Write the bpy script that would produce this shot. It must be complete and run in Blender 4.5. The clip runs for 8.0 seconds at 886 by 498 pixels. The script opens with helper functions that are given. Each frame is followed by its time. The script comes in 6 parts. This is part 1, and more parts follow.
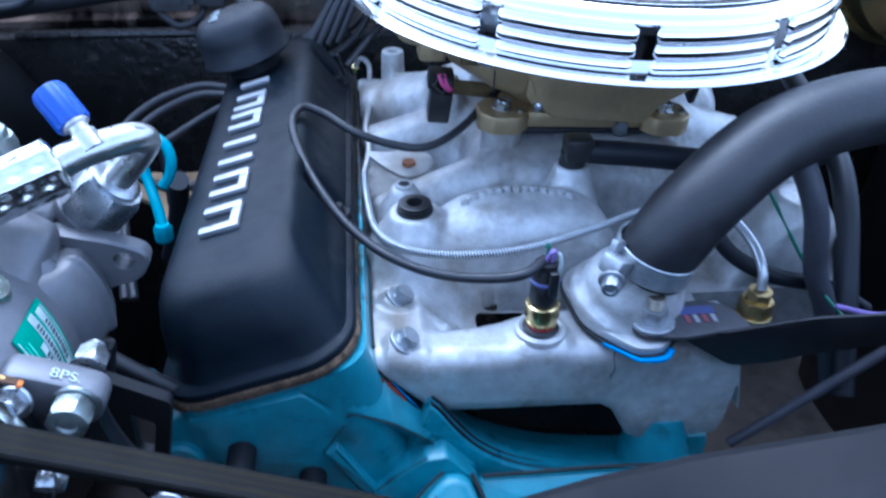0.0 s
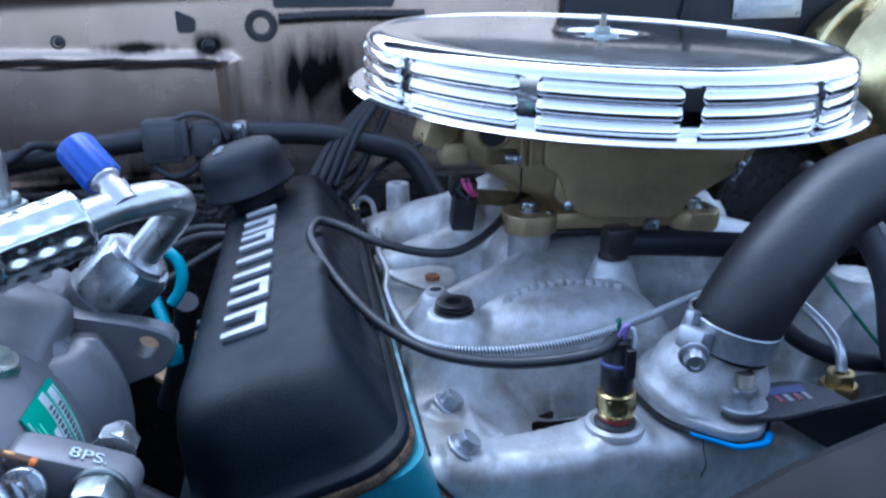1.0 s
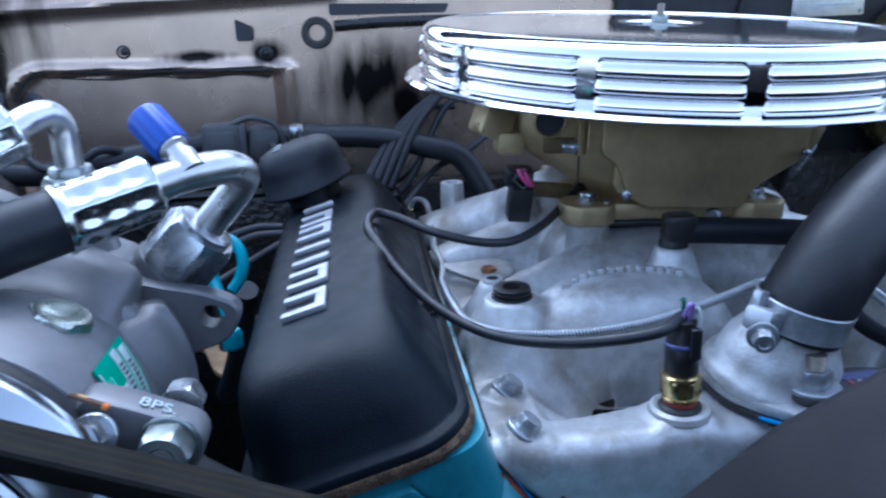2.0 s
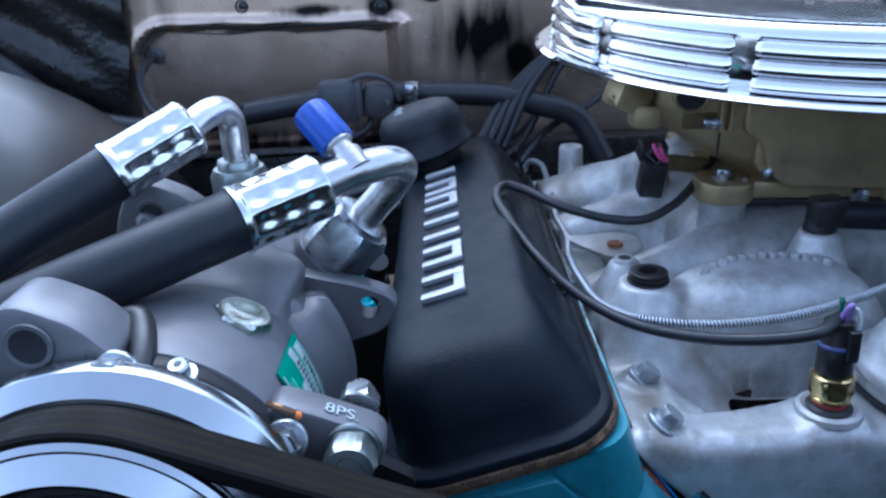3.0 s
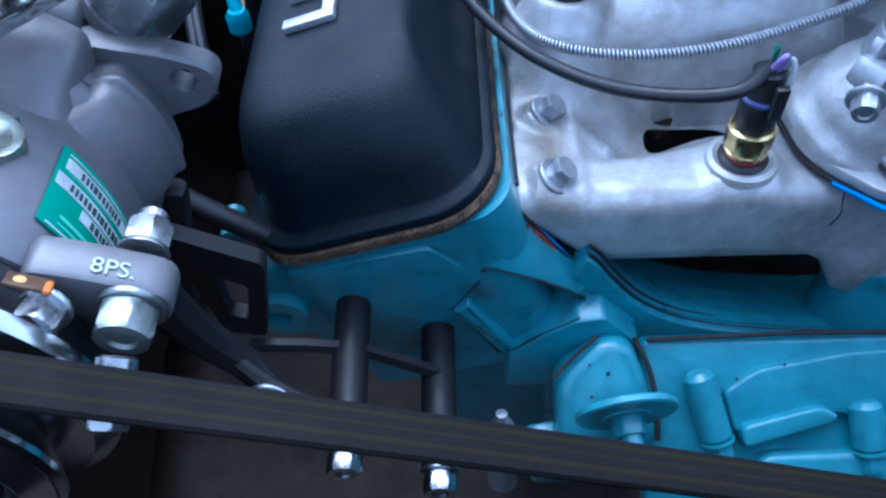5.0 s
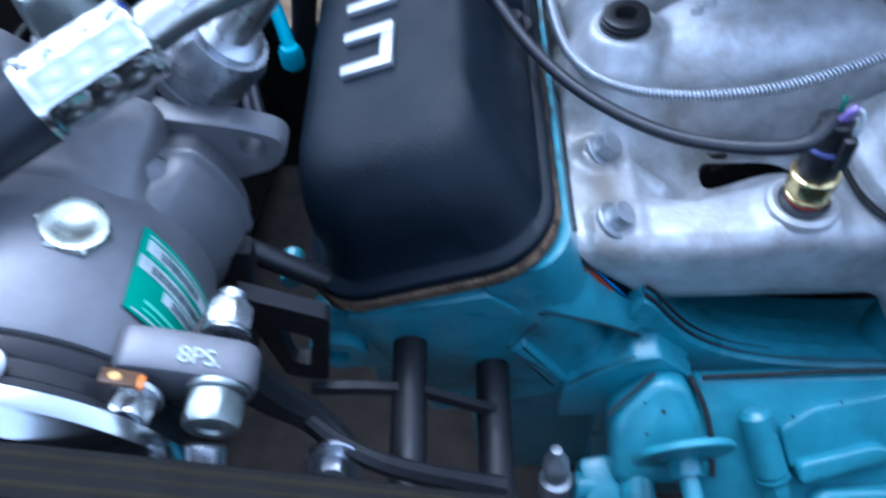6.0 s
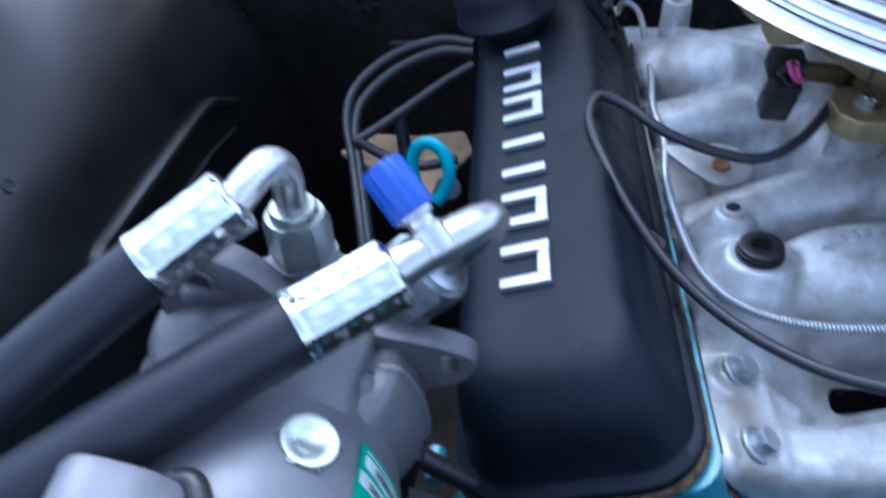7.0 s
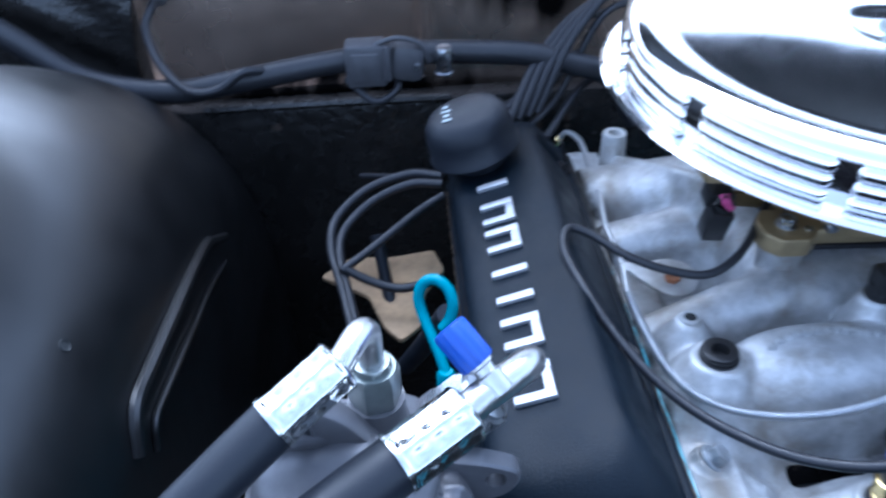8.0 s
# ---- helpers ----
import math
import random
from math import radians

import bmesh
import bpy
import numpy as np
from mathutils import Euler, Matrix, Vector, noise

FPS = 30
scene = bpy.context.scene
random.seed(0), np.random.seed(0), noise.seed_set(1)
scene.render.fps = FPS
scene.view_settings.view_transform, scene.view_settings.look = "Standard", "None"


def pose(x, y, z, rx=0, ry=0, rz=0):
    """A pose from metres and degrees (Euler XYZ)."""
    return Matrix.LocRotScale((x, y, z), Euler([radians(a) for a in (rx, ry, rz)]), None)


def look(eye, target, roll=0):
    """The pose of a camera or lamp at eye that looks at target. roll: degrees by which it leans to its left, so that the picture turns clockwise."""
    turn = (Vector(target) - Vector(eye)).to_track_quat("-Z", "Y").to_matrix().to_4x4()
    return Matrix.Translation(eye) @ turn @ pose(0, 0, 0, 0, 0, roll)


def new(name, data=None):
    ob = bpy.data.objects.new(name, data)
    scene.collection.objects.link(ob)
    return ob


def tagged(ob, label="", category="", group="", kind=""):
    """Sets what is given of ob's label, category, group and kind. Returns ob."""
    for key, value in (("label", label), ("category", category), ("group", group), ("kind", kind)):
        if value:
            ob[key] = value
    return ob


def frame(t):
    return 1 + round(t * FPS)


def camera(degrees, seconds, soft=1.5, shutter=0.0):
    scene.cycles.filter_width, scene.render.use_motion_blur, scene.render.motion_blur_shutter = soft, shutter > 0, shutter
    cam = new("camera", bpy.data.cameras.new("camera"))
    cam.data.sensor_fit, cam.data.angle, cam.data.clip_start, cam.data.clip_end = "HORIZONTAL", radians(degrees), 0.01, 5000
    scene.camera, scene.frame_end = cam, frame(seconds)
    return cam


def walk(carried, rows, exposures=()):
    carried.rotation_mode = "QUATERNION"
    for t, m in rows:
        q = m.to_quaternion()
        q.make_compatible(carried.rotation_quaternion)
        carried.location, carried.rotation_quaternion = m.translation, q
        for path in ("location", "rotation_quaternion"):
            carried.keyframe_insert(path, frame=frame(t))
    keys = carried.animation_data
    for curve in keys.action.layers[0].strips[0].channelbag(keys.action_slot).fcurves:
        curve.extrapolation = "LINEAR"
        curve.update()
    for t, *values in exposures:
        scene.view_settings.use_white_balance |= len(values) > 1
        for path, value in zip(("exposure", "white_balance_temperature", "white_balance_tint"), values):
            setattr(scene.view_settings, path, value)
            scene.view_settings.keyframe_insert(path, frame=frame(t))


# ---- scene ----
cam = camera(60.0, 8.0, soft=2.3, shutter=0.5)
PATH = [
    (0, (-0.184, -0.323, 1.211), (0.009, 1.322, 0.091), 1.0),
    (0.5, (-0.218, -0.307, 1.161), (0.046, 1.468, 0.277), -0.4),
    (1, (-0.235, -0.304, 1.127), (0.086, 1.556, 0.467), -1.3),
    (1.2, (-0.237, -0.305, 1.118), (0.093, 1.573, 0.515), -1.6),
    (2.3, (-0.248, -0.309, 1.103), (-0.128, 1.594, 0.5), -2.9),
    (2.5, (-0.255, -0.305, 1.103), (-0.185, 1.594, 0.479), -2.9),
    (3, (-0.275, -0.295, 1.131), (-0.297, 1.561, 0.384), -3.3),
    (3.5, (-0.251, -0.274, 1.143), (-0.288, 1.455, 0.138), -3.6),
    (4, (-0.234, -0.255, 1.132), (-0.257, 1.352, -0.058), -3.3),
    (4.5, (-0.214, -0.227, 1.148), (-0.249, 1.201, -0.252), -3.8),
    (4.7, (-0.209, -0.217, 1.152), (-0.251, 1.125, -0.33), -4.0),
    (5.8, (-0.209, -0.18, 1.179), (-0.341, 0.956, -0.462), -8.5),
    (6, (-0.224, -0.177, 1.183), (-0.355, 1.003, -0.426), -8.0),
    (6.2, (-0.238, -0.178, 1.184), (-0.372, 1.076, -0.368), -7.3),
    (6.5, (-0.254, -0.174, 1.196), (-0.398, 1.14, -0.305), -5.9),
    (6.8, (-0.267, -0.178, 1.21), (-0.465, 1.257, -0.17), -6.3),
    (7, (-0.288, -0.172, 1.223), (-0.468, 1.298, -0.12), -4.5),
    (7.2, (-0.297, -0.17, 1.234), (-0.503, 1.335, -0.067), -4.7),
    (7.5, (-0.312, -0.177, 1.247), (-0.51, 1.388, 0.017), -4.4),
    (8, (-0.342, -0.21, 1.295), (-0.301, 1.402, 0.112), -2.9),
]
TINT = 10
EXPOSURES = [(0.0, 2.03, 4680), (0.5, 1.86, 4750), (1.0, 1.62, 4850), (2.5, 1.50, 4900), (3.0, 1.42, 4900), (3.5, 1.43, 4850), (4.0, 1.72, 4700), (4.5, 1.74, 4680), (6, 1.96, 4850), (7.0, 1.72, 4950), (7.5, 1.82, 4930), (8.0, 1.96, 4900)]
walk(cam, [(t, look(eye, target, roll)) for t, eye, target, roll in PATH], [(t, e, k, TINT) for t, e, k in EXPOSURES])

# ---- light: open shade under a raised bonnet, blue sky in front ----
world = bpy.data.worlds.new("world")
scene.world = world
world.use_nodes = True
wn = world.node_tree
sky = wn.nodes.new("ShaderNodeTexSky")
sky.sky_type = "NISHITA"
sky.sun_disc = False
sky.sun_elevation = radians(53)
sky.sun_rotation = radians(355)
sky.air_density, sky.dust_density, sky.ozone_density = 1.0, 2.5, 1.0
haze = wn.nodes.new("ShaderNodeHueSaturation")
haze.inputs["Saturation"].default_value = 0.5
wn.links.new(sky.outputs[0], haze.inputs["Color"])
wn.links.new(haze.outputs[0], wn.nodes["Background"].inputs[0])
wn.nodes["Background"].inputs[1].default_value = 0.165
sun_data = bpy.data.lights.new("sun", "SUN")
sun_data.energy, sun_data.angle, sun_data.color = 1.0, radians(64), (0.95, 0.975, 1.0)
sun = new("sun", sun_data)
sun.matrix_basis = look((0, 0, 5), (0.05, -0.60, 4.20))


# ---- materials ----
def mat(name, color, rough=0.5, metal=0.0, vary=0.25, scale=60.0, bump=0.1, bump_scale=400.0, spots=None, spot_at=0.62, spot_scale=25.0, coat=0.0, spec=0.5, spot_soft=0.06):
    """A surface with variation at two scales, fine relief, and optional patches of a second colour."""
    m = bpy.data.materials.new(name)
    m.use_nodes = True
    nt = m.node_tree
    n, link = nt.nodes, nt.links.new
    b = n["Principled BSDF"]
    b.inputs["Metallic"].default_value = metal
    b.inputs["Specular IOR Level"].default_value = spec
    if coat:
        b.inputs["Coat Weight"].default_value = coat
        b.inputs["Coat Roughness"].default_value = 0.15
    co = n.new("ShaderNodeTexCoord").outputs["Object"]

    def tex(s, detail=4.0, rgh=0.6):
        t = n.new("ShaderNodeTexNoise")
        t.inputs["Scale"].default_value, t.inputs["Detail"].default_value, t.inputs["Roughness"].default_value = s, detail, rgh
        link(co, t.inputs["Vector"])
        return t.outputs["Fac"]

    def ramp(src, lo, hi, a, c):
        r = n.new("ShaderNodeMapRange")
        r.inputs[1].default_value, r.inputs[2].default_value, r.inputs[3].default_value, r.inputs[4].default_value = lo, hi, a, c
        link(src, r.inputs[0])
        return r.outputs[0]

    big, small = tex(scale * 0.25), tex(scale * 3)
    add = n.new("ShaderNodeMath")
    add.operation = "ADD"
    link(ramp(big, 0.3, 0.7, -vary, vary), add.inputs[0])
    link(ramp(small, 0.3, 0.7, 1 - vary * 0.5, 1 + vary * 0.5), add.inputs[1])
    mul = n.new("ShaderNodeMix")
    mul.data_type, mul.blend_type = "RGBA", "MULTIPLY"
    mul.inputs["Factor"].default_value = 1.0
    mul.inputs["A"].default_value = (*color, 1)
    link(add.outputs[0], mul.inputs["B"])
    col = mul.outputs["Result"]
    if spots:
        mx = n.new("ShaderNodeMix")
        mx.data_type = "RGBA"
        link(ramp(tex(spot_scale, 6.0, 0.7), spot_at, spot_at + spot_soft, 0, 1), mx.inputs["Factor"])
        link(col, mx.inputs["A"])
        mx.inputs["B"].default_value = (*spots, 1)
        col = mx.outputs["Result"]
    link(col, b.inputs["Base Color"])
    link(ramp(tex(scale, 3.0), 0.3, 0.7, max(0.02, rough * 0.8), min(1, rough * 1.2)), b.inputs["Roughness"])
    if bump:
        bp = n.new("ShaderNodeBump")
        bp.inputs["Strength"].default_value = bump
        bp.inputs["Distance"].default_value = 0.002
        link(tex(bump_scale, 3.0), bp.inputs["Height"])
        link(bp.outputs[0], b.inputs["Normal"])
    return m


COVER_BLACK = mat("cover_black_paint", (0.0036, 0.0075, 0.0125), 0.42, 0, 0.2, 60, 0.22, 900, spec=0.18)
SATIN_BLACK = mat("satin_black_paint", (0.010, 0.010, 0.012), 0.50, 0, 0.3, 40, 0.15, 300, spec=0.35)
TRAY_DUST = mat("dusty_brown_tray", (0.10, 0.080, 0.064), 0.9, 0, 0.5, 8, 0.3, 90, (0.05, 0.04, 0.034), 0.52, 7, spot_soft=0.15)
COWL_DULL = mat("dusty_cowl", (0.012, 0.011, 0.0105), 0.95, 0, 0.3, 20, 0.2, 200, spec=0.08)
FENDER_BLACK = mat("fender_black_paint", (0.0055, 0.0055, 0.0058), 0.36, 0, 0.3, 12, 0.04, 250, spec=0.75)
RUBBER = mat("hose_rubber", (0.0088, 0.0112, 0.0165), 0.50, 0, 0.10, 30, 0.06, 900, spec=0.38)
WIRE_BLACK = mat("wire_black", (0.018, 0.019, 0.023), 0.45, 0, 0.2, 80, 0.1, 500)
SHROUD_BLACK = mat("black_shroud_plastic", (0.0052, 0.0052, 0.0068), 0.66, 0, 0.15, 20, 0.08, 300, spec=0.14)
PLASTIC_BLACK = mat("black_plastic", (0.015, 0.015, 0.016), 0.38, 0, 0.2, 80, 0.1, 500)
CAST_ALU = mat("cast_aluminium", (0.53, 0.535, 0.53), 0.44, 0.42, 0.30, 34, 0.18, 520, (0.30, 0.275, 0.235), 0.50, 22, spot_soft=0.20)
COMP_ALU = mat("compressor_aluminium", (0.145, 0.145, 0.154), 0.46, 0.42, 0.16, 40, 0.06, 700, spot_soft=0.2)
BRIGHT_ALU = mat("bright_aluminium_tube", (0.56, 0.555, 0.545), 0.33, 1.0, 0.1, 60, 0.1, 500)
WOUND_STEEL = mat("wound_steel", (0.60, 0.62, 0.64), 0.36, 0.8, 0.1, 90, 0.0)
RELAY_GREY = mat("relay_grey_plastic", (0.062, 0.062, 0.067), 0.5, 0, 0.2, 60, 0.1, 400)
DUSTY_RUBBER = mat("dusty_rubber", (0.0125, 0.013, 0.016), 0.50, 0, 0.30, 30, 0.12, 300, (0.032, 0.031, 0.032), 0.56, 20, spot_soft=0.2)
DUSTY_STEEL = mat("dusty_black_steel", (0.040, 0.039, 0.043), 0.55, 0, 0.35, 40, 0.15, 300)
STUD_BROWN = mat("brownish_stud", (0.30, 0.27, 0.22), 0.42, 0.8, 0.2, 80, 0.1, 300)
GREY_HOSE = mat("grey_hose", (0.050, 0.050, 0.062), 0.55, 0, 0.2, 60, 0.1, 400)
CRIMP_ZINC = mat("crimped_zinc", (0.68, 0.70, 0.70), 0.20, 1.0, 0.1, 90, 0.06, 300)
ZINC = mat("zinc_plate", (0.42, 0.44, 0.47), 0.28, 1.0, 0.08, 40, 0.02, 300)
PALE_ZINC = mat("pale_zinc", (0.50, 0.53, 0.47), 0.26, 1.0, 0.1, 60, 0.02, 300)
FITTING_GREY = mat("grey_green_fitting_steel", (0.30, 0.33, 0.32), 0.36, 0.9, 0.15, 60, 0.06, 300)
BOLT_GREY = mat("weathered_bolt_grey", (0.40, 0.42, 0.44), 0.42, 0.7, 0.25, 90, 0.1, 400)
DULL_ZINC = mat("dull_zinc", (0.45, 0.47, 0.49), 0.28, 0.95, 0.15, 80, 0.06, 300)
PULLEY_ZINC = mat("bright_zinc_pulley", (0.44, 0.465, 0.49), 0.17, 1.0, 0.08, 20, 0.0)
CHROME = mat("chrome", (0.84, 0.84, 0.85), 0.085, 1.0, 0.04, 30, 0.0)
GOLD_DARK = mat("gold_recess_shade_and_brown", (0.12, 0.085, 0.035), 0.5, 0.4, 0.3, 60, 0.35, 700)
GOLD_CAST = mat("gold_chromate_casting", (0.47, 0.365, 0.20), 0.44, 0.70, 0.16, 40, 0.20, 700, (0.30, 0.235, 0.13), 0.58, 18, spot_soft=0.25)
YELLOW_ZINC = mat("yellow_zinc", (0.72, 0.60, 0.30), 0.25, 1.0, 0.25, 20, 0.1, 300)
BRASS = mat("brass", (0.74, 0.58, 0.27), 0.24, 1.0, 0.15, 120, 0.12, 500)
OLD_BRASS = mat("tarnished_brass", (0.46, 0.35, 0.16), 0.34, 0.95, 0.3, 120, 0.15, 500)
BLUE_PAINT = mat("engine_blue_paint", (0.060, 0.272, 0.335), 0.33, 0, 0.26, 26, 0.26, 160, (0.010, 0.070, 0.090), 0.60, 24, 0.35, spot_soft=0.16)
CORK = mat("cork_gasket", (0.120, 0.078, 0.043), 0.9, 0, 0.6, 500, 0.8, 900, (0.03, 0.02, 0.012), 0.52, 500)
LETTER = mat("brushed_letter_metal", (0.52, 0.53, 0.55), 0.36, 0.55, 0.1, 200, 0.15, 900)
GREEN_LABEL = mat("green_label", (0.0, 0.22, 0.135), 0.4, 0, 0.12, 60, 0.0)
LABEL_GREY = mat("label_grey_print", (0.42, 0.47, 0.47), 0.45, 0, 0.3, 300, 0.0)
LABEL_PALE = mat("label_pale_print", (0.10, 0.42, 0.30), 0.45, 0, 0.2, 300, 0.0)
LABEL_DARK = mat("label_dark_print", (0.02, 0.05, 0.05), 0.45, 0, 0.2, 300, 0.0)
BLUE_CAP = mat("blue_plastic_cap", (0.018, 0.065, 0.34), 0.38, 0, 0.15, 60, 0.08, 400)
TEAL = mat("teal_wire", (0.0, 0.235, 0.30), 0.4, 0, 0.15, 80, 0.05, 400)
GASKET_BLUE = mat("blue_gasket_sealant", (0.0, 0.24, 0.62), 0.35, 0, 0.1, 80, 0.05, 400)
RED_SEAL = mat("red_thread_sealant", (0.32, 0.03, 0.02), 0.5, 0, 0.3, 200, 0.3, 500)
FIREWALL_DARK = mat("dirty_undercoat_and_valley_shade", (0.014, 0.013, 0.012), 0.26, 0, 0.5, 25, 1.0, 70, (0.06, 0.045, 0.035), 0.64, 22)


def stained_and_shaded(m, blots, tint=(0.010, 0.009, 0.009), inner=1.25, outer=1.95, grain=(38, 8, 6), most=1.0):
    """Smeared darker patches with ragged edges round given places, stains and painted shade, on a surface made by
    mat().
    """
    nt = m.node_tree
    n, link = nt.nodes, nt.links.new
    b = n["Principled BSDF"]
    was = b.inputs["Base Color"].links[0].from_socket
    co = n.new("ShaderNodeTexCoord").outputs["Object"]
    near = None
    for centre, size in blots:
        sub_ = n.new("ShaderNodeVectorMath")
        sub_.operation = "SUBTRACT"
        sub_.inputs[1].default_value = centre
        link(co, sub_.inputs[0])
        scl = n.new("ShaderNodeVectorMath")
        scl.operation = "DIVIDE"
        scl.inputs[1].default_value = size
        link(sub_.outputs[0], scl.inputs[0])
        ln = n.new("ShaderNodeVectorMath")
        ln.operation = "LENGTH"
        link(scl.outputs[0], ln.inputs[0])
        if near is None:
            near = ln.outputs["Value"]
        else:
            lo = n.new("ShaderNodeMath")
            lo.operation = "MINIMUM"
            link(near, lo.inputs[0])
            link(ln.outputs["Value"], lo.inputs[1])
            near = lo.outputs[0]
    mp = n.new("ShaderNodeMapping")
    mp.inputs["Scale"].default_value = grain
    mp.inputs["Rotation"].default_value = (0, -0.40, 0)
    link(co, mp.inputs[0])
    nz = n.new("ShaderNodeTexNoise")
    nz.inputs["Scale"].default_value = 1.0
    nz.inputs["Detail"].default_value = 5.0
    link(mp.outputs[0], nz.inputs["Vector"])
    ad = n.new("ShaderNodeMath")
    ad.operation = "MULTIPLY_ADD"
    link(nz.outputs["Fac"], ad.inputs[0])
    ad.inputs[1].default_value = 1.8
    link(near, ad.inputs[2])
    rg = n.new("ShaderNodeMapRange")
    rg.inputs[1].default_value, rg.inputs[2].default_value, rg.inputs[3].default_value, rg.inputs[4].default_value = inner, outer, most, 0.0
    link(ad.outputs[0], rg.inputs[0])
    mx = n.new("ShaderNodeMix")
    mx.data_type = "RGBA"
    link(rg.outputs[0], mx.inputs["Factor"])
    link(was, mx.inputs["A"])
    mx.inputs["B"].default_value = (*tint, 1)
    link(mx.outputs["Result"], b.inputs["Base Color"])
    return m


STAINED = mat("stained_primer", (0.50, 0.39, 0.31), 0.27, 0.88, 0.22, 7, 0.05, 60, (0.03, 0.026, 0.022), 0.66, 9, spot_soft=0.10)
# Black smears; the last two blots darken the recess bottom and upper left.
stained_and_shaded(STAINED, [((-0.222, 0.70, 1.018), (0.072, 1.0, 0.055)), ((-0.170, 0.70, 0.985), (0.06, 1.0, 0.05)), ((-0.345, 0.70, 1.058), (0.030, 1.0, 0.018)), ((-0.43, 0.70, 1.058), (0.055, 1.0, 0.009)), ((-0.44, 0.70, 0.885), (0.24, 1.0, 0.034)), ((-0.67, 0.70, 1.11), (0.085, 1.0, 0.075))])
stained_and_shaded(CORK, [((-0.185, 0.30, 0.897), (0.035, 0.36, 0.05))], (0.012, 0.011, 0.010), 1.3, 1.7, (60, 60, 60))
# Oily film in places; the first blot also paints the hollow's shade.
stained_and_shaded(BLUE_PAINT, [((-0.03, 0.070, 0.785), (0.14, 0.022, 0.022)), ((-0.205, 0.030, 0.835), (0.012, 0.02, 0.012)), ((-0.165, 0.020, 0.812), (0.014, 0.012, 0.006)), ((-0.120, 0.000, 0.762), (0.006, 0.03, 0.03)), ((-0.25, 0.02, 0.79), (0.05, 0.02, 0.03))], (0.018, 0.034, 0.034), 0.8, 2.0, (40, 60, 90), 0.85)
stained_and_shaded(BLUE_PAINT, [((-0.190, 0.42, 0.882), (0.040, 0.38, 0.08))], (0.016, 0.018, 0.016), 1.45, 1.75, (60, 50, 60))
stained_and_shaded(CAST_ALU, [((-0.166, 0.085, 0.880), (0.013, 0.060, 0.03)), ((-0.155, 0.25, 0.89), (0.025, 0.05, 0.03)), ((-0.125, 0.135, 0.885), (0.020, 0.020, 0.03)), ((-0.165, 0.40, 0.90), (0.020, 0.06, 0.04))], (0.21, 0.175, 0.125), 0.9, 2.1, (60, 40, 60), 0.75)
stained_and_shaded(CAST_ALU, [((-0.1850, 0.30, 0.880), (0.0075, 0.22, 0.03)), ((-0.1850, 0.12, 0.880), (0.0040, 0.08, 0.02))], (0.035, 0.032, 0.026), 1.2, 2.0, (90, 60, 90))
CARDBOARD = mat("tan_board", (0.40, 0.27, 0.15), 0.8, 0, 0.3, 40, 0.2, 300, (0.05, 0.03, 0.02), 0.62, 30)
PLATE_METAL = mat("silver_plate", (0.66, 0.65, 0.63), 0.4, 0.5, 0.2, 40, 0.1, 300)
RUST = mat("rusty_steel", (0.30, 0.12, 0.05), 0.6, 0.3, 0.5, 200, 0.3, 400)
ORANGE_DAB = mat("orange_paint_dab", (0.62, 0.17, 0.02), 0.45, 0, 0.3, 300, 0.2, 400)
PALE_DOT = mat("pale_orange_dot", (0.62, 0.36, 0.12), 0.5, 0, 0.1, 300, 0.0)
BROWN_TAB = mat("brown_resin_tab", (0.085, 0.040, 0.016), 0.4, 0, 0.4, 200, 0.1, 400)
PINK = mat("pink_wire", (0.60, 0.08, 0.26), 0.4, 0, 0.1, 80, 0)
YELLOW = mat("yellow_clip", (0.75, 0.62, 0.02), 0.4, 0, 0.1, 80, 0)
VIOLET = mat("violet_wire", (0.30, 0.20, 0.52), 0.4, 0, 0.1, 80, 0)
GREEN_WIRE = mat("green_wire", (0.01, 0.13, 0.075), 0.4, 0, 0.1, 80, 0)
FLAG_RED = mat("flag_red", (0.24, 0.06, 0.08), 0.45, 0, 0.2, 200, 0)
FLAG_WHITE = mat("flag_white", (0.30, 0.30, 0.33), 0.45, 0, 0.2, 200, 0)
FLAG_BLUE = mat("flag_blue", (0.06, 0.07, 0.20), 0.45, 0, 0.2, 200, 0)
ASPHALT = mat("asphalt", (0.05, 0.05, 0.05), 0.9, 0, 0.4, 30, 0.8, 300)
BELT_OLIVE = mat("worn_belt_rubber", (0.0085, 0.0083, 0.0079), 0.62, 0, 0.2, 60, 0.1, 700, spec=0.08)
BELT_BAND = mat("worn_belt_band", (0.0155, 0.0133, 0.0072), 0.62, 0, 0.2, 60, 0.1, 700, spec=0.08)
SEAM_DIRT_SHADE = mat("seam_dirt_shade", (0.020, 0.022, 0.022), 0.8, 0, 0.5, 200, 0.3, 400)
BODY_BLACK = mat("body_black_paint", (0.010, 0.010, 0.012), 0.25, 0, 0.1, 10, 0.0)


# ---- mesh helpers: each returns (verts, faces) in world metres ----
def basis(axis, hint=(0, 0, 1)):
    w = Vector(axis).normalized()
    h = Vector(hint)
    if abs(w.dot(h.normalized())) > 0.97:
        h = Vector((1, 0, 0))
    u = h.cross(w).normalized()
    return u, w.cross(u), w


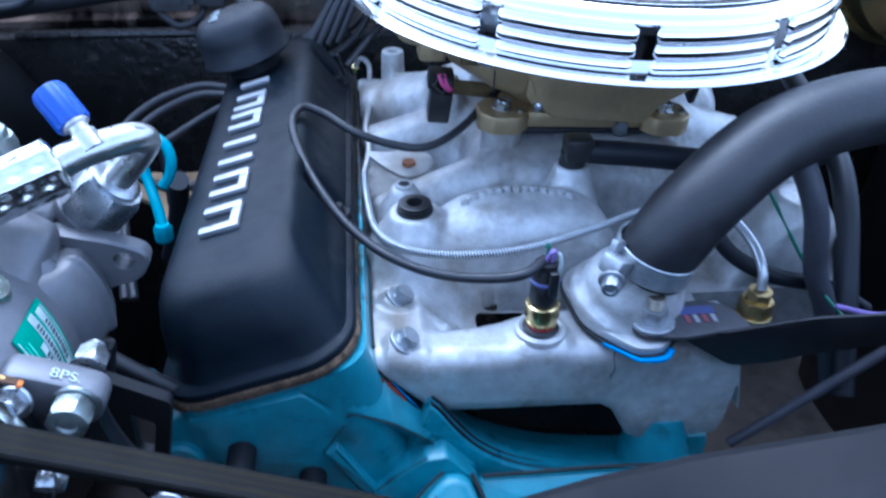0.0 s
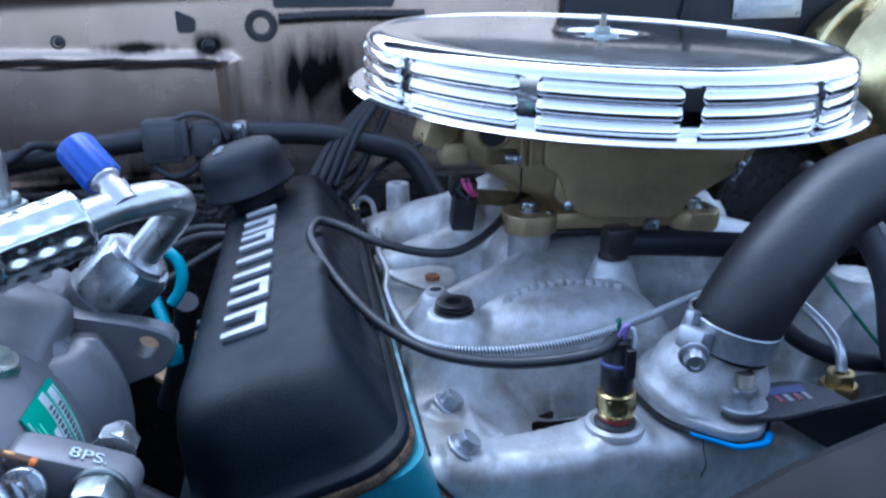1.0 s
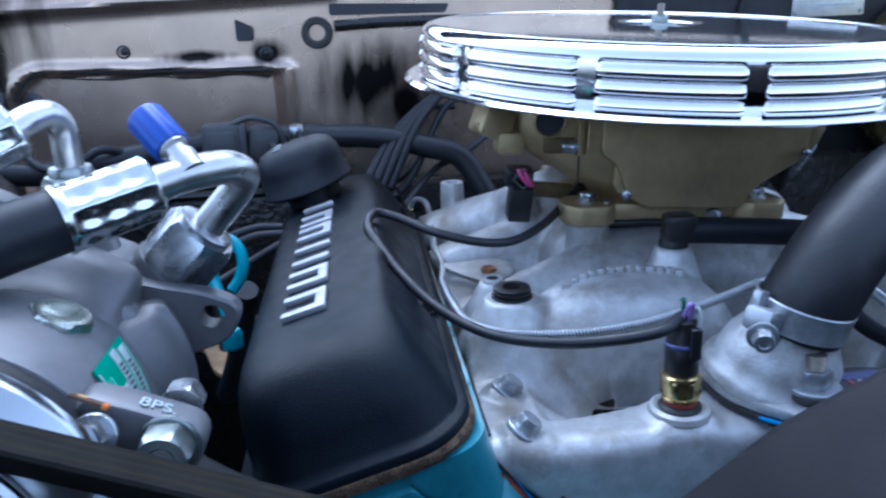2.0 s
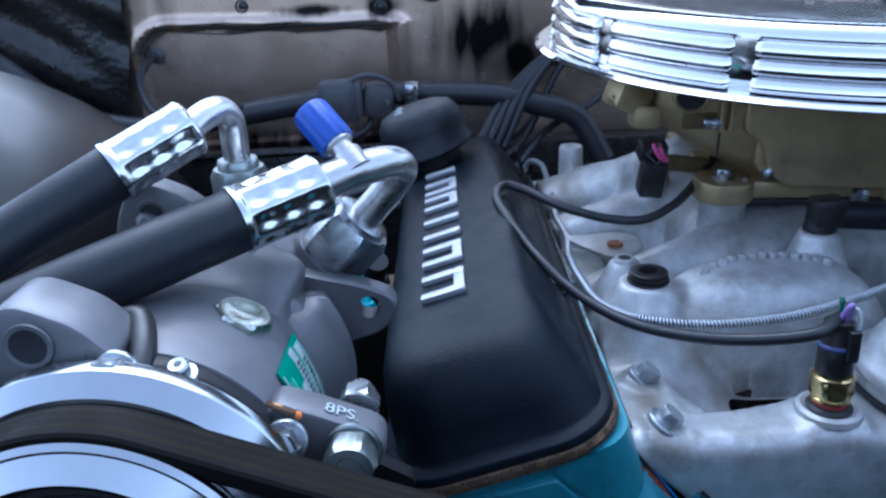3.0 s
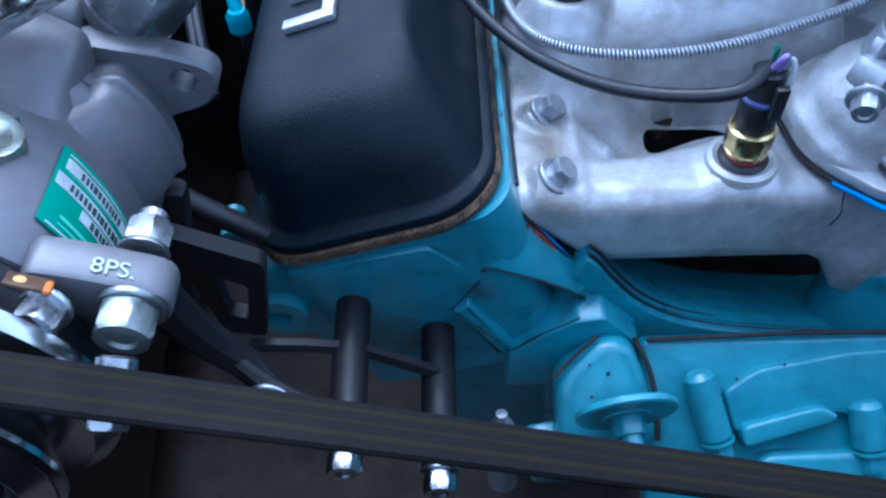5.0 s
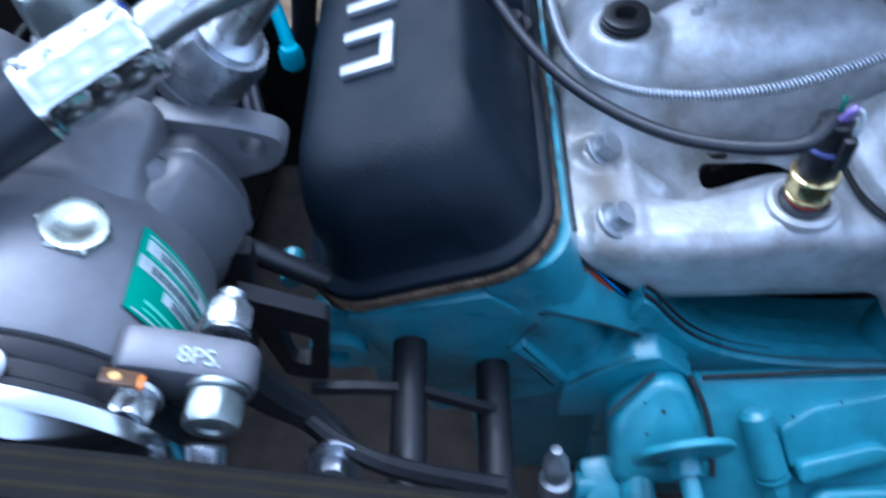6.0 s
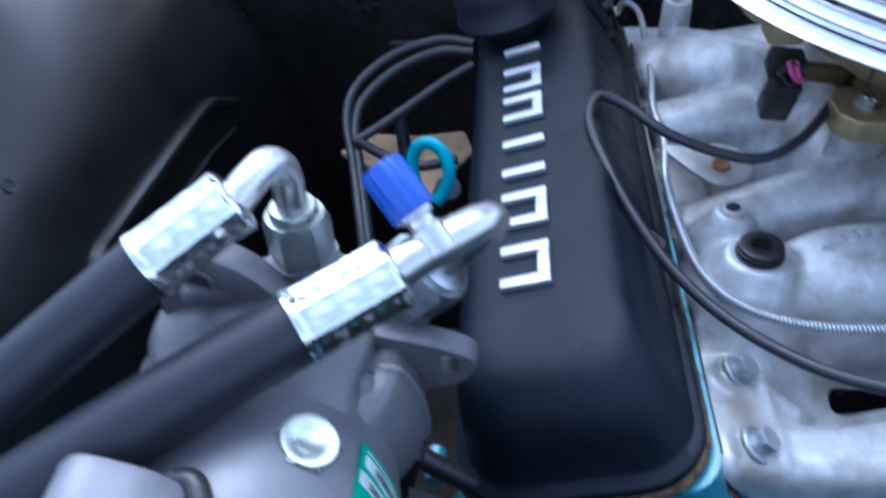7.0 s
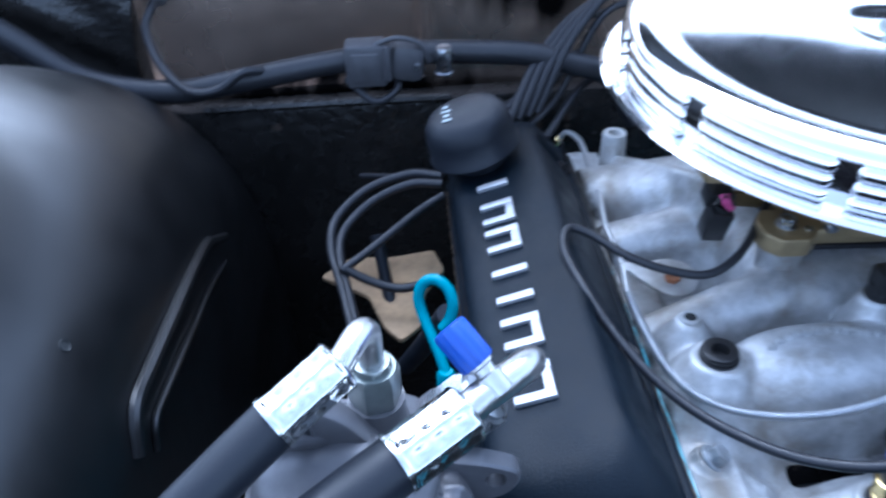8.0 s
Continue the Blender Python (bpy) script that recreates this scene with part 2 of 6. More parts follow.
def lathe(prof, o, axis, seg=32, hint=(0, 0, 1)):
    """prof: (radius, height along the axis)."""
    u, v, w = basis(axis, hint)
    o = Vector(o)
    vs, fs = [], []
    for r, h in prof:
        for k in range(seg):
            a = 2 * math.pi * k / seg
            vs.append(o + w * h + (u * math.cos(a) + v * math.sin(a)) * max(r, 1e-5))
    for i in range(len(prof) - 1):
        for k in range(seg):
            a, b = i * seg + k, i * seg + (k + 1) % seg
            fs.append((a, b, b + seg, a + seg))
    if prof[0][0] > 1e-4:
        fs.append(tuple(reversed(range(seg))))
    if prof[-1][0] > 1e-4:
        n = (len(prof) - 1) * seg
        fs.append(tuple(range(n, n + seg)))
    return vs, fs


def rod(p, q, r, seg=20, bev=0.0008):
    p, q = Vector(p), Vector(q)
    h = (q - p).length
    return lathe([(r - bev, 0), (r, bev), (r, h - bev), (r - bev, h)], p, q - p, seg)


def ringwall(prof, o, axis, seg=32):
    """A closed ring: the profile's end joins its start."""
    vs, fs = lathe(prof + [prof[0]], o, axis, seg)
    if prof[0][0] > 1e-4:
        fs = fs[:-2]
    return vs, fs


def hexnut(o, axis, flat, h, washer=0.0, wh=0.002, hint=(0, 0, 1), turn=0.0, bore=0.9):
    """A chamfered hexagon, flat = width over flats, with a washer face below if given."""
    u, v, w = basis(axis, hint)
    o = Vector(o)
    R = flat / math.sqrt(3)
    vs, fs = [], []

    def ring(rad, z, n=24, hexed=True):
        for k in range(n):
            a = 2 * math.pi * k / n + turn
            if hexed:
                s = ((a - turn) % (math.pi / 3)) - math.pi / 6
                rr = min(rad, flat / 2 / math.cos(s))
            else:
                rr = rad
            vs.append(o + w * z + (u * math.cos(a) + v * math.sin(a)) * rr)

    z0 = wh if washer else 0.0
    levels = []
    if washer:
        levels += [(washer, 0, False), (washer, wh * 0.7, False), (washer * 0.95, wh, False)]
    levels += [(flat * 0.51, z0, True), (R, z0 + h * 0.10, True), (R, z0 + h * 0.86, True), (flat * 0.5, z0 + h, True), (flat * 0.30, z0 + h, True), (flat * 0.24, z0 + h * bore, True)]
    for rad, z, hx in levels:
        ring(rad, z, 24, hx)
    for i in range(len(levels) - 1):
        for k in range(24):
            a, b = i * 24 + k, i * 24 + (k + 1) % 24
            fs.append((a, b, b + 24, a + 24))
    fs.append(tuple(reversed(range(24))))
    n = (len(levels) - 1) * 24
    fs.append(tuple(range(n, n + 24)))
    return vs, fs


def smooth_path(pts, n=10):
    """A Catmull-Rom curve through the points."""
    P = [Vector(p) for p in pts]
    P = [P[0] * 2 - P[1], *P, P[-1] * 2 - P[-2]]
    out = []
    for i in range(1, len(P) - 2):
        a, b, c, d = P[i - 1], P[i], P[i + 1], P[i + 2]
        for k in range(n):
            t = k / n
            out.append(0.5 * (2 * b + (c - a) * t + (2 * a - 5 * b + 4 * c - d) * t * t + (3 * b - a - 3 * c + d) * t**3))
    out.append(P[-2])
    return out


def tube(pts, r, seg=12, n=10, smooth=True, ripple=0.0, wave=0.0):
    """A round tube along the points; ripple: a wound or ribbed skin with that wavelength."""
    P = smooth_path(pts, n) if smooth else [Vector(p) for p in pts]
    if ripple:
        Q = [P[0]]
        for a, b in zip(P, P[1:]):
            m = max(1, round((b - a).length / (ripple / 4)))
            Q += [a.lerp(b, (k + 1) / m) for k in range(m)]
        P = Q
    vs, fs = [], []
    t0 = (P[1] - P[0]).normalized()
    u = basis(t0)[0]
    for i, p in enumerate(P):
        t = (P[min(i + 1, len(P) - 1)] - P[max(i - 1, 0)]).normalized()
        u = (u - t * u.dot(t)).normalized()
        v = t.cross(u)
        rr = r
        if isinstance(r, tuple):
            g = (len(r) - 1) * i / (len(P) - 1)
            j = min(int(g), len(r) - 2)
            rr = r[j] + (r[j + 1] - r[j]) * (g - j)
        if ripple:
            rr *= 1 + wave * (0.0, 1.0, 0.0, -1.0)[i % 4]
        for k in range(seg):
            a = 2 * math.pi * k / seg
            vs.append(p + (u * math.cos(a) + v * math.sin(a)) * rr)
    for i in range(len(P) - 1):
        for k in range(seg):
            a, b = i * seg + k, i * seg + (k + 1) % seg
            fs.append((a, b, b + seg, a + seg))
    fs.append(tuple(reversed(range(seg))))
    n0 = (len(P) - 1) * seg
    fs.append(tuple(range(n0, n0 + seg)))
    return vs, fs


def coil(pts, r, wire, pitch, steps=12, sides=6):
    """A wire wound closely along the points."""
    P = smooth_path(pts, 16)
    run = [0.0]
    for a, b in zip(P, P[1:]):
        run.append(run[-1] + (b - a).length)
    total = int(run[-1] / pitch * steps)
    u = basis(P[1] - P[0])[0]
    path, i = [], 0
    for k in range(total + 1):
        d = run[-1] * k / total
        while i < len(P) - 2 and run[i + 1] < d:
            i += 1
        t = (P[i + 1] - P[i]).normalized()
        c = P[i].lerp(P[i + 1], (d - run[i]) / max(1e-9, run[i + 1] - run[i]))
        u = (u - t * u.dot(t)).normalized()
        v = t.cross(u)
        a = 2 * math.pi * k / steps
        path.append(c + (u * math.cos(a) + v * math.sin(a)) * r)
    return tube(path, wire, sides, smooth=False)


def bm_out(bm):
    bm.verts.index_update()
    vs = [v.co.copy() for v in bm.verts]
    fs = [tuple(v.index for v in f.verts) for f in bm.faces]
    bm.free()
    return vs, fs


def rbox(c, size, bev=0.002, rot=(0, 0, 0), seg=2, m=None):
    bm = bmesh.new()
    bmesh.ops.create_cube(bm, size=1.0)
    bmesh.ops.scale(bm, vec=size, verts=bm.verts)
    if bev:
        bmesh.ops.bevel(bm, geom=list(bm.edges), offset=bev, segments=seg, affect="EDGES", profile=0.5)
    mm = pose(*c, *rot) if m is None else m
    bmesh.ops.transform(bm, matrix=mm, verts=bm.verts)
    return bm_out(bm)


def prism(poly, o, u, v, depth, bev=0.0015, seg=2):
    """A polygon in the plane (o; u, v), thickened along u x v by depth, with rounded edges."""
    o, u, v = Vector(o), Vector(u).normalized(), Vector(v).normalized()
    w = u.cross(v)
    bm = bmesh.new()
    a = [bm.verts.new(o + u * x + v * y) for x, y in poly]
    b = [bm.verts.new(o + u * x + v * y + w * depth) for x, y in poly]
    n = len(poly)
    bm.faces.new(list(reversed(a)))
    bm.faces.new(b)
    for i in range(n):
        bm.faces.new((a[i], a[(i + 1) % n], b[(i + 1) % n], b[i]))
    bmesh.ops.recalc_face_normals(bm, faces=bm.faces)
    if bev:
        sharp = [e for e in bm.edges if e.is_manifold and e.calc_face_angle() > 0.6]
        bmesh.ops.bevel(bm, geom=sharp, offset=bev, segments=seg, affect="EDGES", profile=0.5)
    return bm_out(bm)


def rounded(pts, r, n=5):
    """Rounds the corners of a polygon; r: one radius or one for each corner."""
    out = []
    for i, p in enumerate(pts):
        p = Vector(p)
        a, b = Vector(pts[i - 1]), Vector(pts[(i + 1) % len(pts)])
        rr = r[i] if isinstance(r, (list, tuple)) else r
        d1, d2 = (a - p), (b - p)
        k = min(rr, d1.length * 0.49, d2.length * 0.49)
        s, e = p + d1.normalized() * k, p + d2.normalized() * k
        for j in range(n + 1):
            t = j / n
            out.append(tuple(s * (1 - t) ** 2 + p * 2 * t * (1 - t) + e * t * t))
    return out


def join(*items):
    vs, fs = [], []
    for v, f in items:
        k = len(vs)
        vs += list(v)
        fs += [tuple(i + k for i in q) for q in f]
    return vs, fs


def mesh_of(name, geo, material, sharp=35):
    me = bpy.data.meshes.new(name)
    me.from_pydata([tuple(v) for v in geo[0]], [], geo[1])
    me.materials.append(material)
    me.shade_smooth()
    me.set_sharp_from_angle(angle=radians(sharp))
    me.update()
    return me


def thing(name, at, label, category, group="", kind=""):
    e = new(name)
    e.empty_display_size = 0.02
    e.location = at
    return tagged(e, label, category, group, kind)


def part(name, geo, material, parent, label="", sharp=35):
    ob = new(name, mesh_of(name, geo, material, sharp))
    ob.parent = parent
    if parent.type == "EMPTY":
        ob.matrix_parent_inverse = Matrix.Translation(-parent.location)
    return tagged(ob, label)


def solo(name, geo, material, label, category, group="", kind="", sharp=35):
    return tagged(new(name, mesh_of(name, geo, material, sharp)), label, category, group, kind)


def writing(text, size, m, material, parent, name="marking", depth=0.0003):
    cu = bpy.data.curves.new(name, "FONT")
    cu.body, cu.size, cu.extrude = text, size, depth
    cu.materials.append(material)
    tmp = bpy.data.objects.new(name, cu)
    scene.collection.objects.link(tmp)
    bpy.context.view_layer.update()
    me = bpy.data.meshes.new_from_object(tmp.evaluated_get(bpy.context.evaluated_depsgraph_get()))
    bpy.data.objects.remove(tmp)
    me.transform(m)
    ob = new(name, me)
    ob.parent = parent
    if parent.type == "EMPTY":
        ob.matrix_parent_inverse = Matrix.Translation(-parent.location)
    return ob


def frame_matrix(o, u, v):
    u, v = Vector(u).normalized(), Vector(v).normalized()
    w = u.cross(v).normalized()
    v = w.cross(u)
    return Matrix(((u.x, v.x, w.x, o[0]), (u.y, v.y, w.y, o[1]), (u.z, v.z, w.z, o[2]), (0, 0, 0, 1)))

# ---- the setting: ground, body shell round the engine ----
solo("ground", ([(-60, -60, 0), (60, -60, 0), (60, 60, 0), (-60, 60, 0)], [(0, 1, 2, 3)]), ASPHALT, "dark grey asphalt ground under the car", "ground", kind="structure")


def grid(nx, ny, fn, keep=None):
    vs = [fn(i / nx, j / ny) for j in range(ny + 1) for i in range(nx + 1)]
    fs = []
    for j in range(ny):
        for i in range(nx):
            a = j * (nx + 1) + i
            if keep is None or keep((i + 0.5) / nx, (j + 0.5) / ny):
                fs.append((a, a + 1, a + nx + 2, a + nx + 1))
    return vs, fs


def bulge(d, r):
    return math.exp(-((d / r) ** 2))


# firewall: upper pressed panel, recessed lower panel, dark bottom
FW = 0.70


def firewall_at(s, t):
    x, z = -1.0 + 2.0 * s, 0.45 + 0.715 * t
    y = FW
    # recessed panel with a rounded upper corner, and a proud lip round it
    top = 1.0455 - 0.040 * (x + 0.50)
    cx, cz = -0.612, top - 0.048
    d = max(-0.660 - x, x + 0.331, z - top)
    if x < cx and z > cz:
        d = math.hypot(x - cx, z - cz) - 0.048
    if z > 0.90:
        wob = 0.0012 * math.sin(70 * x) + 0.0008 * math.sin(163 * x)
        y += 0.014 * max(0.0, min(1.0, (-d - wob) / 0.008))
        y -= 0.003 * bulge(d - 0.003, 0.005)
    y -= 0.006 * bulge(x + 0.325, 0.006) * (1 if 0.93 < z < 1.04 else 0)
    y -= 0.010 * bulge(z - 1.128 - 0.03 * (x + 0.4), 0.008) * (1 if x < -0.25 else 0)
    return (x, y + 0.003 * math.sin(9 * x + 4 * z), z)


fw = thing("firewall", (0, FW, 0.45), "tan primer steel firewall with black overspray", "firewall", kind="structure")
part("panel", grid(320, 200, firewall_at), STAINED, fw)
part("lower_panel", rbox((-0.2, FW - 0.024, 0.59), (1.6, 0.04, 0.60), 0.010), FIREWALL_DARK, fw, "dirty black lower firewall")
part("dark_panel", rbox((0.45, FW - 0.010, 0.985), (0.70, 0.012, 0.34), 0.004), SATIN_BLACK, fw, "black painted firewall panel")
part("grommet_ring", ringwall([(0.010, 0), (0.018, 0), (0.0195, -0.004), (0.018, -0.008), (0.012, -0.008)], (-0.282, FW - 0.002, 1.080), (0, 1, 0), 28), PLASTIC_BLACK, fw, "black rubber grommet ring")
for gx, gz in ((-0.518, 1.068), (-0.347, 1.058)):
    part("plug", lathe([(0.0085, 0), (0.0085, 0.003), (0.006, 0.004), (0.0055, 0.002), (0.003, 0.0025), (0.001, 0.0045)], (gx, FW + 0.001, gz), (0, -1, 0), 20), PLASTIC_BLACK, fw, "black rubber plug")
part("opening", prism(rounded([(-0.009, -0.012), (0.011, -0.012), (0.013, 0.004), (-0.009, 0.015)], 0.004), (-0.372, FW - 0.001, 1.086), (1, 0, 0), (0, 0, 1), 0.002, 0), WIRE_BLACK, fw, "dark hole in the panel")
part("slot", prism(rounded([(-0.075, -0.006), (0.07, -0.009), (0.075, 0.002), (-0.075, 0.008)], 0.003), (-0.19, FW - 0.001, 1.106), (1, 0, 0), (0, 0, 1), 0.002, 0), WIRE_BLACK, fw, "long dark slot")
part("ledge", tube([(-0.26, FW - 0.004, 1.087), (-0.19, FW - 0.006, 1.089), (-0.08, FW - 0.006, 1.087)], 0.007, 10), FIREWALL_DARK, fw)
part("seam", tube([(-0.655, FW + 0.002, 1.015), (-0.640, FW + 0.001, 1.038), (-0.612, FW + 0.001, 1.0475), (-0.56, FW + 0.001, 1.0460), (-0.5, FW + 0.001, 1.0435), (-0.42, FW + 0.001, 1.0405), (-0.340, FW + 0.001, 1.0375)], 0.0020, 8), SEAM_DIRT_SHADE, fw, "black sealer seam")
part("seam", tube([(-0.60, FW + 0.010, 1.0400), (-0.54, FW + 0.011, 1.0350), (-0.49, FW + 0.011, 1.0365), (-0.44, FW + 0.011, 1.0320), (-0.39, FW + 0.011, 1.0335), (-0.345, FW + 0.011, 1.0290)], 0.0011, 8), SEAM_DIRT_SHADE, fw, "ragged sealer line")
part("side_panel", grid(40, 60, lambda s, t: (-1.0 + 0.330 * s + 0.010 * math.sin(9 * t) * s, FW - 0.012 - 0.02 * (1 - s) + 0.004 * math.sin(40 * t + 9 * s) + 0.003 * math.sin(23 * s + 61 * t), 0.55 + 0.62 * t)), FIREWALL_DARK, fw, "lumpy black undercoated side")
part("wire_grommet", lathe([(0.011, 0), (0.011, 0.004), (0.007, 0.007), (0.004, 0.010), (0, 0.010)], (-0.638, FW + 0.012, 1.014), (0, -1, 0), 18), RELAY_GREY, fw, "grey wire grommet")
part("rib", rbox((0.26, FW - 0.018, 1.06), (0.012, 0.012, 0.22), 0.003, (0, 12, 0)), SATIN_BLACK, fw)

# unseen cowl, windscreen and raised bonnet behind it, sized for the lid's reflections
cowl = solo("cowl", grid(24, 24, lambda s, t: (-0.80 + 1.6 * s, 0.712 + 0.30 * t, 1.168 + 0.09 * t ** 1.3)), COWL_DULL, "black cowl panel behind the engine bay", "cowl", kind="structure")
cowl.modifiers.new("thickness", "SOLIDIFY").thickness = 0.012
screen = solo("windscreen", grid(16, 16, lambda s, t: (-0.78 + 1.56 * s, 1.02 + 0.24 * t, 1.262 + 0.12 * t)), COWL_DULL, "dull dark panel out of view, standing for the windscreen", "windscreen", kind="structure")
screen.modifiers.new("thickness", "SOLIDIFY").thickness = 0.008
hood = solo("bonnet", grid(20, 20, lambda s, t: (-0.75 + 1.5 * s, 0.98 - 0.12 * t - 0.03 * math.sin(math.pi * t), 1.43 + 0.59 * t)), BODY_BLACK, "raised black bonnet out of view, open above the engine", "bonnet", kind="structure")
hood.modifiers.new("thickness", "SOLIDIFY").thickness = 0.02

# inner fender: a pressed wheel tub on the engine's left
TX, TY, TZ, TR, TB = -0.5495, 0.2413, 0.438, 0.640, 0.192


def tub_at(s, t):
    a = radians(-15 + 210 * s)
    if t < 0.45:
        rho, x = (TR - TB) * t / 0.45, TX
    elif t < 0.75:
        b = (t - 0.45) / 0.30 * math.pi / 2
        rho, x = TR - TB + TB * math.sin(b), TX - TB * (1 - math.cos(b))
    else:
        rho, x = TR, TX - TB - 0.38 * (t - 0.75) / 0.25
    return (x, TY + rho * math.cos(a), TZ + rho * math.sin(a))


tub = thing("inner_fender", (-0.75, 0.1, 0.4), "glossy black pressed steel inner fender with long slots", "inner fender", kind="structure")
part("shell", grid(90, 60, tub_at), FENDER_BLACK, tub, sharp=60)
part("pressed_rib", tube([(-0.5478, 0.442, 0.850), (-0.5478, 0.409, 0.8686), (-0.5480, 0.383, 0.8830), (-0.5480, 0.335, 0.8914), (-0.5480, 0.262, 0.8993), (-0.5485, 0.196, 0.9054), (-0.5489, 0.169, 0.9066), (-0.5485, 0.154, 0.9005), (-0.5478, 0.140, 0.880)], (0.0046, 0.0066, 0.0054), 10), FENDER_BLACK, tub)
part("pressed_rib", tube([(-0.5475, 0.422, 0.833), (-0.5475, 0.359, 0.8490), (-0.5475, 0.304, 0.8570), (-0.5475, 0.251, 0.8650), (-0.5475, 0.204, 0.8716), (-0.5475, 0.178, 0.8730), (-0.5475, 0.165, 0.855)], (0.0026, 0.0042, 0.0028), 10), FENDER_BLACK, tub)
part("dent", lathe([(0.0045, 0), (0.0040, 0.0012), (0.0030, 0.0004), (0, 0.0002)], (-0.5729, 0.1553, 0.9711), (0.85, -0.05, 0.53), 16), SEAM_DIRT_SHADE, tub, "small chipped dent")
for side, nm in ((-1, "left"), (1, "right")):
    solo("apron_" + nm, rbox((side * 0.92, 0.1, 0.60), (0.02, 1.6, 0.9), 0.004), BODY_BLACK, "black inner body side", "body side", kind="structure")
solo("fender_right", rbox((0.72, 0.10, 0.55), (0.36, 1.1, 0.70), 0.10, seg=4), FENDER_BLACK, "black inner fender on the far side of the engine", "inner fender", kind="structure")
solo("bay_floor", rbox((0, 0.15, 0.28), (1.8, 1.4, 0.02), 0.004), TRAY_DUST, "dusty brown tray below the engine", "tray", kind="structure")
solo("radiator_support", rbox((0, -0.56, 0.66), (1.6, 0.06, 0.86), 0.02, seg=3), BODY_BLACK, "black radiator support panel", "radiator support", kind="structure")
rad = thing("radiator", (0, -0.45, 0.40), "black radiator with finned core in front of the fan", "radiator", kind="structure")
part("core", rbox((0, -0.45, 0.68), (0.70, 0.045, 0.56), 0.004), SATIN_BLACK, rad)
part("top_tank", rbox((0, -0.45, 0.995), (0.74, 0.065, 0.09), 0.02, seg=3), SATIN_BLACK, rad)
part("ledge_lip", tube([(-0.60, FW - 0.048, 0.893), (-0.45, FW - 0.048, 0.893), (-0.30, FW - 0.046, 0.890)], 0.006, 8), FIREWALL_DARK, fw)

# ---- valve cover ----
CA, CS = math.cos(radians(16)), math.sin(radians(16))


def cv(u, y, w):
    """Cover frame: u across, y along the engine, w off the gasket face."""
    return Vector((-0.252 + u * CA - w * CS, y, 0.879 + u * CS + w * CA))


CU, CW = Vector((CA, 0, CS)), Vector((-CS, 0, CA))


def rr_ring(u0, u1, y0, y1, r, w, step=0.006, slope=0.0):
    """A rounded rectangle; slope: how far the front edge runs back towards the outer side."""
    pts = []
    n = 9

    def corner(cx, cy, a0, rad):
        for k in range(n + 1):
            a = a0 + math.pi / 2 * k / n
            pts.append((cx + rad * math.cos(a), cy + rad * math.sin(a)))

    corner(u1 - r, y1 - r, 0, r)
    corner(u0 + r, y1 - r, math.pi / 2, r)
    m = 70
    for k in range(1, m):
        pts.append((u0, y1 - r + (y0 + r - y1 + r) * k / m))
    corner(u0 + r, y0 + r, math.pi, r)
    corner(u1 - r, y0 + r, 1.5 * math.pi, r)
    for k in range(1, m):
        pts.append((u1, y0 + r + (y1 - r - y0 - r) * k / m))
    return [(u, y, w) for u, y in pts]


def loft(rings, cap_top=True, cap_bottom=False, fn=cv):
    vs, fs = [], []
    n = len(rings[0])
    for ring in rings:
        vs += [fn(*p) for p in ring]
    for i in range(len(rings) - 1):
        for k in range(n):
            a, b = i * n + k, i * n + (k + 1) % n
            fs.append((a, b, b + n, a + n))
    if cap_top:
        fs.append(tuple(range((len(rings) - 1) * n, len(rings) * n)))
    if cap_bottom:
        fs.append(tuple(reversed(range(n))))
    return vs, fs


COVER_END = 0.505
vc = thing("valve_cover", cv(0, 0.25, 0), "satin black cast valve cover with raised silver lettering", "valve cover")
rings = []
for w, hu0, hu1, y0, y1, r in (
    (0.0045, -0.0655, 0.0622, 0.0205, COVER_END, 0.034),
    (0.0095, -0.0655, 0.0622, 0.0205, COVER_END, 0.034),
    (0.0105, -0.0645, 0.0612, 0.0215, COVER_END, 0.033),
    (0.0110, -0.0590, 0.0575, 0.0270, COVER_END - 0.005, 0.030),
    (0.0130, -0.0575, 0.0570, 0.0285, COVER_END - 0.007, 0.030),
    (0.0260, -0.0565, 0.0530, 0.0320, COVER_END - 0.008, 0.031),
    (0.0400, -0.0550, 0.0478, 0.0375, COVER_END - 0.010, 0.032),
    (0.0490, -0.0530, 0.0440, 0.0440, COVER_END - 0.013, 0.033),
    (0.0550, -0.0500, 0.0412, 0.0510, COVER_END - 0.017, 0.033),
    (0.0590, -0.0455, 0.0380, 0.0590, COVER_END - 0.023, 0.032),
    (0.0615, -0.0395, 0.0340, 0.0690, COVER_END - 0.030, 0.030),
    (0.0625, -0.0310, 0.0285, 0.0820, COVER_END - 0.040, 0.024),
):
    ring = rr_ring(hu0, hu1, y0, y1, r, w)
    # a hollow in the engine side for a hold-down bolt
    if w > 0.012:
        ring = [(u - (0.011 * bulge(y - 0.178, 0.010) * min(1, max(0, (0.060 - w) / 0.02)) if u > 0.015 else 0), y, ww) for u, y, ww in ring]
        ring = [(u - (0.011 * bulge(y - 0.437, 0.010) * min(1, max(0, (0.060 - w) / 0.02)) if u > 0.015 else 0), y, ww) for u, y, ww in ring]
    rings.append(ring)
part("shell", loft(rings, True, True), COVER_BLACK, vc, sharp=50)
# the seven raised marks of the badge, as plain strokes across the cover
marks = ((0.3665, (0,)), (0.324, (-0.0115, 0.0115)), (0.285, (-0.011, 0.011)), (0.243, (0,)), (0.212, (0,)), (0.176, (-0.0115, 0.0115)), (0.128, (-0.0125, 0.0125)))
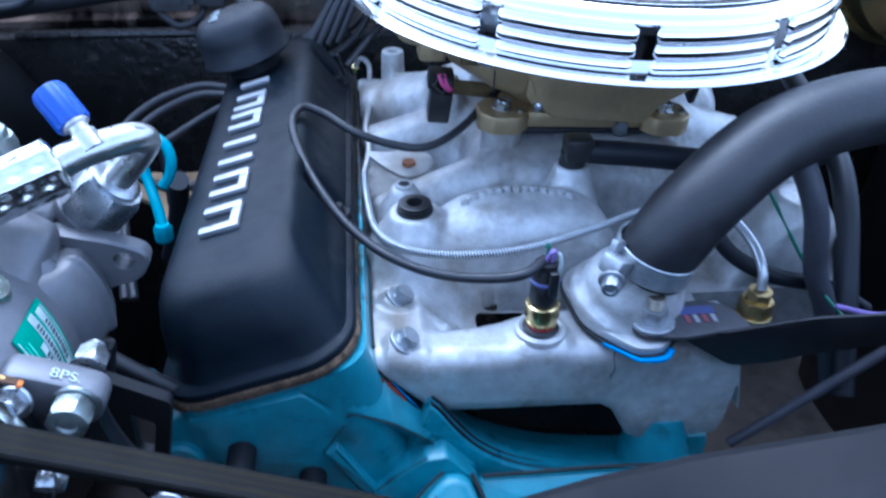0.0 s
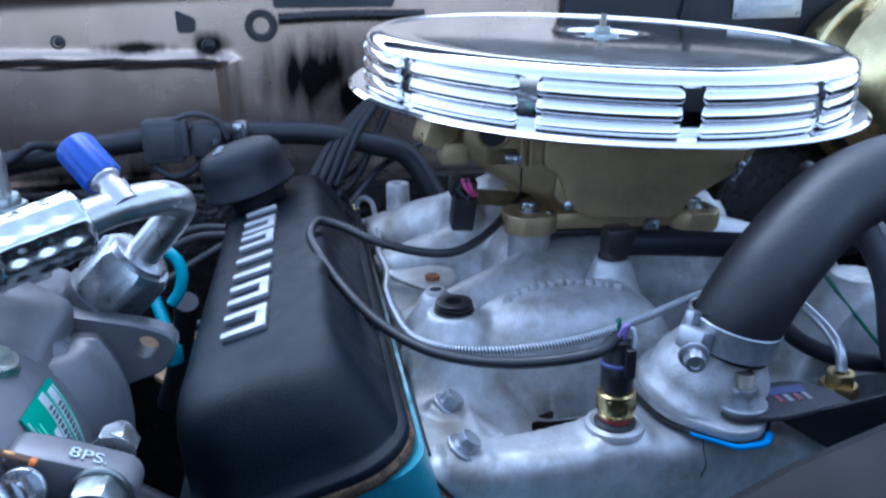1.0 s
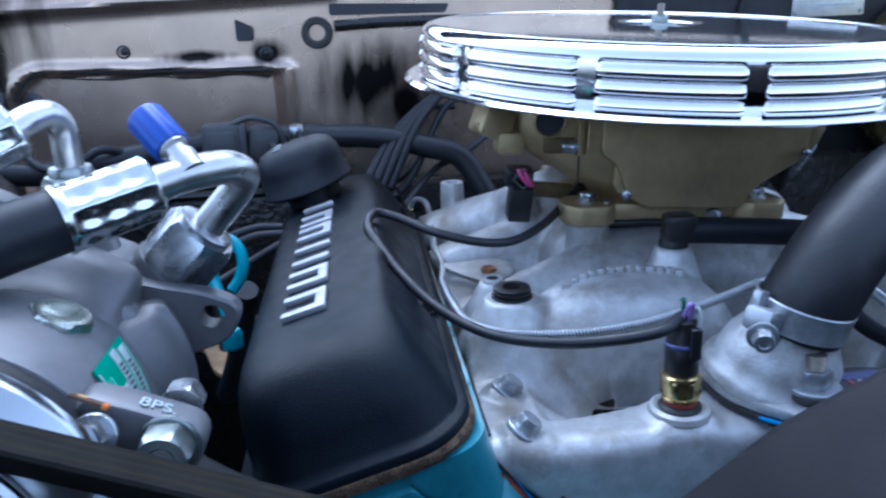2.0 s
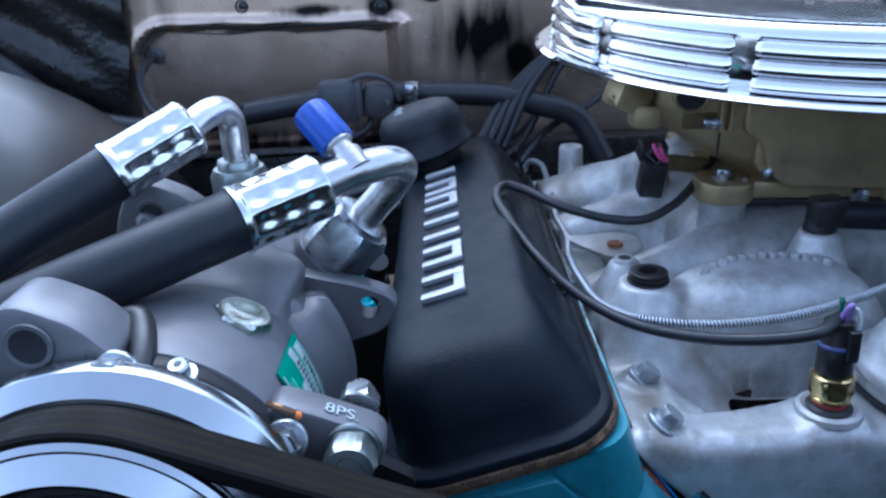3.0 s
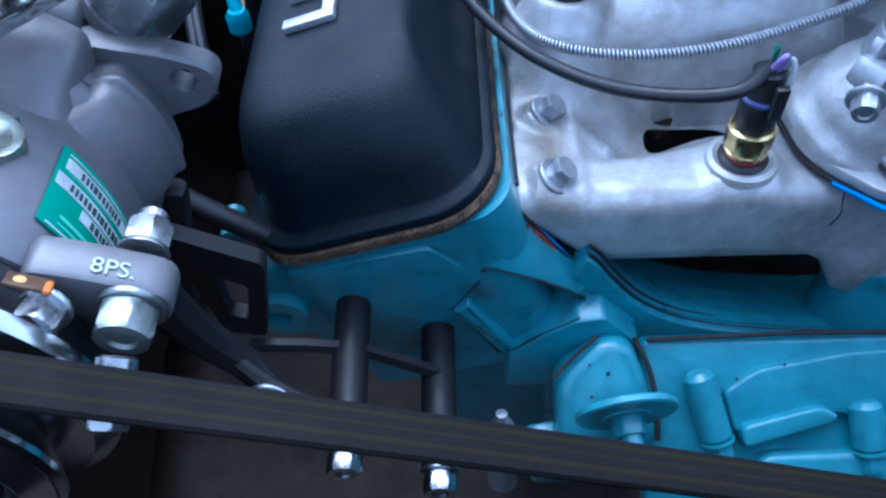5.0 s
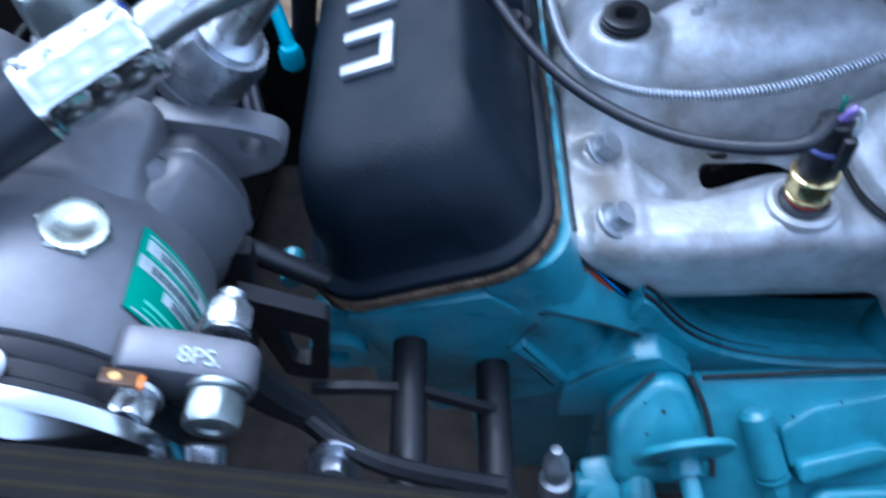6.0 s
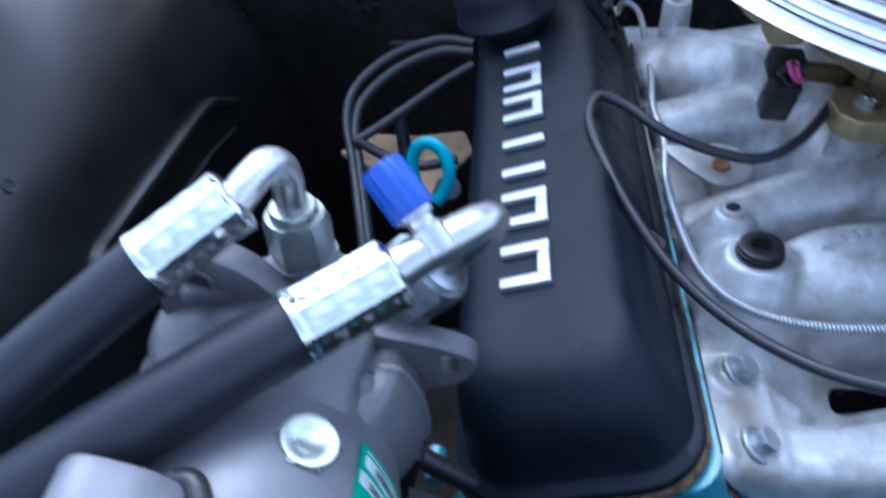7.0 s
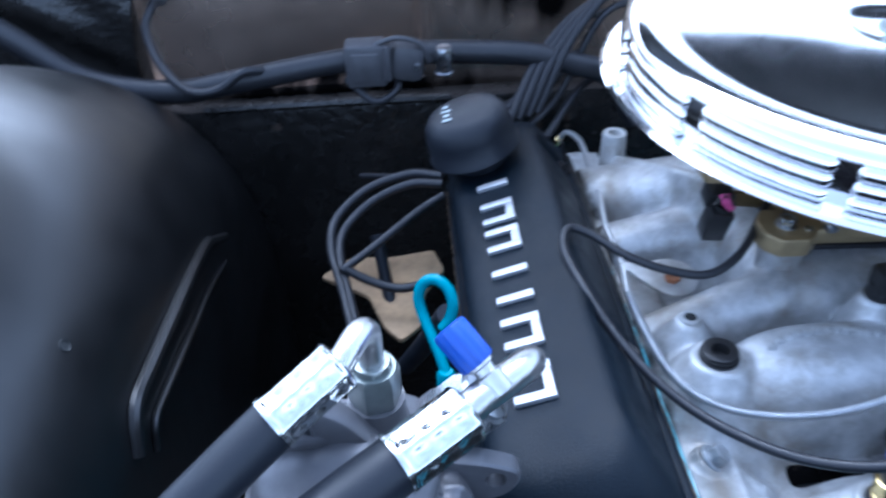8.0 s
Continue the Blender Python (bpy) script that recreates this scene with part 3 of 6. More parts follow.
for y, offs in marks:
    bars = [rbox((0, 0, 0), (0.0275, 0.0072, 0.0042), 0.0009, m=frame_matrix(cv(-0.0118, y + o, 0.0642), CU, (0, 1, 0))) for o in offs]
    if len(offs) == 2:
        bars.append(rbox((0, 0, 0), (0.0066, 0.0190, 0.0038), 0.0009, m=frame_matrix(cv(-0.0016, y, 0.0641), CU, (0, 1, 0))))
    part("raised_mark", join(*bars), LETTER, vc, "raised brushed silver mark")
for y in (0.178, 0.437):
    part("bolt", hexnut(cv(0.0530, y, 0.0120), CW, 0.010, 0.007, 0.009), SATIN_BLACK, vc, "small black bolt")
part("bracket_tab", prism(rounded([(-0.006, -0.012), (0.006, -0.012), (0.006, 0.012), (-0.006, 0.012)], 0.003), cv(0.058, 0.445, 0.030), (0, 1, 0), CW, 0.003), SATIN_BLACK, vc)

solo("valve_cover_gasket", loft([[(u + 0.0005 * math.sin(310 * y + 3 * i), y + 0.0006 * math.sin(420 * u + 2 * i) + 0.0004 * math.sin(1130 * u), w + 0.0003 * math.sin(700 * (u + y))) for u, y, w in rr_ring(-0.0668 - o, 0.0626 + o, 0.0188 - o, COVER_END + 0.001, 0.035, ww)] for i, (ww, o) in enumerate(((-0.0008, 0.0), (0.0004, 0.0010), (0.0030, 0.0012), (0.0052, 0.0002)))], True, True), CORK, "brown cork gasket squeezed under the valve cover", "gasket")

# breather cap
br = thing("breather_cap", cv(-0.012, 0.418, 0.0625), "black rubber breather cap on the valve cover", "breather cap")
part("cap", lathe([(0.032, 0), (0.0405, 0.001), (0.0430, 0.0025), (0.0432, 0.0045), (0.0412, 0.0060), (0.0405, 0.024), (0.0385, 0.034), (0.0335, 0.0410), (0.026, 0.0440), (0.012, 0.0455), (0, 0.046)], cv(-0.019, 0.418, 0.0745), CW, 48), RUBBER, br, sharp=60)
part("neck", lathe([(0.026, 0), (0.026, 0.016)], cv(-0.017, 0.418, 0.0600), CW, 32), RUBBER, br)
for k, wd in enumerate((0.009, 0.006, 0.009, 0.005)):
    part("print_bar", rbox((0, 0, 0), (wd, 0.0042, 0.0006), 0.0002, m=frame_matrix(cv(-0.0335, 0.404 + 0.0085 * k, 0.1199), (1, -0.1, CS), (0.1, 1, 0))), LABEL_GREY, br, "pale worn print")

# ---- cylinder head, block front, timing cover, water pump: blue paint ----
head = thing("cylinder_head", (-0.25, 0.25, 0.80), "blue painted cast iron cylinder head", "cylinder head")
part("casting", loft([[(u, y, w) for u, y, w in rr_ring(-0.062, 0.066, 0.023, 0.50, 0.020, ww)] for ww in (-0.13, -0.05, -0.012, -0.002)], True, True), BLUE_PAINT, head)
def block_face(poly, y0, y1, bev=0.003, m=BLUE_PAINT, name="facet", parent=head):
    """A raised area on the engine's front: (x, z) outline between two depths."""
    return part(name, prism(poly, (0, y0, 0), (1, 0, 0), (0, 0, 1), y0 - y1, bev), m, parent)
def slab(front, back, name, parent):
    """A sloping facet between a front edge and a back edge, with its drop below."""
    n = len(front)
    vs = [Vector(p) for p in front] + [Vector(p) for p in back] + [Vector((p[0] - 0.005, p[1] + 0.020, p[2] - 0.026)) for p in front]
    fs = [(i, i + 1, n + i + 1, n + i) for i in range(n - 1)] + [(2 * n + i, 2 * n + i + 1, i + 1, i) for i in range(n - 1)]
    bm = bmesh.new()
    bv = [bm.verts.new(v) for v in vs]
    for q in fs:
        bm.faces.new([bv[i] for i in q])
    bmesh.ops.recalc_face_normals(bm, faces=bm.faces)
    ed = [e for e in bm.edges if e.is_manifold]
    bmesh.ops.bevel(bm, geom=ed, offset=0.0018, segments=2, affect="EDGES", profile=0.5)
    return part(name, bm_out(bm), BLUE_PAINT, parent)


slab([(-0.2285, 0.0195, 0.8790), (-0.2150, 0.0222, 0.8635), (-0.2048, 0.0235, 0.8510), (-0.1995, 0.0212, 0.8548), (-0.1930, 0.0205, 0.8540), (-0.1740, 0.0206, 0.8450), (-0.1580, 0.0245, 0.8290), (-0.1435, 0.0290, 0.8115)],
     [(-0.2285, 0.0210, 0.8862), (-0.2160, 0.0215, 0.8895), (-0.2050, 0.0240, 0.8925), (-0.1970, 0.0320, 0.8935), (-0.1900, 0.0460, 0.8890), (-0.1760, 0.0415, 0.8620), (-0.1600, 0.0405, 0.8415), (-0.1390, 0.0355, 0.8185)], "deck_ridge", head)
lean_face = [(-0.300, 0.860), (-0.2280, 0.8800), (-0.2040, 0.8480), (-0.2095, 0.8385), (-0.2189, 0.8235), (-0.1950, 0.7760), (-0.198, 0.743), (-0.300, 0.743)]
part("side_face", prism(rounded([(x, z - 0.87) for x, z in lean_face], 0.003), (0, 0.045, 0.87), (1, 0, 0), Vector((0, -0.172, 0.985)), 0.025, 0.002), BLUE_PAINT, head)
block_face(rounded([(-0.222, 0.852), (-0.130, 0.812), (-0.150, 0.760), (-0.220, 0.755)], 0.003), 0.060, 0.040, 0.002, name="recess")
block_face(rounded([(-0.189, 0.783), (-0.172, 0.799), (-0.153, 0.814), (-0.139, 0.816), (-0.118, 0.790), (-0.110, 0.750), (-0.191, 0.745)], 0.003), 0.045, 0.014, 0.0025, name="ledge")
part("seam", tube([(-0.189, 0.0165, 0.7835), (-0.181, 0.0160, 0.7910), (-0.172, 0.0165, 0.7995), (-0.160, 0.0160, 0.8090), (-0.152, 0.0165, 0.8145)], (0.0003, 0.0007, 0.0002, 0.0005), 8), SEAM_DIRT_SHADE, head, "dark dirty seam")
part("seam", tube([(-0.2040, 0.0238, 0.8495), (-0.1992, 0.0214, 0.8535), (-0.1930, 0.0207, 0.8527), (-0.1740, 0.0208, 0.8437), (-0.1580, 0.0247, 0.8276), (-0.1450, 0.0288, 0.8120)], (0.0006, 0.0002, 0.0005, 0.0003), 8), SEAM_DIRT_SHADE, head, "dark dirty seam")
part("seam", tube([(-0.2040, 0.0196, 0.8475), (-0.2100, 0.0196, 0.8380), (-0.2190, 0.0196, 0.8230)], 0.0004, 8), SEAM_DIRT_SHADE, head, "dark dirty seam")
for x, y, z, r in ((-0.1800, 0.0412, 0.8640, 0.0018), (-0.1772, 0.0408, 0.8600, 0.0027), (-0.1742, 0.0402, 0.8566, 0.0022), (-0.1728, 0.0400, 0.8535, 0.0026), (-0.1700, 0.0398, 0.8505, 0.0016), (-0.1672, 0.0396, 0.8468, 0.0021)):
    part("rust_flake", lathe([(r * 1.2, -0.001), (r, 0.0004), (r * 0.5, 0.0008), (0, 0.0008)], (x, y - 0.0012, z), (-0.2, -0.9, 0.4), 9), RUST, head, "rusty flake in the paint")
part("rail", prism(rounded([(-0.2190, 0.8225), (-0.2100, 0.8290), (-0.1855, 0.7845), (-0.1945, 0.7765)], 0.002), (0, 0.045, 0), (1, 0, 0), (0, 0, 1), 0.0270, 0.0028, 3), BLUE_PAINT, head, "worn bevelled blue rail")
block_face(rounded([(-0.320, 0.790), (-0.320, 0.850), (-0.285, 0.860), (-0.276, 0.84), (-0.276, 0.790)], 0.008), 0.045, 0.028, 0.004, name="bolt_pad")
part("bolt_boss", lathe([(0.016, 0), (0.016, 0.012), (0.014, 0.014), (0.0065, 0.014), (0.0065, -0.004), (0.0, -0.004)], (-0.311, 0.036, 0.818), (0, -1, 0), 28), BLUE_PAINT, head)
part("dowel", rod((-0.328, 0.060, 0.864), (-0.328, 0.040, 0.864), 0.0055), BLUE_PAINT, head, "small blue end plug")

block = thing("engine_block", (0, 0.25, 0.45), "blue painted engine block and timing cover", "engine block")
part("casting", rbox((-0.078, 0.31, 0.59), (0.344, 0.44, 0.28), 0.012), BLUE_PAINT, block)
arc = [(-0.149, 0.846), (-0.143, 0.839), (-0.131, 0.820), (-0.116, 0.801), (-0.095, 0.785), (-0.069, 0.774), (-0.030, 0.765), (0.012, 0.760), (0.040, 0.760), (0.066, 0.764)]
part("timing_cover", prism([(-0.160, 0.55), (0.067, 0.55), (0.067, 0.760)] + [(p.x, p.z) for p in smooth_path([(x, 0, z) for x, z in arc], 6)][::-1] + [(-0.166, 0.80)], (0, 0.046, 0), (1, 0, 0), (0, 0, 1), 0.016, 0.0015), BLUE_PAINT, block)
part("gasket_line", tube([(x + 0.001, 0.0345, z + 0.0003) for x, z in arc], (0.0012, 0.0010, 0.0005, 0.0004, 0.0003), 8), WIRE_BLACK, block, "dark gasket line")
part("gasket_line", tube([(x + 0.0022, 0.0390, z + 0.0012) for x, z in arc[:6]], (0.0010, 0.0008, 0.0002), 8), WIRE_BLACK, block, "dark gasket line")
bowl_line = [p for p in smooth_path([(x, 0, z) for x, z in arc], 8) if p.x < 0.052]
bowl_prof = ((0.036, -0.004), (0.0362, 0.0015), (0.044, 0.0010), (0.0445, -0.0025), (0.055, -0.0045), (0.0555, -0.0080), (0.068, -0.0110), (0.0685, -0.0150), (0.094, -0.026))
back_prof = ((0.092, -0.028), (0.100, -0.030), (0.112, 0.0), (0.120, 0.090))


def bowl(prof):
    """Stepped hollow behind the timing cover, curved like its upper edge."""
    vs, fs = [], []
    n = len(bowl_line)
    for y, d in prof:
        for p in bowl_line:
            k = min(1.0, max(0.0, (-0.06 - p.x) / 0.08))
            vs.append((p.x + d * 0.8 * k, y, min(0.862, p.z + d * (1 - 0.5 * k))))
    for j in range(len(prof) - 1):
        for i in range(n - 1):
            a = j * n + i
            fs.append((a, a + 1, a + n + 1, a + n))
    return vs, fs


# Dark colour on the back wall paints the shade deep under the bridge.
part("valley_back", bowl(back_prof), FIREWALL_DARK, block, "dark back wall, coloured for the shade under the intake", sharp=30)
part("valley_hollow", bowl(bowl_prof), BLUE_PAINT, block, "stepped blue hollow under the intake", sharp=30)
pump = thing("water_pump", (-0.02, -0.01, 0.70), "blue painted water pump housing with bolts", "water pump")
PV, PN = Vector((0, 0.70, 0.714)), Vector((0, -0.714, 0.70))


def on_pump(x, s, h=0.0):
    """Point on the sloping front of the pump housing."""
    return Vector((x, -0.012, 0.776)) + PV * (0.87 * (s + 0.03)) + PN * h


def pump_plate(name, pts, r, low, high, bev=0.002, label=""):
    return part(name, prism(rounded([(x, 0.87 * (s + 0.03)) for x, s in pts], r), on_pump(0, -0.03, low), (1, 0, 0), PV, high - low, bev, 3), BLUE_PAINT, pump, label)


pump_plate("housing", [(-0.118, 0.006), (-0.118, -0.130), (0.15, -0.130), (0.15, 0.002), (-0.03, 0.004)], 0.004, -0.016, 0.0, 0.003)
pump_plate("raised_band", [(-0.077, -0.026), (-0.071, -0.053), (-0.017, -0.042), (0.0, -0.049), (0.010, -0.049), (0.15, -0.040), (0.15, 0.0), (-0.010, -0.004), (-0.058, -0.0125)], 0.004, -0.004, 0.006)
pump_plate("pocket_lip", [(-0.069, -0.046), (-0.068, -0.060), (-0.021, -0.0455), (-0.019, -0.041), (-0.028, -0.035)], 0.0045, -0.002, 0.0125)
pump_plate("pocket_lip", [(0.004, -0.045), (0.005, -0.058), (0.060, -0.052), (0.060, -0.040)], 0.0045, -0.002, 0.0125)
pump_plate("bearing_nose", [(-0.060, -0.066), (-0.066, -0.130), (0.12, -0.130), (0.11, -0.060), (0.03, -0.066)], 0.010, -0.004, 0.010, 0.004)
for a, b in (((-0.091, -0.012), (-0.081, -0.056)), ((-0.004, -0.034), (-0.001, -0.066))):
    p, q = on_pump(*a, 0.007), on_pump(*b, 0.008)
    d = (q - p).normalized()
    part("bolt_tower", join(rod(p, q, 0.0085, 24, 0.003), hexnut(q - d * 0.001, d, 0.0125, 0.010, 0.009)), BLUE_PAINT, pump)
pump_plate("left_boss", [(-0.1416, 0.012), (-0.166, -0.012), (-0.166, -0.060), (-0.113, -0.060), (-0.113, -0.030), (-0.125, 0.010)], 0.011, -0.026, 0.010, 0.0075)
# This first strip paints the shadow gap along the housing's top edge.
part("seam", tube([on_pump(x, 0.0075 - 0.002 * (x > -0.03), 0.0012) for x in (-0.116, -0.08, -0.03, 0.03, 0.10)], 0.0013, 8), SEAM_DIRT_SHADE, pump, "dark strip for the shadow gap along the housing")
part("seam", tube([on_pump(-0.1425, 0.0135, 0.007), on_pump(-0.155, 0.002, 0.009), on_pump(-0.167, -0.0115, 0.008)], 0.0011, 8), SEAM_DIRT_SHADE, pump, "dark dirty seam")
part("seam", tube([on_pump(-0.1235, 0.0105, 0.006), on_pump(-0.1160, -0.010, 0.006), on_pump(-0.1125, -0.032, 0.006), on_pump(-0.1120, -0.055, 0.006)], 0.0015, 8), SEAM_DIRT_SHADE, pump, "dark dirty seam")
for a, b, r in ((-0.1385, -0.010, 0.0014), (-0.1475, -0.024, 0.0010), (-0.1290, -0.030, 0.0008), (-0.070, -0.018, 0.0009), (-0.045, -0.010, 0.0007), (-0.1480, -0.004, 0.0008)):
    part("paint_chip", lathe([(r, -0.0005), (r * 0.8, 0.0003), (0, 0.0003)], on_pump(a, b, 0.0102 if a < -0.115 else 0.0062), PN, 7), SEAM_DIRT_SHADE, pump, "small chip in the paint")
FC, FN = Vector((-0.134, -0.0315, 0.802)), Vector((0.08, -0.98, -0.19)).normalized()
part("flange_disc", lathe([(0.0, -0.0015), (0.0245, -0.0015), (0.0258, -0.0005), (0.0258, 0.0020), (0.0245, 0.0030), (0.0, 0.0030)], FC, FN, 40), BLUE_PAINT, pump)
part("flange_bolt", join(hexnut(FC + FN * 0.002, FN, 0.0145, 0.009, 0.0125), rod(FC + FN * 0.010, FC + FN * 0.028, 0.0050), rod(FC - FN * 0.004, FC, 0.0115, 24)), BLUE_PAINT, pump)
part("pipe_stub", join(rbox((-0.172, -0.030, 0.752), (0.020, 0.030, 0.022), 0.004, (15, 0, 8)), rod((-0.186, -0.032, 0.756), (-0.160, -0.032, 0.752), 0.0085), rod((-0.152, -0.045, 0.756), (-0.152, -0.005, 0.768), 0.0095)), BLUE_PAINT, pump)

# ---- intake manifold: one cast piece as a relief over the valley ----
def sm(a, b, k=0.006):
    h = max(k - abs(a - b), 0.0) / k
    return max(a, b) + h * h * k * 0.25


def dome(x, y, cx, cy, ax, ay, top, low, p=2.0, q=0.5):
    d = (abs((x - cx) / ax) ** p + abs((y - cy) / ay) ** p)
    return low + (top - low) * (max(0.0, 1 - d) ** q) if d < 1 else low - 0.05


def cone(x, y, cx, cy, r, top, drop=2.2):
    d = math.hypot(x - cx, y - cy)
    return top if d < r else top - (d - r) * drop


def seg_dist(x, y, ax, ay, bx, by):
    t = max(0, min(1, ((x - ax) * (bx - ax) + (y - ay) * (by - ay)) / ((bx - ax) ** 2 + (by - ay) ** 2)))
    return math.hypot(x - ax - t * (bx - ax), y - ay - t * (by - ay)), t


def runner(x, y, ax, ay, bx, by, ra, rb, za, zb):
    d, t = seg_dist(x, y, ax, ay, bx, by)
    r, z = ra + (rb - ra) * t, za + (zb - za) * t
    k = d / r
    return z - r + r * math.sqrt(max(0.0, 1 - k * k)) if k < 1 else z - r - (k - 1) * 0.06


def bridge_back(x):
    """Rear edge of the front bridge; it runs back towards the thermostat."""
    return 0.0715 + 0.20 * max(-0.022, min(0.075, x + 0.115))


def ease(a, b, v):
    k = max(0.0, min(1.0, (v - a) / (b - a)))
    return k * k * (3 - 2 * k)


def intake_z(x, y):
    X = -abs(x) if x < 0.02 or y > 0.13 else x
    floor = 0.853
    # front bridge: flat top, sharp fall into the pocket behind it
    fall = 0.012 + 0.020 * (1 - ease(-0.140, -0.116, x))
    z = sm(floor, 0.8765 - 0.026 * ease(0, fall, y - bridge_back(x)), 0.004)
    # flange along the head, leaning into the valley
    z = sm(z, 0.8775 + 0.10 * (-0.165 - X) if X < -0.150 else 0.8760 - (X + 0.150) * (1.1 if y < 0.125 else 2.0), 0.006)
    if x > 0.062 and y < 0.125:
        z -= 0.05 * min(1, (x - 0.062) / 0.010)
    z = sm(z, dome(x, y, -0.069, 0.1660, 0.080, 0.0485 if y < 0.1660 else 0.0285, 0.9275, 0.850, 2.8, 0.40), 0.004)
    z = sm(z, dome(X, y, 0, 0.327, 0.098, 0.121, 0.931, 0.86, 6, 0.30), 0.006)
    for a in ((-0.08, 0.235, -0.185, 0.225, 0.026, 0.020, 0.924, 0.888), (-0.07, 0.33, -0.185, 0.345, 0.030, 0.026, 0.936, 0.897), (-0.07, 0.39, -0.185, 0.435, 0.030, 0.028, 0.942, 0.905)):
        z = sm(z, runner(X, y, *a), 0.010)
    z = sm(z, runner(X, y, -0.070, 0.365, -0.165, 0.415, 0.040, 0.030, 0.962, 0.908), 0.012)
    d, t = seg_dist(X, y, -0.100, 0.330, -0.150, 0.455)
    z = sm(z, 0.955 - 0.045 * t - max(0, d - 0.003) * 3.0, 0.006)
    z = sm(z, cone(X, y, -0.149, 0.157, 0.0175, 0.9195, 1.5), 0.012)
    z = sm(z, cone(X, y, -0.154, 0.201, 0.0095, 0.9150, 1.8), 0.010)
    z = sm(z, cone(x, y, -0.024, 0.193, 0.0125, 0.934, 3), 0.008)
    z = sm(z, cone(x, y, -0.0725, 0.062, 0.0165, 0.8805, 0.9), 0.004)
    # bosses under the two flange bolts, their seats leaning inwards
    for by in (0.0575, 0.1040):
        d = math.hypot(X + 0.1640, y - by)
        z = sm(z, 0.8800 - 0.42 * (X + 0.1640) - max(0.0, d - 0.0105) * 1.6, 0.003)
    # ribs from the bosses down into the pocket
    d, t = seg_dist(X, y, -0.158, 0.104, -0.134, 0.092)
    z = sm(z, 0.8770 - 0.012 * t - max(0.0, d - 0.003) * 1.3, 0.006)
    return z


def bridge_low(x):
    """Lower edge of the front bridge."""
    pts = ((-0.186, 0.872), (-0.147, 0.833), (-0.135, 0.829), (-0.030, 0.825), (-0.020, 0.818), (-0.006, 0.792), (0.004, 0.786), (0.06, 0.786), (0.064, 0.80), (0.068, 0.87), (0.19, 0.87))
    for (a, za), (b, zb) in zip(pts, pts[1:]):
        if x <= b:
            k = (x - a) / (b - a)
            return za + (zb - za) * k
    return pts[-1][1]


SLOT_X, SLOT_Y = -0.0855, 0.1030


def slot_in(x, y):
    """How deep in the opening of the pocket's floor (over 0: inside)."""
    yy = y - SLOT_Y + 0.05 * (x - SLOT_X)
    return 1 - (abs((x - SLOT_X) / 0.0235) ** 3.2 + abs(yy / 0.0112) ** 3.2)


def intake_mesh():
    nx, ny = 186, 233
    x0, x1, y0, y1 = -0.186, 0.186, 0.054, 0.520
    rows = [y0 + (y1 - y0) * j / ny for j in range(ny, -1, -1)]
    vs, fs = [], []
    for row in rows:
        y = row
        for i in range(nx + 1):
            x = x0 + (x1 - x0) * i / nx
            z = intake_z(x, y)
            s = slot_in(x, y)
            if -0.45 < s < 0.45:
                k = (1 / (1 - s)) ** (1 / 3.2)
                x, y = SLOT_X + (x - SLOT_X) * k, SLOT_Y + (y - SLOT_Y) * k
                z = intake_z(x, y)
            if x < -0.170 and y > 0.1:
                z -= (-0.170 - x) ** 2 * 10
            vs.append((x, y, z))
            y = row
    n = nx + 1
    # rounded front edge, face and underside
    for a in range(1, 9):
        ang = a / 8 * math.pi / 2
        for i in range(n):
            x = x0 + (x1 - x0) * i / nx
            zt = intake_z(x, y0)
            vs.append((x, y0 - 0.013 * math.sin(ang), zt - 0.013 * (1 - math.cos(ang))))
    for k, (dy, f) in enumerate(((0.0, 0.35), (0.0, 0.7), (0.001, 0.94), (0.004, 1.0), (0.05, 1.0))):
        for i in range(n):
            x = x0 + (x1 - x0) * i / nx
            top = intake_z(x, y0) - 0.013
            low = min(bridge_low(x), top)
            vs.append((x, y0 - 0.013 + dy, top + (low - top) * f))
    rc = len(rows) + 8 + 5
    for j in range(rc - 1):
        for i in range(nx):
            a = j * n + i
            q = (a, a + n, a + n + 1, a + 1)
            mid = sum((Vector(vs[k]) for k in q), Vector()) / 4
            if j < len(rows) - 1 and slot_in(mid.x, mid.y) > 0 or mid.x > 0.072 and mid.y < 0.115:
                continue
            fs.append(q)
    # side skirts
    for i, flip in ((0, False), (nx, True)):
        base = len(vs)
        for j in range(len(rows)):
            x, y, z = vs[j * n + i]
            vs.append((x, y, z - 0.03))
        for j in range(len(rows) - 1):
            if flip and rows[j + 1] < 0.115:
                continue
            q = (j * n + i, (j + 1) * n + i, base + j + 1, base + j)
            fs.append(q if flip else q[::-1])
    return vs, fs


intake = thing("intake_manifold", (0, 0.28, 0.88), "bare cast aluminium intake manifold with stains", "intake manifold")
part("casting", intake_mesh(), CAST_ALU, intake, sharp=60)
for k, y in enumerate((0.0575, 0.1040)):
    part("bolt", hexnut((-0.1645, y, 0.8792), (0.60, -0.08, 0.80), 0.0122, 0.0078, 0.0104, 0.0020, turn=0.3 + k, bore=0.985), BOLT_GREY, intake, "dull hex bolt with a washer face")
part("post", lathe([(0.013, 0), (0.0118, 0.045), (0.0112, 0.047), (0.006, 0.047), (0.005, 0.035)], (-0.149, 0.462, 0.884), (0, 0, 1), 24), CAST_ALU, intake)
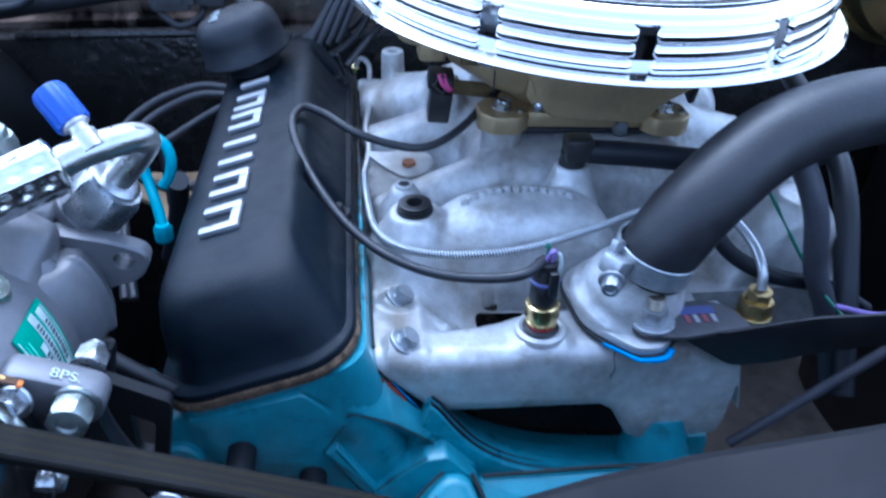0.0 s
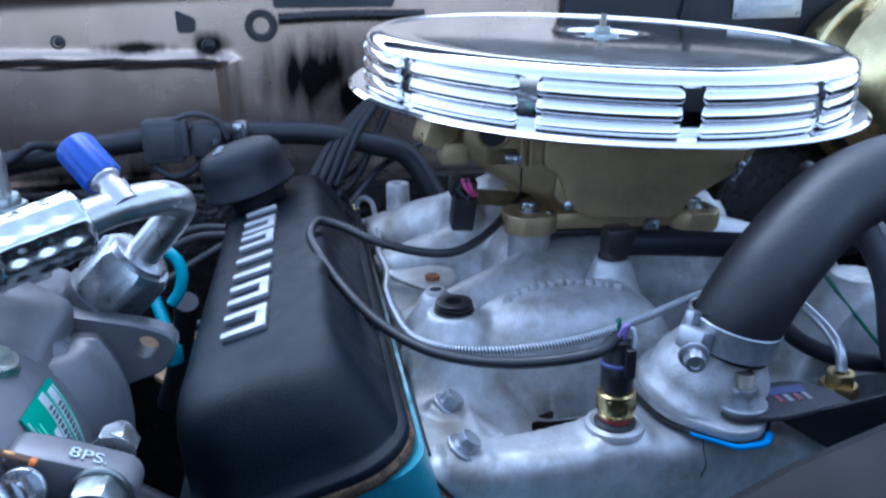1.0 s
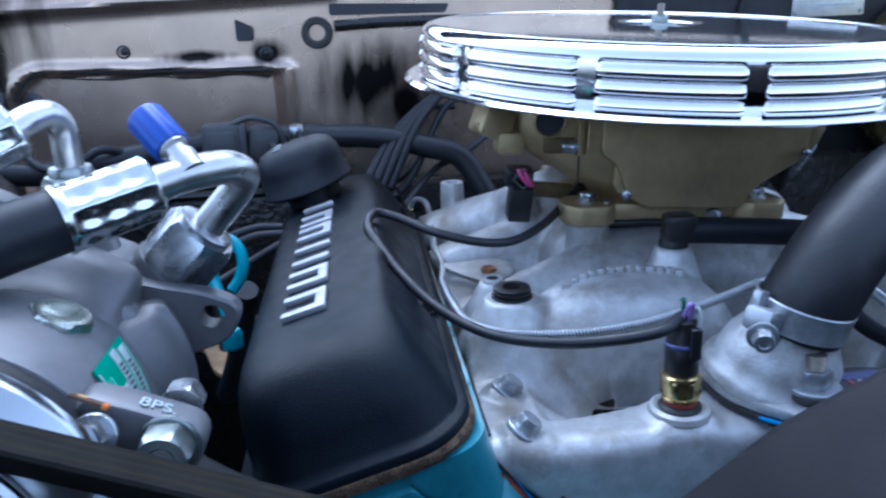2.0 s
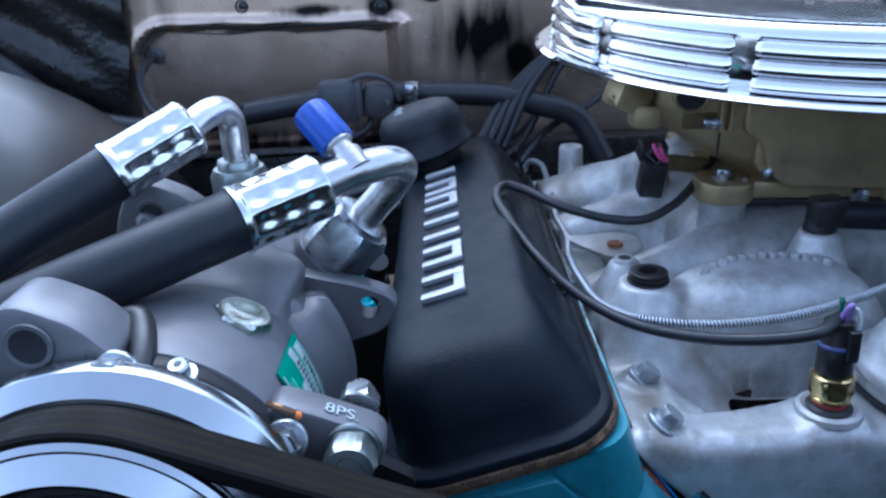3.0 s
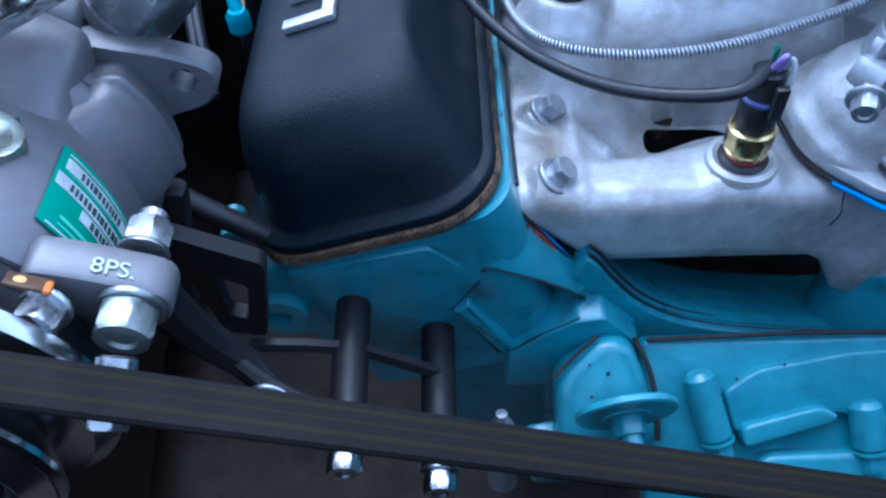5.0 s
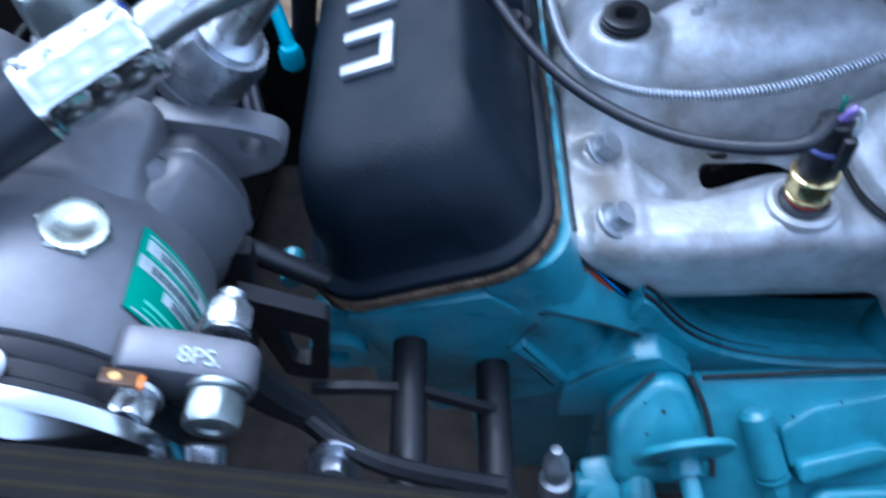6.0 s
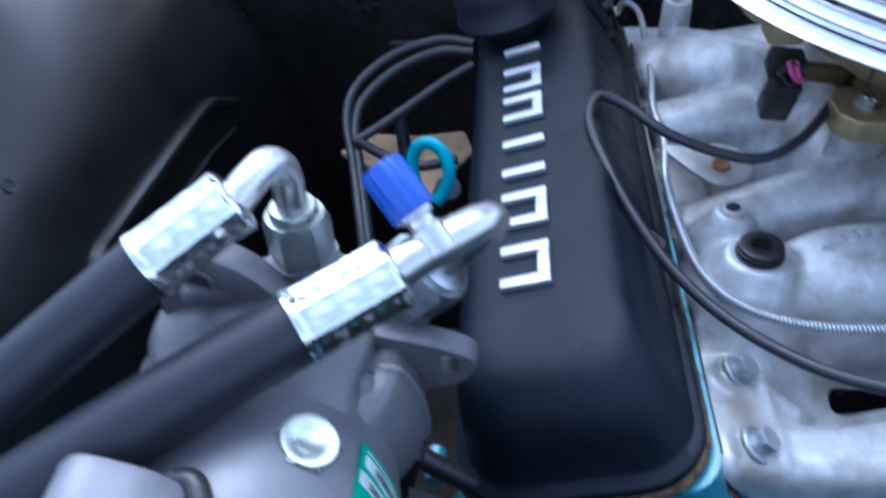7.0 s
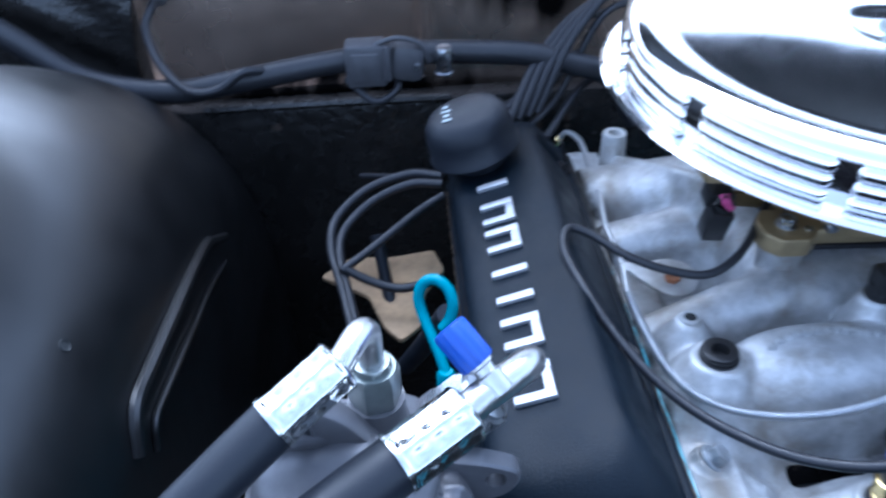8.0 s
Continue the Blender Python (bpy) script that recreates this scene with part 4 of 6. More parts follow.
part("hole_plug", lathe([(0.0135, 0), (0.0135, 0.0020), (0.0115, 0.0024), (0.0115, 0.0034), (0.0128, 0.0038), (0.0128, 0.0048), (0.0112, 0.0052), (0.0112, 0.0060), (0.0122, 0.0064), (0.0122, 0.0072), (0.0110, 0.0078), (0.0062, 0.0078), (0.0056, 0.001), (0.0, 0.001)], (-0.149, 0.157, 0.9190), (0, 0, 1), 32), PLASTIC_BLACK, intake, "black ribbed plug")
part("small_boss_hole", lathe([(0.0075, 0), (0.0074, 0.0030), (0.0068, 0.0038), (0.0046, 0.0038), (0.0042, -0.006), (0, -0.006)], (-0.154, 0.201, 0.9140), (0, 0, 1), 20), CAST_ALU, intake)
tabp = rounded([(-0.040, 0.024), (-0.018, 0.020), (0.004, 0.022), (0.020, 0.012), (0.023, -0.006), (0.012, -0.022), (-0.006, -0.022), (-0.020, -0.006)], 0.008)
part("tab_plate", prism(tabp, (-0.146, 0.270, 0.897), (1, 0, 0.05), (0, 1, 0.1), 0.004), CAST_ALU, intake, "flat oval tab")
part("copper_plug", hexnut((-0.146, 0.266, 0.8998), (0, 0, 1), 0.011, 0.0035), RUST, intake, "rusty orange plug")
random.seed(4)
for k in range(13):
    x = -0.112 + 0.0066 * k
    y = 0.1600 + 0.0065 * math.sin(math.pi * (k / 12) ** 0.8)
    part("cast_mark", rbox((x, y, intake_z(x, y) + 0.0008), (0.0050 + 0.001 * random.random(), 0.0050, 0.0058), 0.0014, (0, 0, random.uniform(-30, 30))), CAST_ALU, intake)
part("crossover_neck", lathe([(0.024, 0), (0.0235, 0.03), (0.026, 0.034), (0.026, 0.05), (0, 0.05)], (0.022, 0.062, 0.800), (0, -0.25, -1), 32), BLUE_PAINT, intake, "blue painted water neck")
# Black plate under the opening; its colour stands in for the cavity's shade.
part("slot_shadow_box", rbox((-0.085, 0.1060, 0.826), (0.064, 0.050, 0.004), 0.001), WIRE_BLACK, intake, "black plate for the shade below the slot")
part("sealant_bead", tube([(-0.1865, 0.10, 0.876), (-0.1865, 0.06, 0.8765), (-0.1850, 0.0430, 0.8760), (-0.1700, 0.0405, 0.8560), (-0.1600, 0.0400, 0.8415), (-0.1500, 0.0395, 0.8285), (-0.1420, 0.0385, 0.8250)], 0.0011, 8), WIRE_BLACK, intake, "black sealant squeezed from the joint")
part("sealant_bead", tube([(-0.1842, 0.050, 0.8835), (-0.1846, 0.080, 0.8840), (-0.1843, 0.120, 0.8838), (-0.1848, 0.160, 0.8836), (-0.1845, 0.210, 0.8836)], 0.0013, 8), WIRE_BLACK, intake, "black sealant squeezed from the joint")
part("sealant_bead", tube([(-0.1770, 0.0395, 0.8640), (-0.1700, 0.0388, 0.8545), (-0.1640, 0.0385, 0.8460)], (0.0003, 0.0008, 0.0002), 8), RED_SEAL, intake, "reddish sealant smear")
part("sealant_bead", tube([(-0.1730, 0.0402, 0.8620), (-0.1640, 0.0395, 0.8490), (-0.1560, 0.0392, 0.8380)], (0.0002, 0.0006, 0.0002), 8), GASKET_BLUE, intake, "blue sealant smear")
part("casting_crack", tube([(-0.0265, 0.0560, 0.8768), (-0.0245, 0.0480, 0.8748), (-0.0260, 0.0425, 0.8690), (-0.0245, 0.0412, 0.8600), (-0.0270, 0.0410, 0.8520)], 0.0005, 6), SEAM_DIRT_SHADE, intake, "thin dark crack line")
part("foot_column", lathe([(0.024, 0.0), (0.0185, 0.012), (0.0170, 0.025), (0.0170, 0.0395)], (-0.0690, 0.254, 0.9000), (0, 0, 1), 36), CAST_ALU, intake, "cast column under the carburettor foot", sharp=60)
part("head_edge", tube([(-0.1900, 0.050, 0.8750), (-0.1908, 0.080, 0.8745), (-0.1912, 0.112, 0.8735), (-0.1915, 0.138, 0.8715)], (0.0036, 0.0022), 10), BLUE_PAINT, head, "blue edge beside the intake")
part("dirty_edge", tube([(-0.1915, 0.132, 0.8725), (-0.1915, 0.30, 0.8735), (-0.1915, 0.49, 0.8730)], 0.0036, 10), SEAM_DIRT_SHADE, head, "grimy black edge beside the intake")
# Flat dark disc on the boss, coloured like a hole in shade.
part("boss_hole", lathe([(0.0046, 0), (0.0044, 0.0006), (0, 0.0006)], (-0.154, 0.201, 0.9172), (0, 0, 1), 18), SEAM_DIRT_SHADE, intake, "dark disc for the shade in the small boss hole")

# ---- coolant sensor in the intake ----
sn = thing("coolant_sensor", (-0.0725, 0.062, 0.881), "brass coolant sensor with black connector, red thread sealant", "sensor")
SX, SY = -0.0725, 0.062
part("boss_ring", lathe([(0.0180, -0.002), (0.0170, 0.0010), (0.0145, 0.0022), (0.0125, 0.0010)], (SX, SY, 0.881), (0, 0, 1), 32), CAST_ALU, sn, "bare aluminium boss")
part("base_ring", lathe([(0.0120, 0), (0.0122, 0.0022), (0.0108, 0.0036), (0.0095, 0.0042), (0, 0.0042)], (SX, SY, 0.881), (0, 0, 1), 28), PLASTIC_BLACK, sn)
part("thread", lathe([(0.0092, 0.003), (0.0096, 0.0038), (0.0090, 0.0046), (0.0097, 0.0054), (0.0092, 0.0062), (0.0096, 0.0072)], (SX, SY, 0.881), (0, 0, 1), 24), RED_SEAL, sn, "red thread sealant")
part("hex", join(lathe([(0.0088, 0), (0.0104, 0.0004), (0.0104, 0.0020), (0.0092, 0.0028)], (SX, SY, 0.8876), (0, 0.05, 1), 28), hexnut((SX, SY, 0.8898), (0, 0.05, 1), 0.0195, 0.0105, turn=0.2, bore=1.0), lathe([(0.0090, 0), (0.0112, 0.0006), (0.0112, 0.0026), (0.0098, 0.0034), (0.0080, 0.0036)], (SX, SY + 0.0005, 0.8998), (0, 0.05, 1), 28)), BRASS, sn, "brass hexagon")
plug = part("connector", join(lathe([(0.0088, 0), (0.0094, 0.001), (0.0094, 0.015), (0.0088, 0.016), (0.0088, 0.023), (0.0078, 0.025), (0.0078, 0.031), (0.006, 0.032), (0, 0.031)], (SX, SY + 0.0005, 0.9025), (0.02, 0.08, 1), 28), rbox((SX + 0.003, SY - 0.009, 0.924), (0.006, 0.004, 0.018), 0.001)), PLASTIC_BLACK, sn, "black plastic connector")
part("seal_ring", lathe([(0.0092, 0), (0.0099, 0.0006), (0.0099, 0.0018), (0.0092, 0.0024)], (SX, SY + 0.001, 0.9190), (0.02, 0.08, 1), 28), FLAG_BLUE, plug, "blue seal ring")
part("wire", tube([(SX + 0.003, SY + 0.002, 0.931), (SX + 0.004, SY - 0.001, 0.943), (SX + 0.001, SY - 0.003, 0.944), (SX - 0.002, SY, 0.934)], 0.0013, 8), VIOLET, plug, "violet wire")
part("wire", tube([(SX + 0.005, SY + 0.003, 0.931), (SX + 0.007, SY, 0.941), (SX + 0.008, SY - 0.003, 0.936), (SX + 0.007, SY - 0.004, 0.928)], 0.0012, 8), LABEL_GREY, plug, "grey wire")
part("wire", tube([(SX, SY + 0.003, 0.931), (SX + 0.001, SY + 0.004, 0.944), (SX - 0.001, SY + 0.002, 0.946)], 0.0013, 8), GREEN_WIRE, plug, "green wire")

# black cable from the sensor, looping over the cover to the throttle body connector
cable_pts = [(SX - 0.001, SY + 0.002, 0.936), (-0.095, 0.050, 0.934), (-0.136, 0.067, 0.925), (-0.171, 0.104, 0.917), (-0.198, 0.138, 0.922), (-0.219, 0.175, 0.934), (-0.233, 0.211, 0.946), (-0.2395, 0.249, 0.9505), (-0.232, 0.272, 0.953), (-0.215, 0.268, 0.949), (-0.190, 0.245, 0.942), (-0.160, 0.232, 0.936), (-0.135, 0.226, 0.936), (-0.110, 0.238, 0.942), (-0.085, 0.268, 0.949), (-0.063, 0.300, 0.955), (-0.045, 0.335, 0.960)]
solo("sensor_cable", tube(cable_pts, 0.0034, 12, 12), WIRE_BLACK, "black sheathed cable looping over the valve cover", "cable")
# wound steel line
line_pts = [(-0.1845, 0.255, 0.899), (-0.1835, 0.215, 0.899), (-0.178, 0.160, 0.903), (-0.160, 0.124, 0.909), (-0.124, 0.109, 0.911), (-0.078, 0.108, 0.914), (-0.028, 0.119, 0.920), (0.012, 0.131, 0.926), (0.05, 0.140, 0.925)]
wl = thing("wound_steel_line", (-0.18, 0.30, 0.88), "silver wound steel line from cover edge to brass fitting", "steel line")
part("smooth_run", tube([(-0.190, 0.535, 0.886), (-0.183, 0.528, 0.899), (-0.174, 0.500, 0.902), (-0.175, 0.440, 0.901), (-0.1765, 0.395, 0.9005), (-0.1815, 0.345, 0.8995), (-0.1795, 0.300, 0.8985), (-0.1850, 0.253, 0.899)], 0.0028, 12), WOUND_STEEL, wl, "smooth pale tube with slight kinks")
part("winding", coil(line_pts, 0.00235, 0.00078, 0.0021), WOUND_STEEL, wl, sharp=80)
part("core", tube(line_pts, 0.0021, 8), SEAM_DIRT_SHADE, wl, "dark core of the wound line")
part("end_tube", tube([(0.048, 0.1395, 0.925), (0.065, 0.142, 0.922), (0.085, 0.135, 0.914), (0.0960, 0.117, 0.903), (0.0970, 0.098, 0.893), (0.0960, 0.0910, 0.880)], 0.0036, 14, 8), WOUND_STEEL, wl, "smooth pale end tube")
part("ferrule", rod((-0.191, 0.538, 0.881), (-0.189, 0.534, 0.889), 0.0045), BRASS, wl, "small brass ferrule")

# brass fitting
bf = thing("brass_fitting", (0.0955, 0.091, 0.862), "brass compression fitting on the intake", "fitting")
part("body", hexnut((0.0955, 0.091, 0.858), (0, 0, 1), 0.022, 0.012, 0.013), OLD_BRASS, bf)
part("nut", hexnut((0.0955, 0.091, 0.871), (0.03, 0, 1), 0.0165, 0.009, turn=0.4), OLD_BRASS, bf)

# ---- thermostat housing, hose and bracket ----
th = thing("thermostat_housing", (-0.003, 0.07, 0.88), "cast aluminium thermostat housing with blue gasket", "thermostat housing")
flange = rounded([(-0.045, 0.030), (-0.040, -0.020), (-0.012, -0.050), (0.005, -0.049), (0.030, -0.020), (0.040, 0.010), (0.015, 0.040), (-0.03, 0.045)], [0.02, 0.015, 0.008, 0.008, 0.012, 0.02, 0.02, 0.02])
part("gasket", prism([(x * 1.03, y * 1.03) for x, y in flange], (-0.004, 0.078, 0.8790), (1, 0, 0), (0, 1, 0.02), 0.0025, 0.0006), SEAM_DIRT_SHADE, th, "dark gasket edge")
part("gasket_bead", tube([(-0.0345, 0.0440, 0.8803), (-0.0250, 0.0350, 0.8803), (-0.0165, 0.0268, 0.8803), (-0.0100, 0.0255, 0.8803), (0.0010, 0.0262, 0.8805), (0.0080, 0.0330, 0.8808)], (0.0011, 0.0022), 10), GASKET_BLUE, th, "bright blue sealant at the front of the joint")
part("flange", prism(flange, (-0.004, 0.078, 0.8816), (1, 0, 0), (0, 1, 0.02), 0.007, 0.002), CAST_ALU, th)
part("elbow", lathe([(0.041, -0.004), (0.041, 0.000), (0.0395, 0.003), (0.0365, 0.005), (0.0355, 0.011), (0.0335, 0.018), (0.029, 0.026), (0.0245, 0.034), (0.0225, 0.044), (0.0225, 0.062), (0, 0.062)], (-0.008, 0.080, 0.888), (0.22, -0.16, 0.95), 40), CAST_ALU, th, sharp=60)
part("bolt", hexnut((-0.0025, 0.048, 0.8932), (0, 0, 1), 0.0165, 0.0095, 0.0148, 0.0028, bore=0.985), BOLT_GREY, th, "zinc flange nut")
part("stud", tube([(-0.0025, 0.048, 0.898), (-0.0025, 0.048, 0.914)], 0.0054, 20, ripple=0.0014, wave=0.05), STUD_BROWN, th, "brownish stud end")
hose_pts = [(-0.001, 0.072, 0.920), (0.006, 0.0690, 0.942), (0.030, 0.078, 0.968), (0.075, 0.100, 0.992), (0.125, 0.115, 1.004), (0.185, 0.120, 1.008), (0.27, 0.10, 1.005), (0.36, 0.02, 0.995), (0.40, -0.12, 0.985), (0.40, -0.28, 0.975)]
hose = thing("radiator_hose", (0.0, 0.07, 0.92), "thick black rubber upper radiator hose", "hose")
part("tube", tube(hose_pts, 0.0255, 32, 10), DUSTY_RUBBER, hose, sharp=60)
cl = part("clamp", ringwall([(0.0256, 0), (0.0268, -0.0008), (0.0276, 0), (0.0272, 0.002), (0.0272, 0.013), (0.0276, 0.015), (0.0268, 0.0158), (0.0256, 0.015)], (-0.001, 0.0715, 0.9225), (0.22, -0.10, 0.95), 40), BOLT_GREY, hose, "dull zinc worm-drive hose clamp")
part("screw", join(rbox((-0.0295, 0.058, 0.9325), (0.013, 0.018, 0.014), 0.003, (0, 20, 25)), rbox((-0.0270, 0.066, 0.9415), (0.010, 0.006, 0.010), 0.002, (0, 20, 25)), hexnut((-0.0335, 0.050, 0.9270), (-0.35, -0.9, -0.1), 0.0105, 0.008, 0.0085, 0.0015), rod((-0.026, 0.072, 0.936), (-0.036, 0.044, 0.928), 0.0033)), BOLT_GREY, cl)

arm = thing("bracket_arm", (0.10, 0.05, 0.89), "black steel bracket arm bolted to the thermostat housing", "bracket")
part("plate", prism(rounded([(-0.0185, -0.015), (0.002, -0.018), (0.014, -0.019), (0.044, -0.014), (0.060, -0.0125), (0.054, 0.010), (0.040, 0.018), (0.024, 0.018), (-0.0185, 0.012)], [0.0135, 0.006, 0.006, 0.004, 0.003, 0.008, 0.008, 0.01, 0.0135]), (0.002, 0.050, 0.8895), (1, 0, 0), (0, 1, 0), 0.0035, 0.001), DUSTY_STEEL, arm)
part("web", prism(rounded([(0.012, 0.890), (0.046, 0.892), (0.10, 0.899), (0.18, 0.898), (0.34, 0.890), (0.34, 0.840), (0.165, 0.872), (0.108, 0.868), (0.080, 0.862), (0.052, 0.862)], [0.003, 0.006, 0.01, 0.01, 0.004, 0.004, 0.01, 0.01, 0.008, 0.008]), (0, 0.0375, 0), (1, 0, 0), (0, 0, 1), 0.003, 0.0008), SATIN_BLACK, arm)
dec = thing("flag_decal", (0.036, 0.057, 0.893), "small red, white and blue flag decal", "decal")
part("field", rbox((0.031, 0.0570, 0.8932), (0.024, 0.008, 0.0006), 0), FLAG_BLUE, dec)
for k in range(4):
    part("stripe", rbox((0.0220 + 0.0060 * k, 0.0485, 0.8932), (0.0030, 0.008, 0.0006), 0), FLAG_RED if k % 2 == 0 else FLAG_WHITE, dec)

# crankcase vent elbow and hose
pv = thing("vent_elbow", (-0.024, 0.193, 0.934), "black plastic vent elbow and hose on the intake", "hose elbow")
part("elbow", join(lathe([(0.009, -0.002), (0.0105, 0), (0.0105, 0.004), (0.0095, 0.006), (0.0095, 0.012)], (-0.024, 0.193, 0.933), (0, 0, 1), 24), rbox((-0.021, 0.192, 0.948), (0.022, 0.019, 0.020), 0.004)), PLASTIC_BLACK, pv)
part("hose", tube([(-0.015, 0.192, 0.945), (0.03, 0.186, 0.9425), (0.075, 0.180, 0.939), (0.13, 0.185, 0.930), (0.2, 0.22, 0.92)], 0.0095, 20), RUBBER, pv)

# ---- throttle body (gold) ----
carb = thing("carburettor", (0, 0.33, 0.945), "gold chromate four barrel carburettor casting", "carburettor")
TILT_X = Matrix.Rotation(math.atan(0.0457), 4, "Y")


def level(geo):
    """The carburettor leans with the intake: lower towards +x."""
    o = Vector((0, 0.30, 0.95))
    return [o + TILT_X @ (Vector(v) - o) for v in geo[0]], geo[1]


part("gasket", level(rbox((0, 0.330, 0.9345), (0.134, 0.164, 0.004), 0.001)), WIRE_BLACK, carb)
part("base_flange", level(rbox((0, 0.330, 0.9435), (0.138, 0.162, 0.014), 0.003)), GOLD_CAST, carb)
for s in (-1, 1):
    pad = rounded([(-0.021, 0.010), (-0.021, -0.008), (-0.011, -0.019), (0.011, -0.019), (0.021, -0.008), (0.021, 0.014), (0.010, 0.024), (-0.012, 0.024)], 0.004)
    part("foot", level(prism(pad, (s * 0.0690, 0.2540, 0.9360), (1, 0, 0), (0, 1, 0), 0.0155, 0.0018, 3)), GOLD_CAST, carb)
    part("bolt", level(hexnut((s * 0.0690, 0.2560, 0.9513), (0, 0, 1), 0.012, 0.006, 0.0085, 0.0012)), DULL_ZINC, carb, "dull foot bolt")
    part("pin", level(lathe([(0.0032, 0), (0.0032, 0.0012), (0.0020, 0.0018), (0, 0.0018)], (s * 0.0690 + 0.0145, 0.2500, 0.9514), (0, 0, 1), 14)), DULL_ZINC, carb)
def carb_ring(z, hx, y0, y1, ch):
    return [(-hx, y0 + ch, z), (-hx + ch, y0, z), (hx - ch, y0, z), (hx, y0 + ch, z), (hx, y1 - ch, z), (hx - ch, y1, z), (-hx + ch, y1, z), (-hx, y1 - ch, z)]
def carb_body(levels):
    vs, fs = loft([carb_ring(*l) for l in levels], True, True, fn=lambda x, y, z: Vector((x, y, z)))
    bm = bmesh.new()
    bv = [bm.verts.new(v) for v in vs]
    for q in fs:
        bm.faces.new([bv[i] for i in q])
    bmesh.ops.recalc_face_normals(bm, faces=bm.faces)
    bmesh.ops.bevel(bm, geom=list(bm.edges), offset=0.003, segments=2, affect="EDGES", profile=0.5)
    return bm_out(bm)
part("main_body", level(carb_body([(0.9480, 0.050, 0.264, 0.40, 0.010), (0.9620, 0.066, 0.252, 0.41, 0.010), (0.9680, 0.080, 0.247, 0.41, 0.012), (0.9900, 0.116, 0.2425, 0.42, 0.014), (1.0050, 0.124, 0.2400, 0.43, 0.018), (1.0240, 0.124, 0.2400, 0.43, 0.018)])), GOLD_CAST, carb)
part("air_horn", level(carb_body([(1.0240, 0.100, 0.250, 0.42, 0.016), (1.029, 0.080, 0.26, 0.41, 0.02), (1.034, 0.070, 0.265, 0.38, 0.03)])), GOLD_CAST, carb)
part("float_bowl", level(prism(rounded([(-0.066, 1.021), (-0.066, 0.9900), (-0.0525, 0.9835), (-0.0430, 0.9590), (-0.0280, 0.9490), (0.0470, 0.9470), (0.0590, 0.9640), (0.0980, 0.9860), (0.0980, 1.021)], [0.004, 0.008, 0.008, 0.006, 0.006, 0.006, 0.008, 0.012, 0.004]), (0, 0.250, 0), (1, 0, 0), (0, 0, 1), 0.0130, 0.0025, 3)), GOLD_CAST, carb)
part("bowl_lug", level(prism(rounded([(-0.0535, 0.985), (-0.0535, 0.966), (-0.046, 0.957), (-0.036, 0.957), (-0.036, 0.985)], 0.003), (0, 0.250, 0), (1, 0, 0), (0, 0, 1), 0.0085, 0.002)), GOLD_CAST, carb)
for x in (-0.0835, -0.0765):
    part("rib", level(rbox((x, 0.2390, 1.0060), (0.0035, 0.010, 0.030), 0.0012)), GOLD_CAST, carb)
# No hollow here: a darker block gives the recess its shade.
part("pump_recess", level(rbox((-0.0970, 0.2420, 0.9985), (0.024, 0.0050, 0.0130), 0.0024, seg=3)), GOLD_DARK, carb, "dark block for the shade of a recess in the casting")
part("pump_screw", level(join(rod((-0.0960, 0.2375, 0.9975), (-0.0830, 0.2375, 0.9975), 0.0040, 16), lathe([(0.0048, 0), (0.0048, 0.003), (0, 0.0032)], (-0.0890, 0.2365, 0.9975), (0.9, -0.4, 0), 16))), ZINC, carb, "bright pump screw")
part("seam", level(rod((-0.0805, 0.2440, 0.9700), (-0.0815, 0.2413, 0.9900), 0.0007, 6, 0)), WIRE_BLACK, carb, "dark seam")
part("port", level(ringwall([(0.0100, -0.004), (0.0100, 0.0030), (0.0112, 0.0045), (0.0124, 0.0030), (0.0128, -0.004)], (-0.1050, 0.2395, 1.0165), (-0.15, -0.98, 0), 28)), GOLD_CAST, carb)
part("vent_bore", level(lathe([(0.0102, 0), (0.0095, 0.0006), (0, 0.0006)], (-0.1050, 0.2388, 1.0165), (-0.15, -0.98, 0), 24)), WIRE_BLACK, carb, "dark open port")
part("choke_block", level(join(rbox((-0.1420, 0.272, 1.012), (0.026, 0.030, 0.024), 0.004, (0, 20, 12)), rbox((-0.1290, 0.268, 0.997), (0.022, 0.024, 0.018), 0.004), rod((-0.156, 0.262, 1.008), (-0.149, 0.264, 1.010), 0.004))), GOLD_CAST, carb, "gold side block with a small screw")
part("shaft_lever", level(rbox((-0.0920, 0.292, 0.9530), (0.046, 0.008, 0.013), 0.003, (0, 6, 0))), GOLD_DARK, carb, "brown lever below the body")
for x, y, z, r in ((0.031, 0.2480, 0.9385, 0.0072), (-0.0435, 0.2415, 0.9590, 0.0046), (0.094, 0.2370, 0.990, 0.0035)):
    part("screw", level(lathe([(r, 0), (r, 0.002), (r * 0.8, 0.0045), (r * 0.3, 0.005), (r * 0.25, 0.003), (0, 0.003)], (x, y, z), (0, -1, 0.15), 18)), ZINC, carb, "bright screw")
part("linkage", join(tube([(0.095, 0.27, 0.985), (0.108, 0.262, 1.0), (0.112, 0.268, 1.02)], 0.003), rbox((0.088, 0.28, 0.985), (0.010, 0.03, 0.03), 0.002), rod((0.082, 0.262, 0.978), (0.104, 0.262, 0.978), 0.005), tube([(0.10, 0.25, 0.97), (0.115, 0.255, 0.99), (0.10, 0.26, 1.01), (0.12, 0.27, 1.02)], 0.0022)), ZINC, carb, "throttle linkage and springs")
part("lever", rbox((0.098, 0.285, 0.972), (0.006, 0.05, 0.035), 0.002, (20, 0, 0)), SATIN_BLACK, carb, "dark lever plate")

cn = thing("harness_connector", (-0.120, 0.268, 0.94), "black wiring connector with pink wires", "connector")
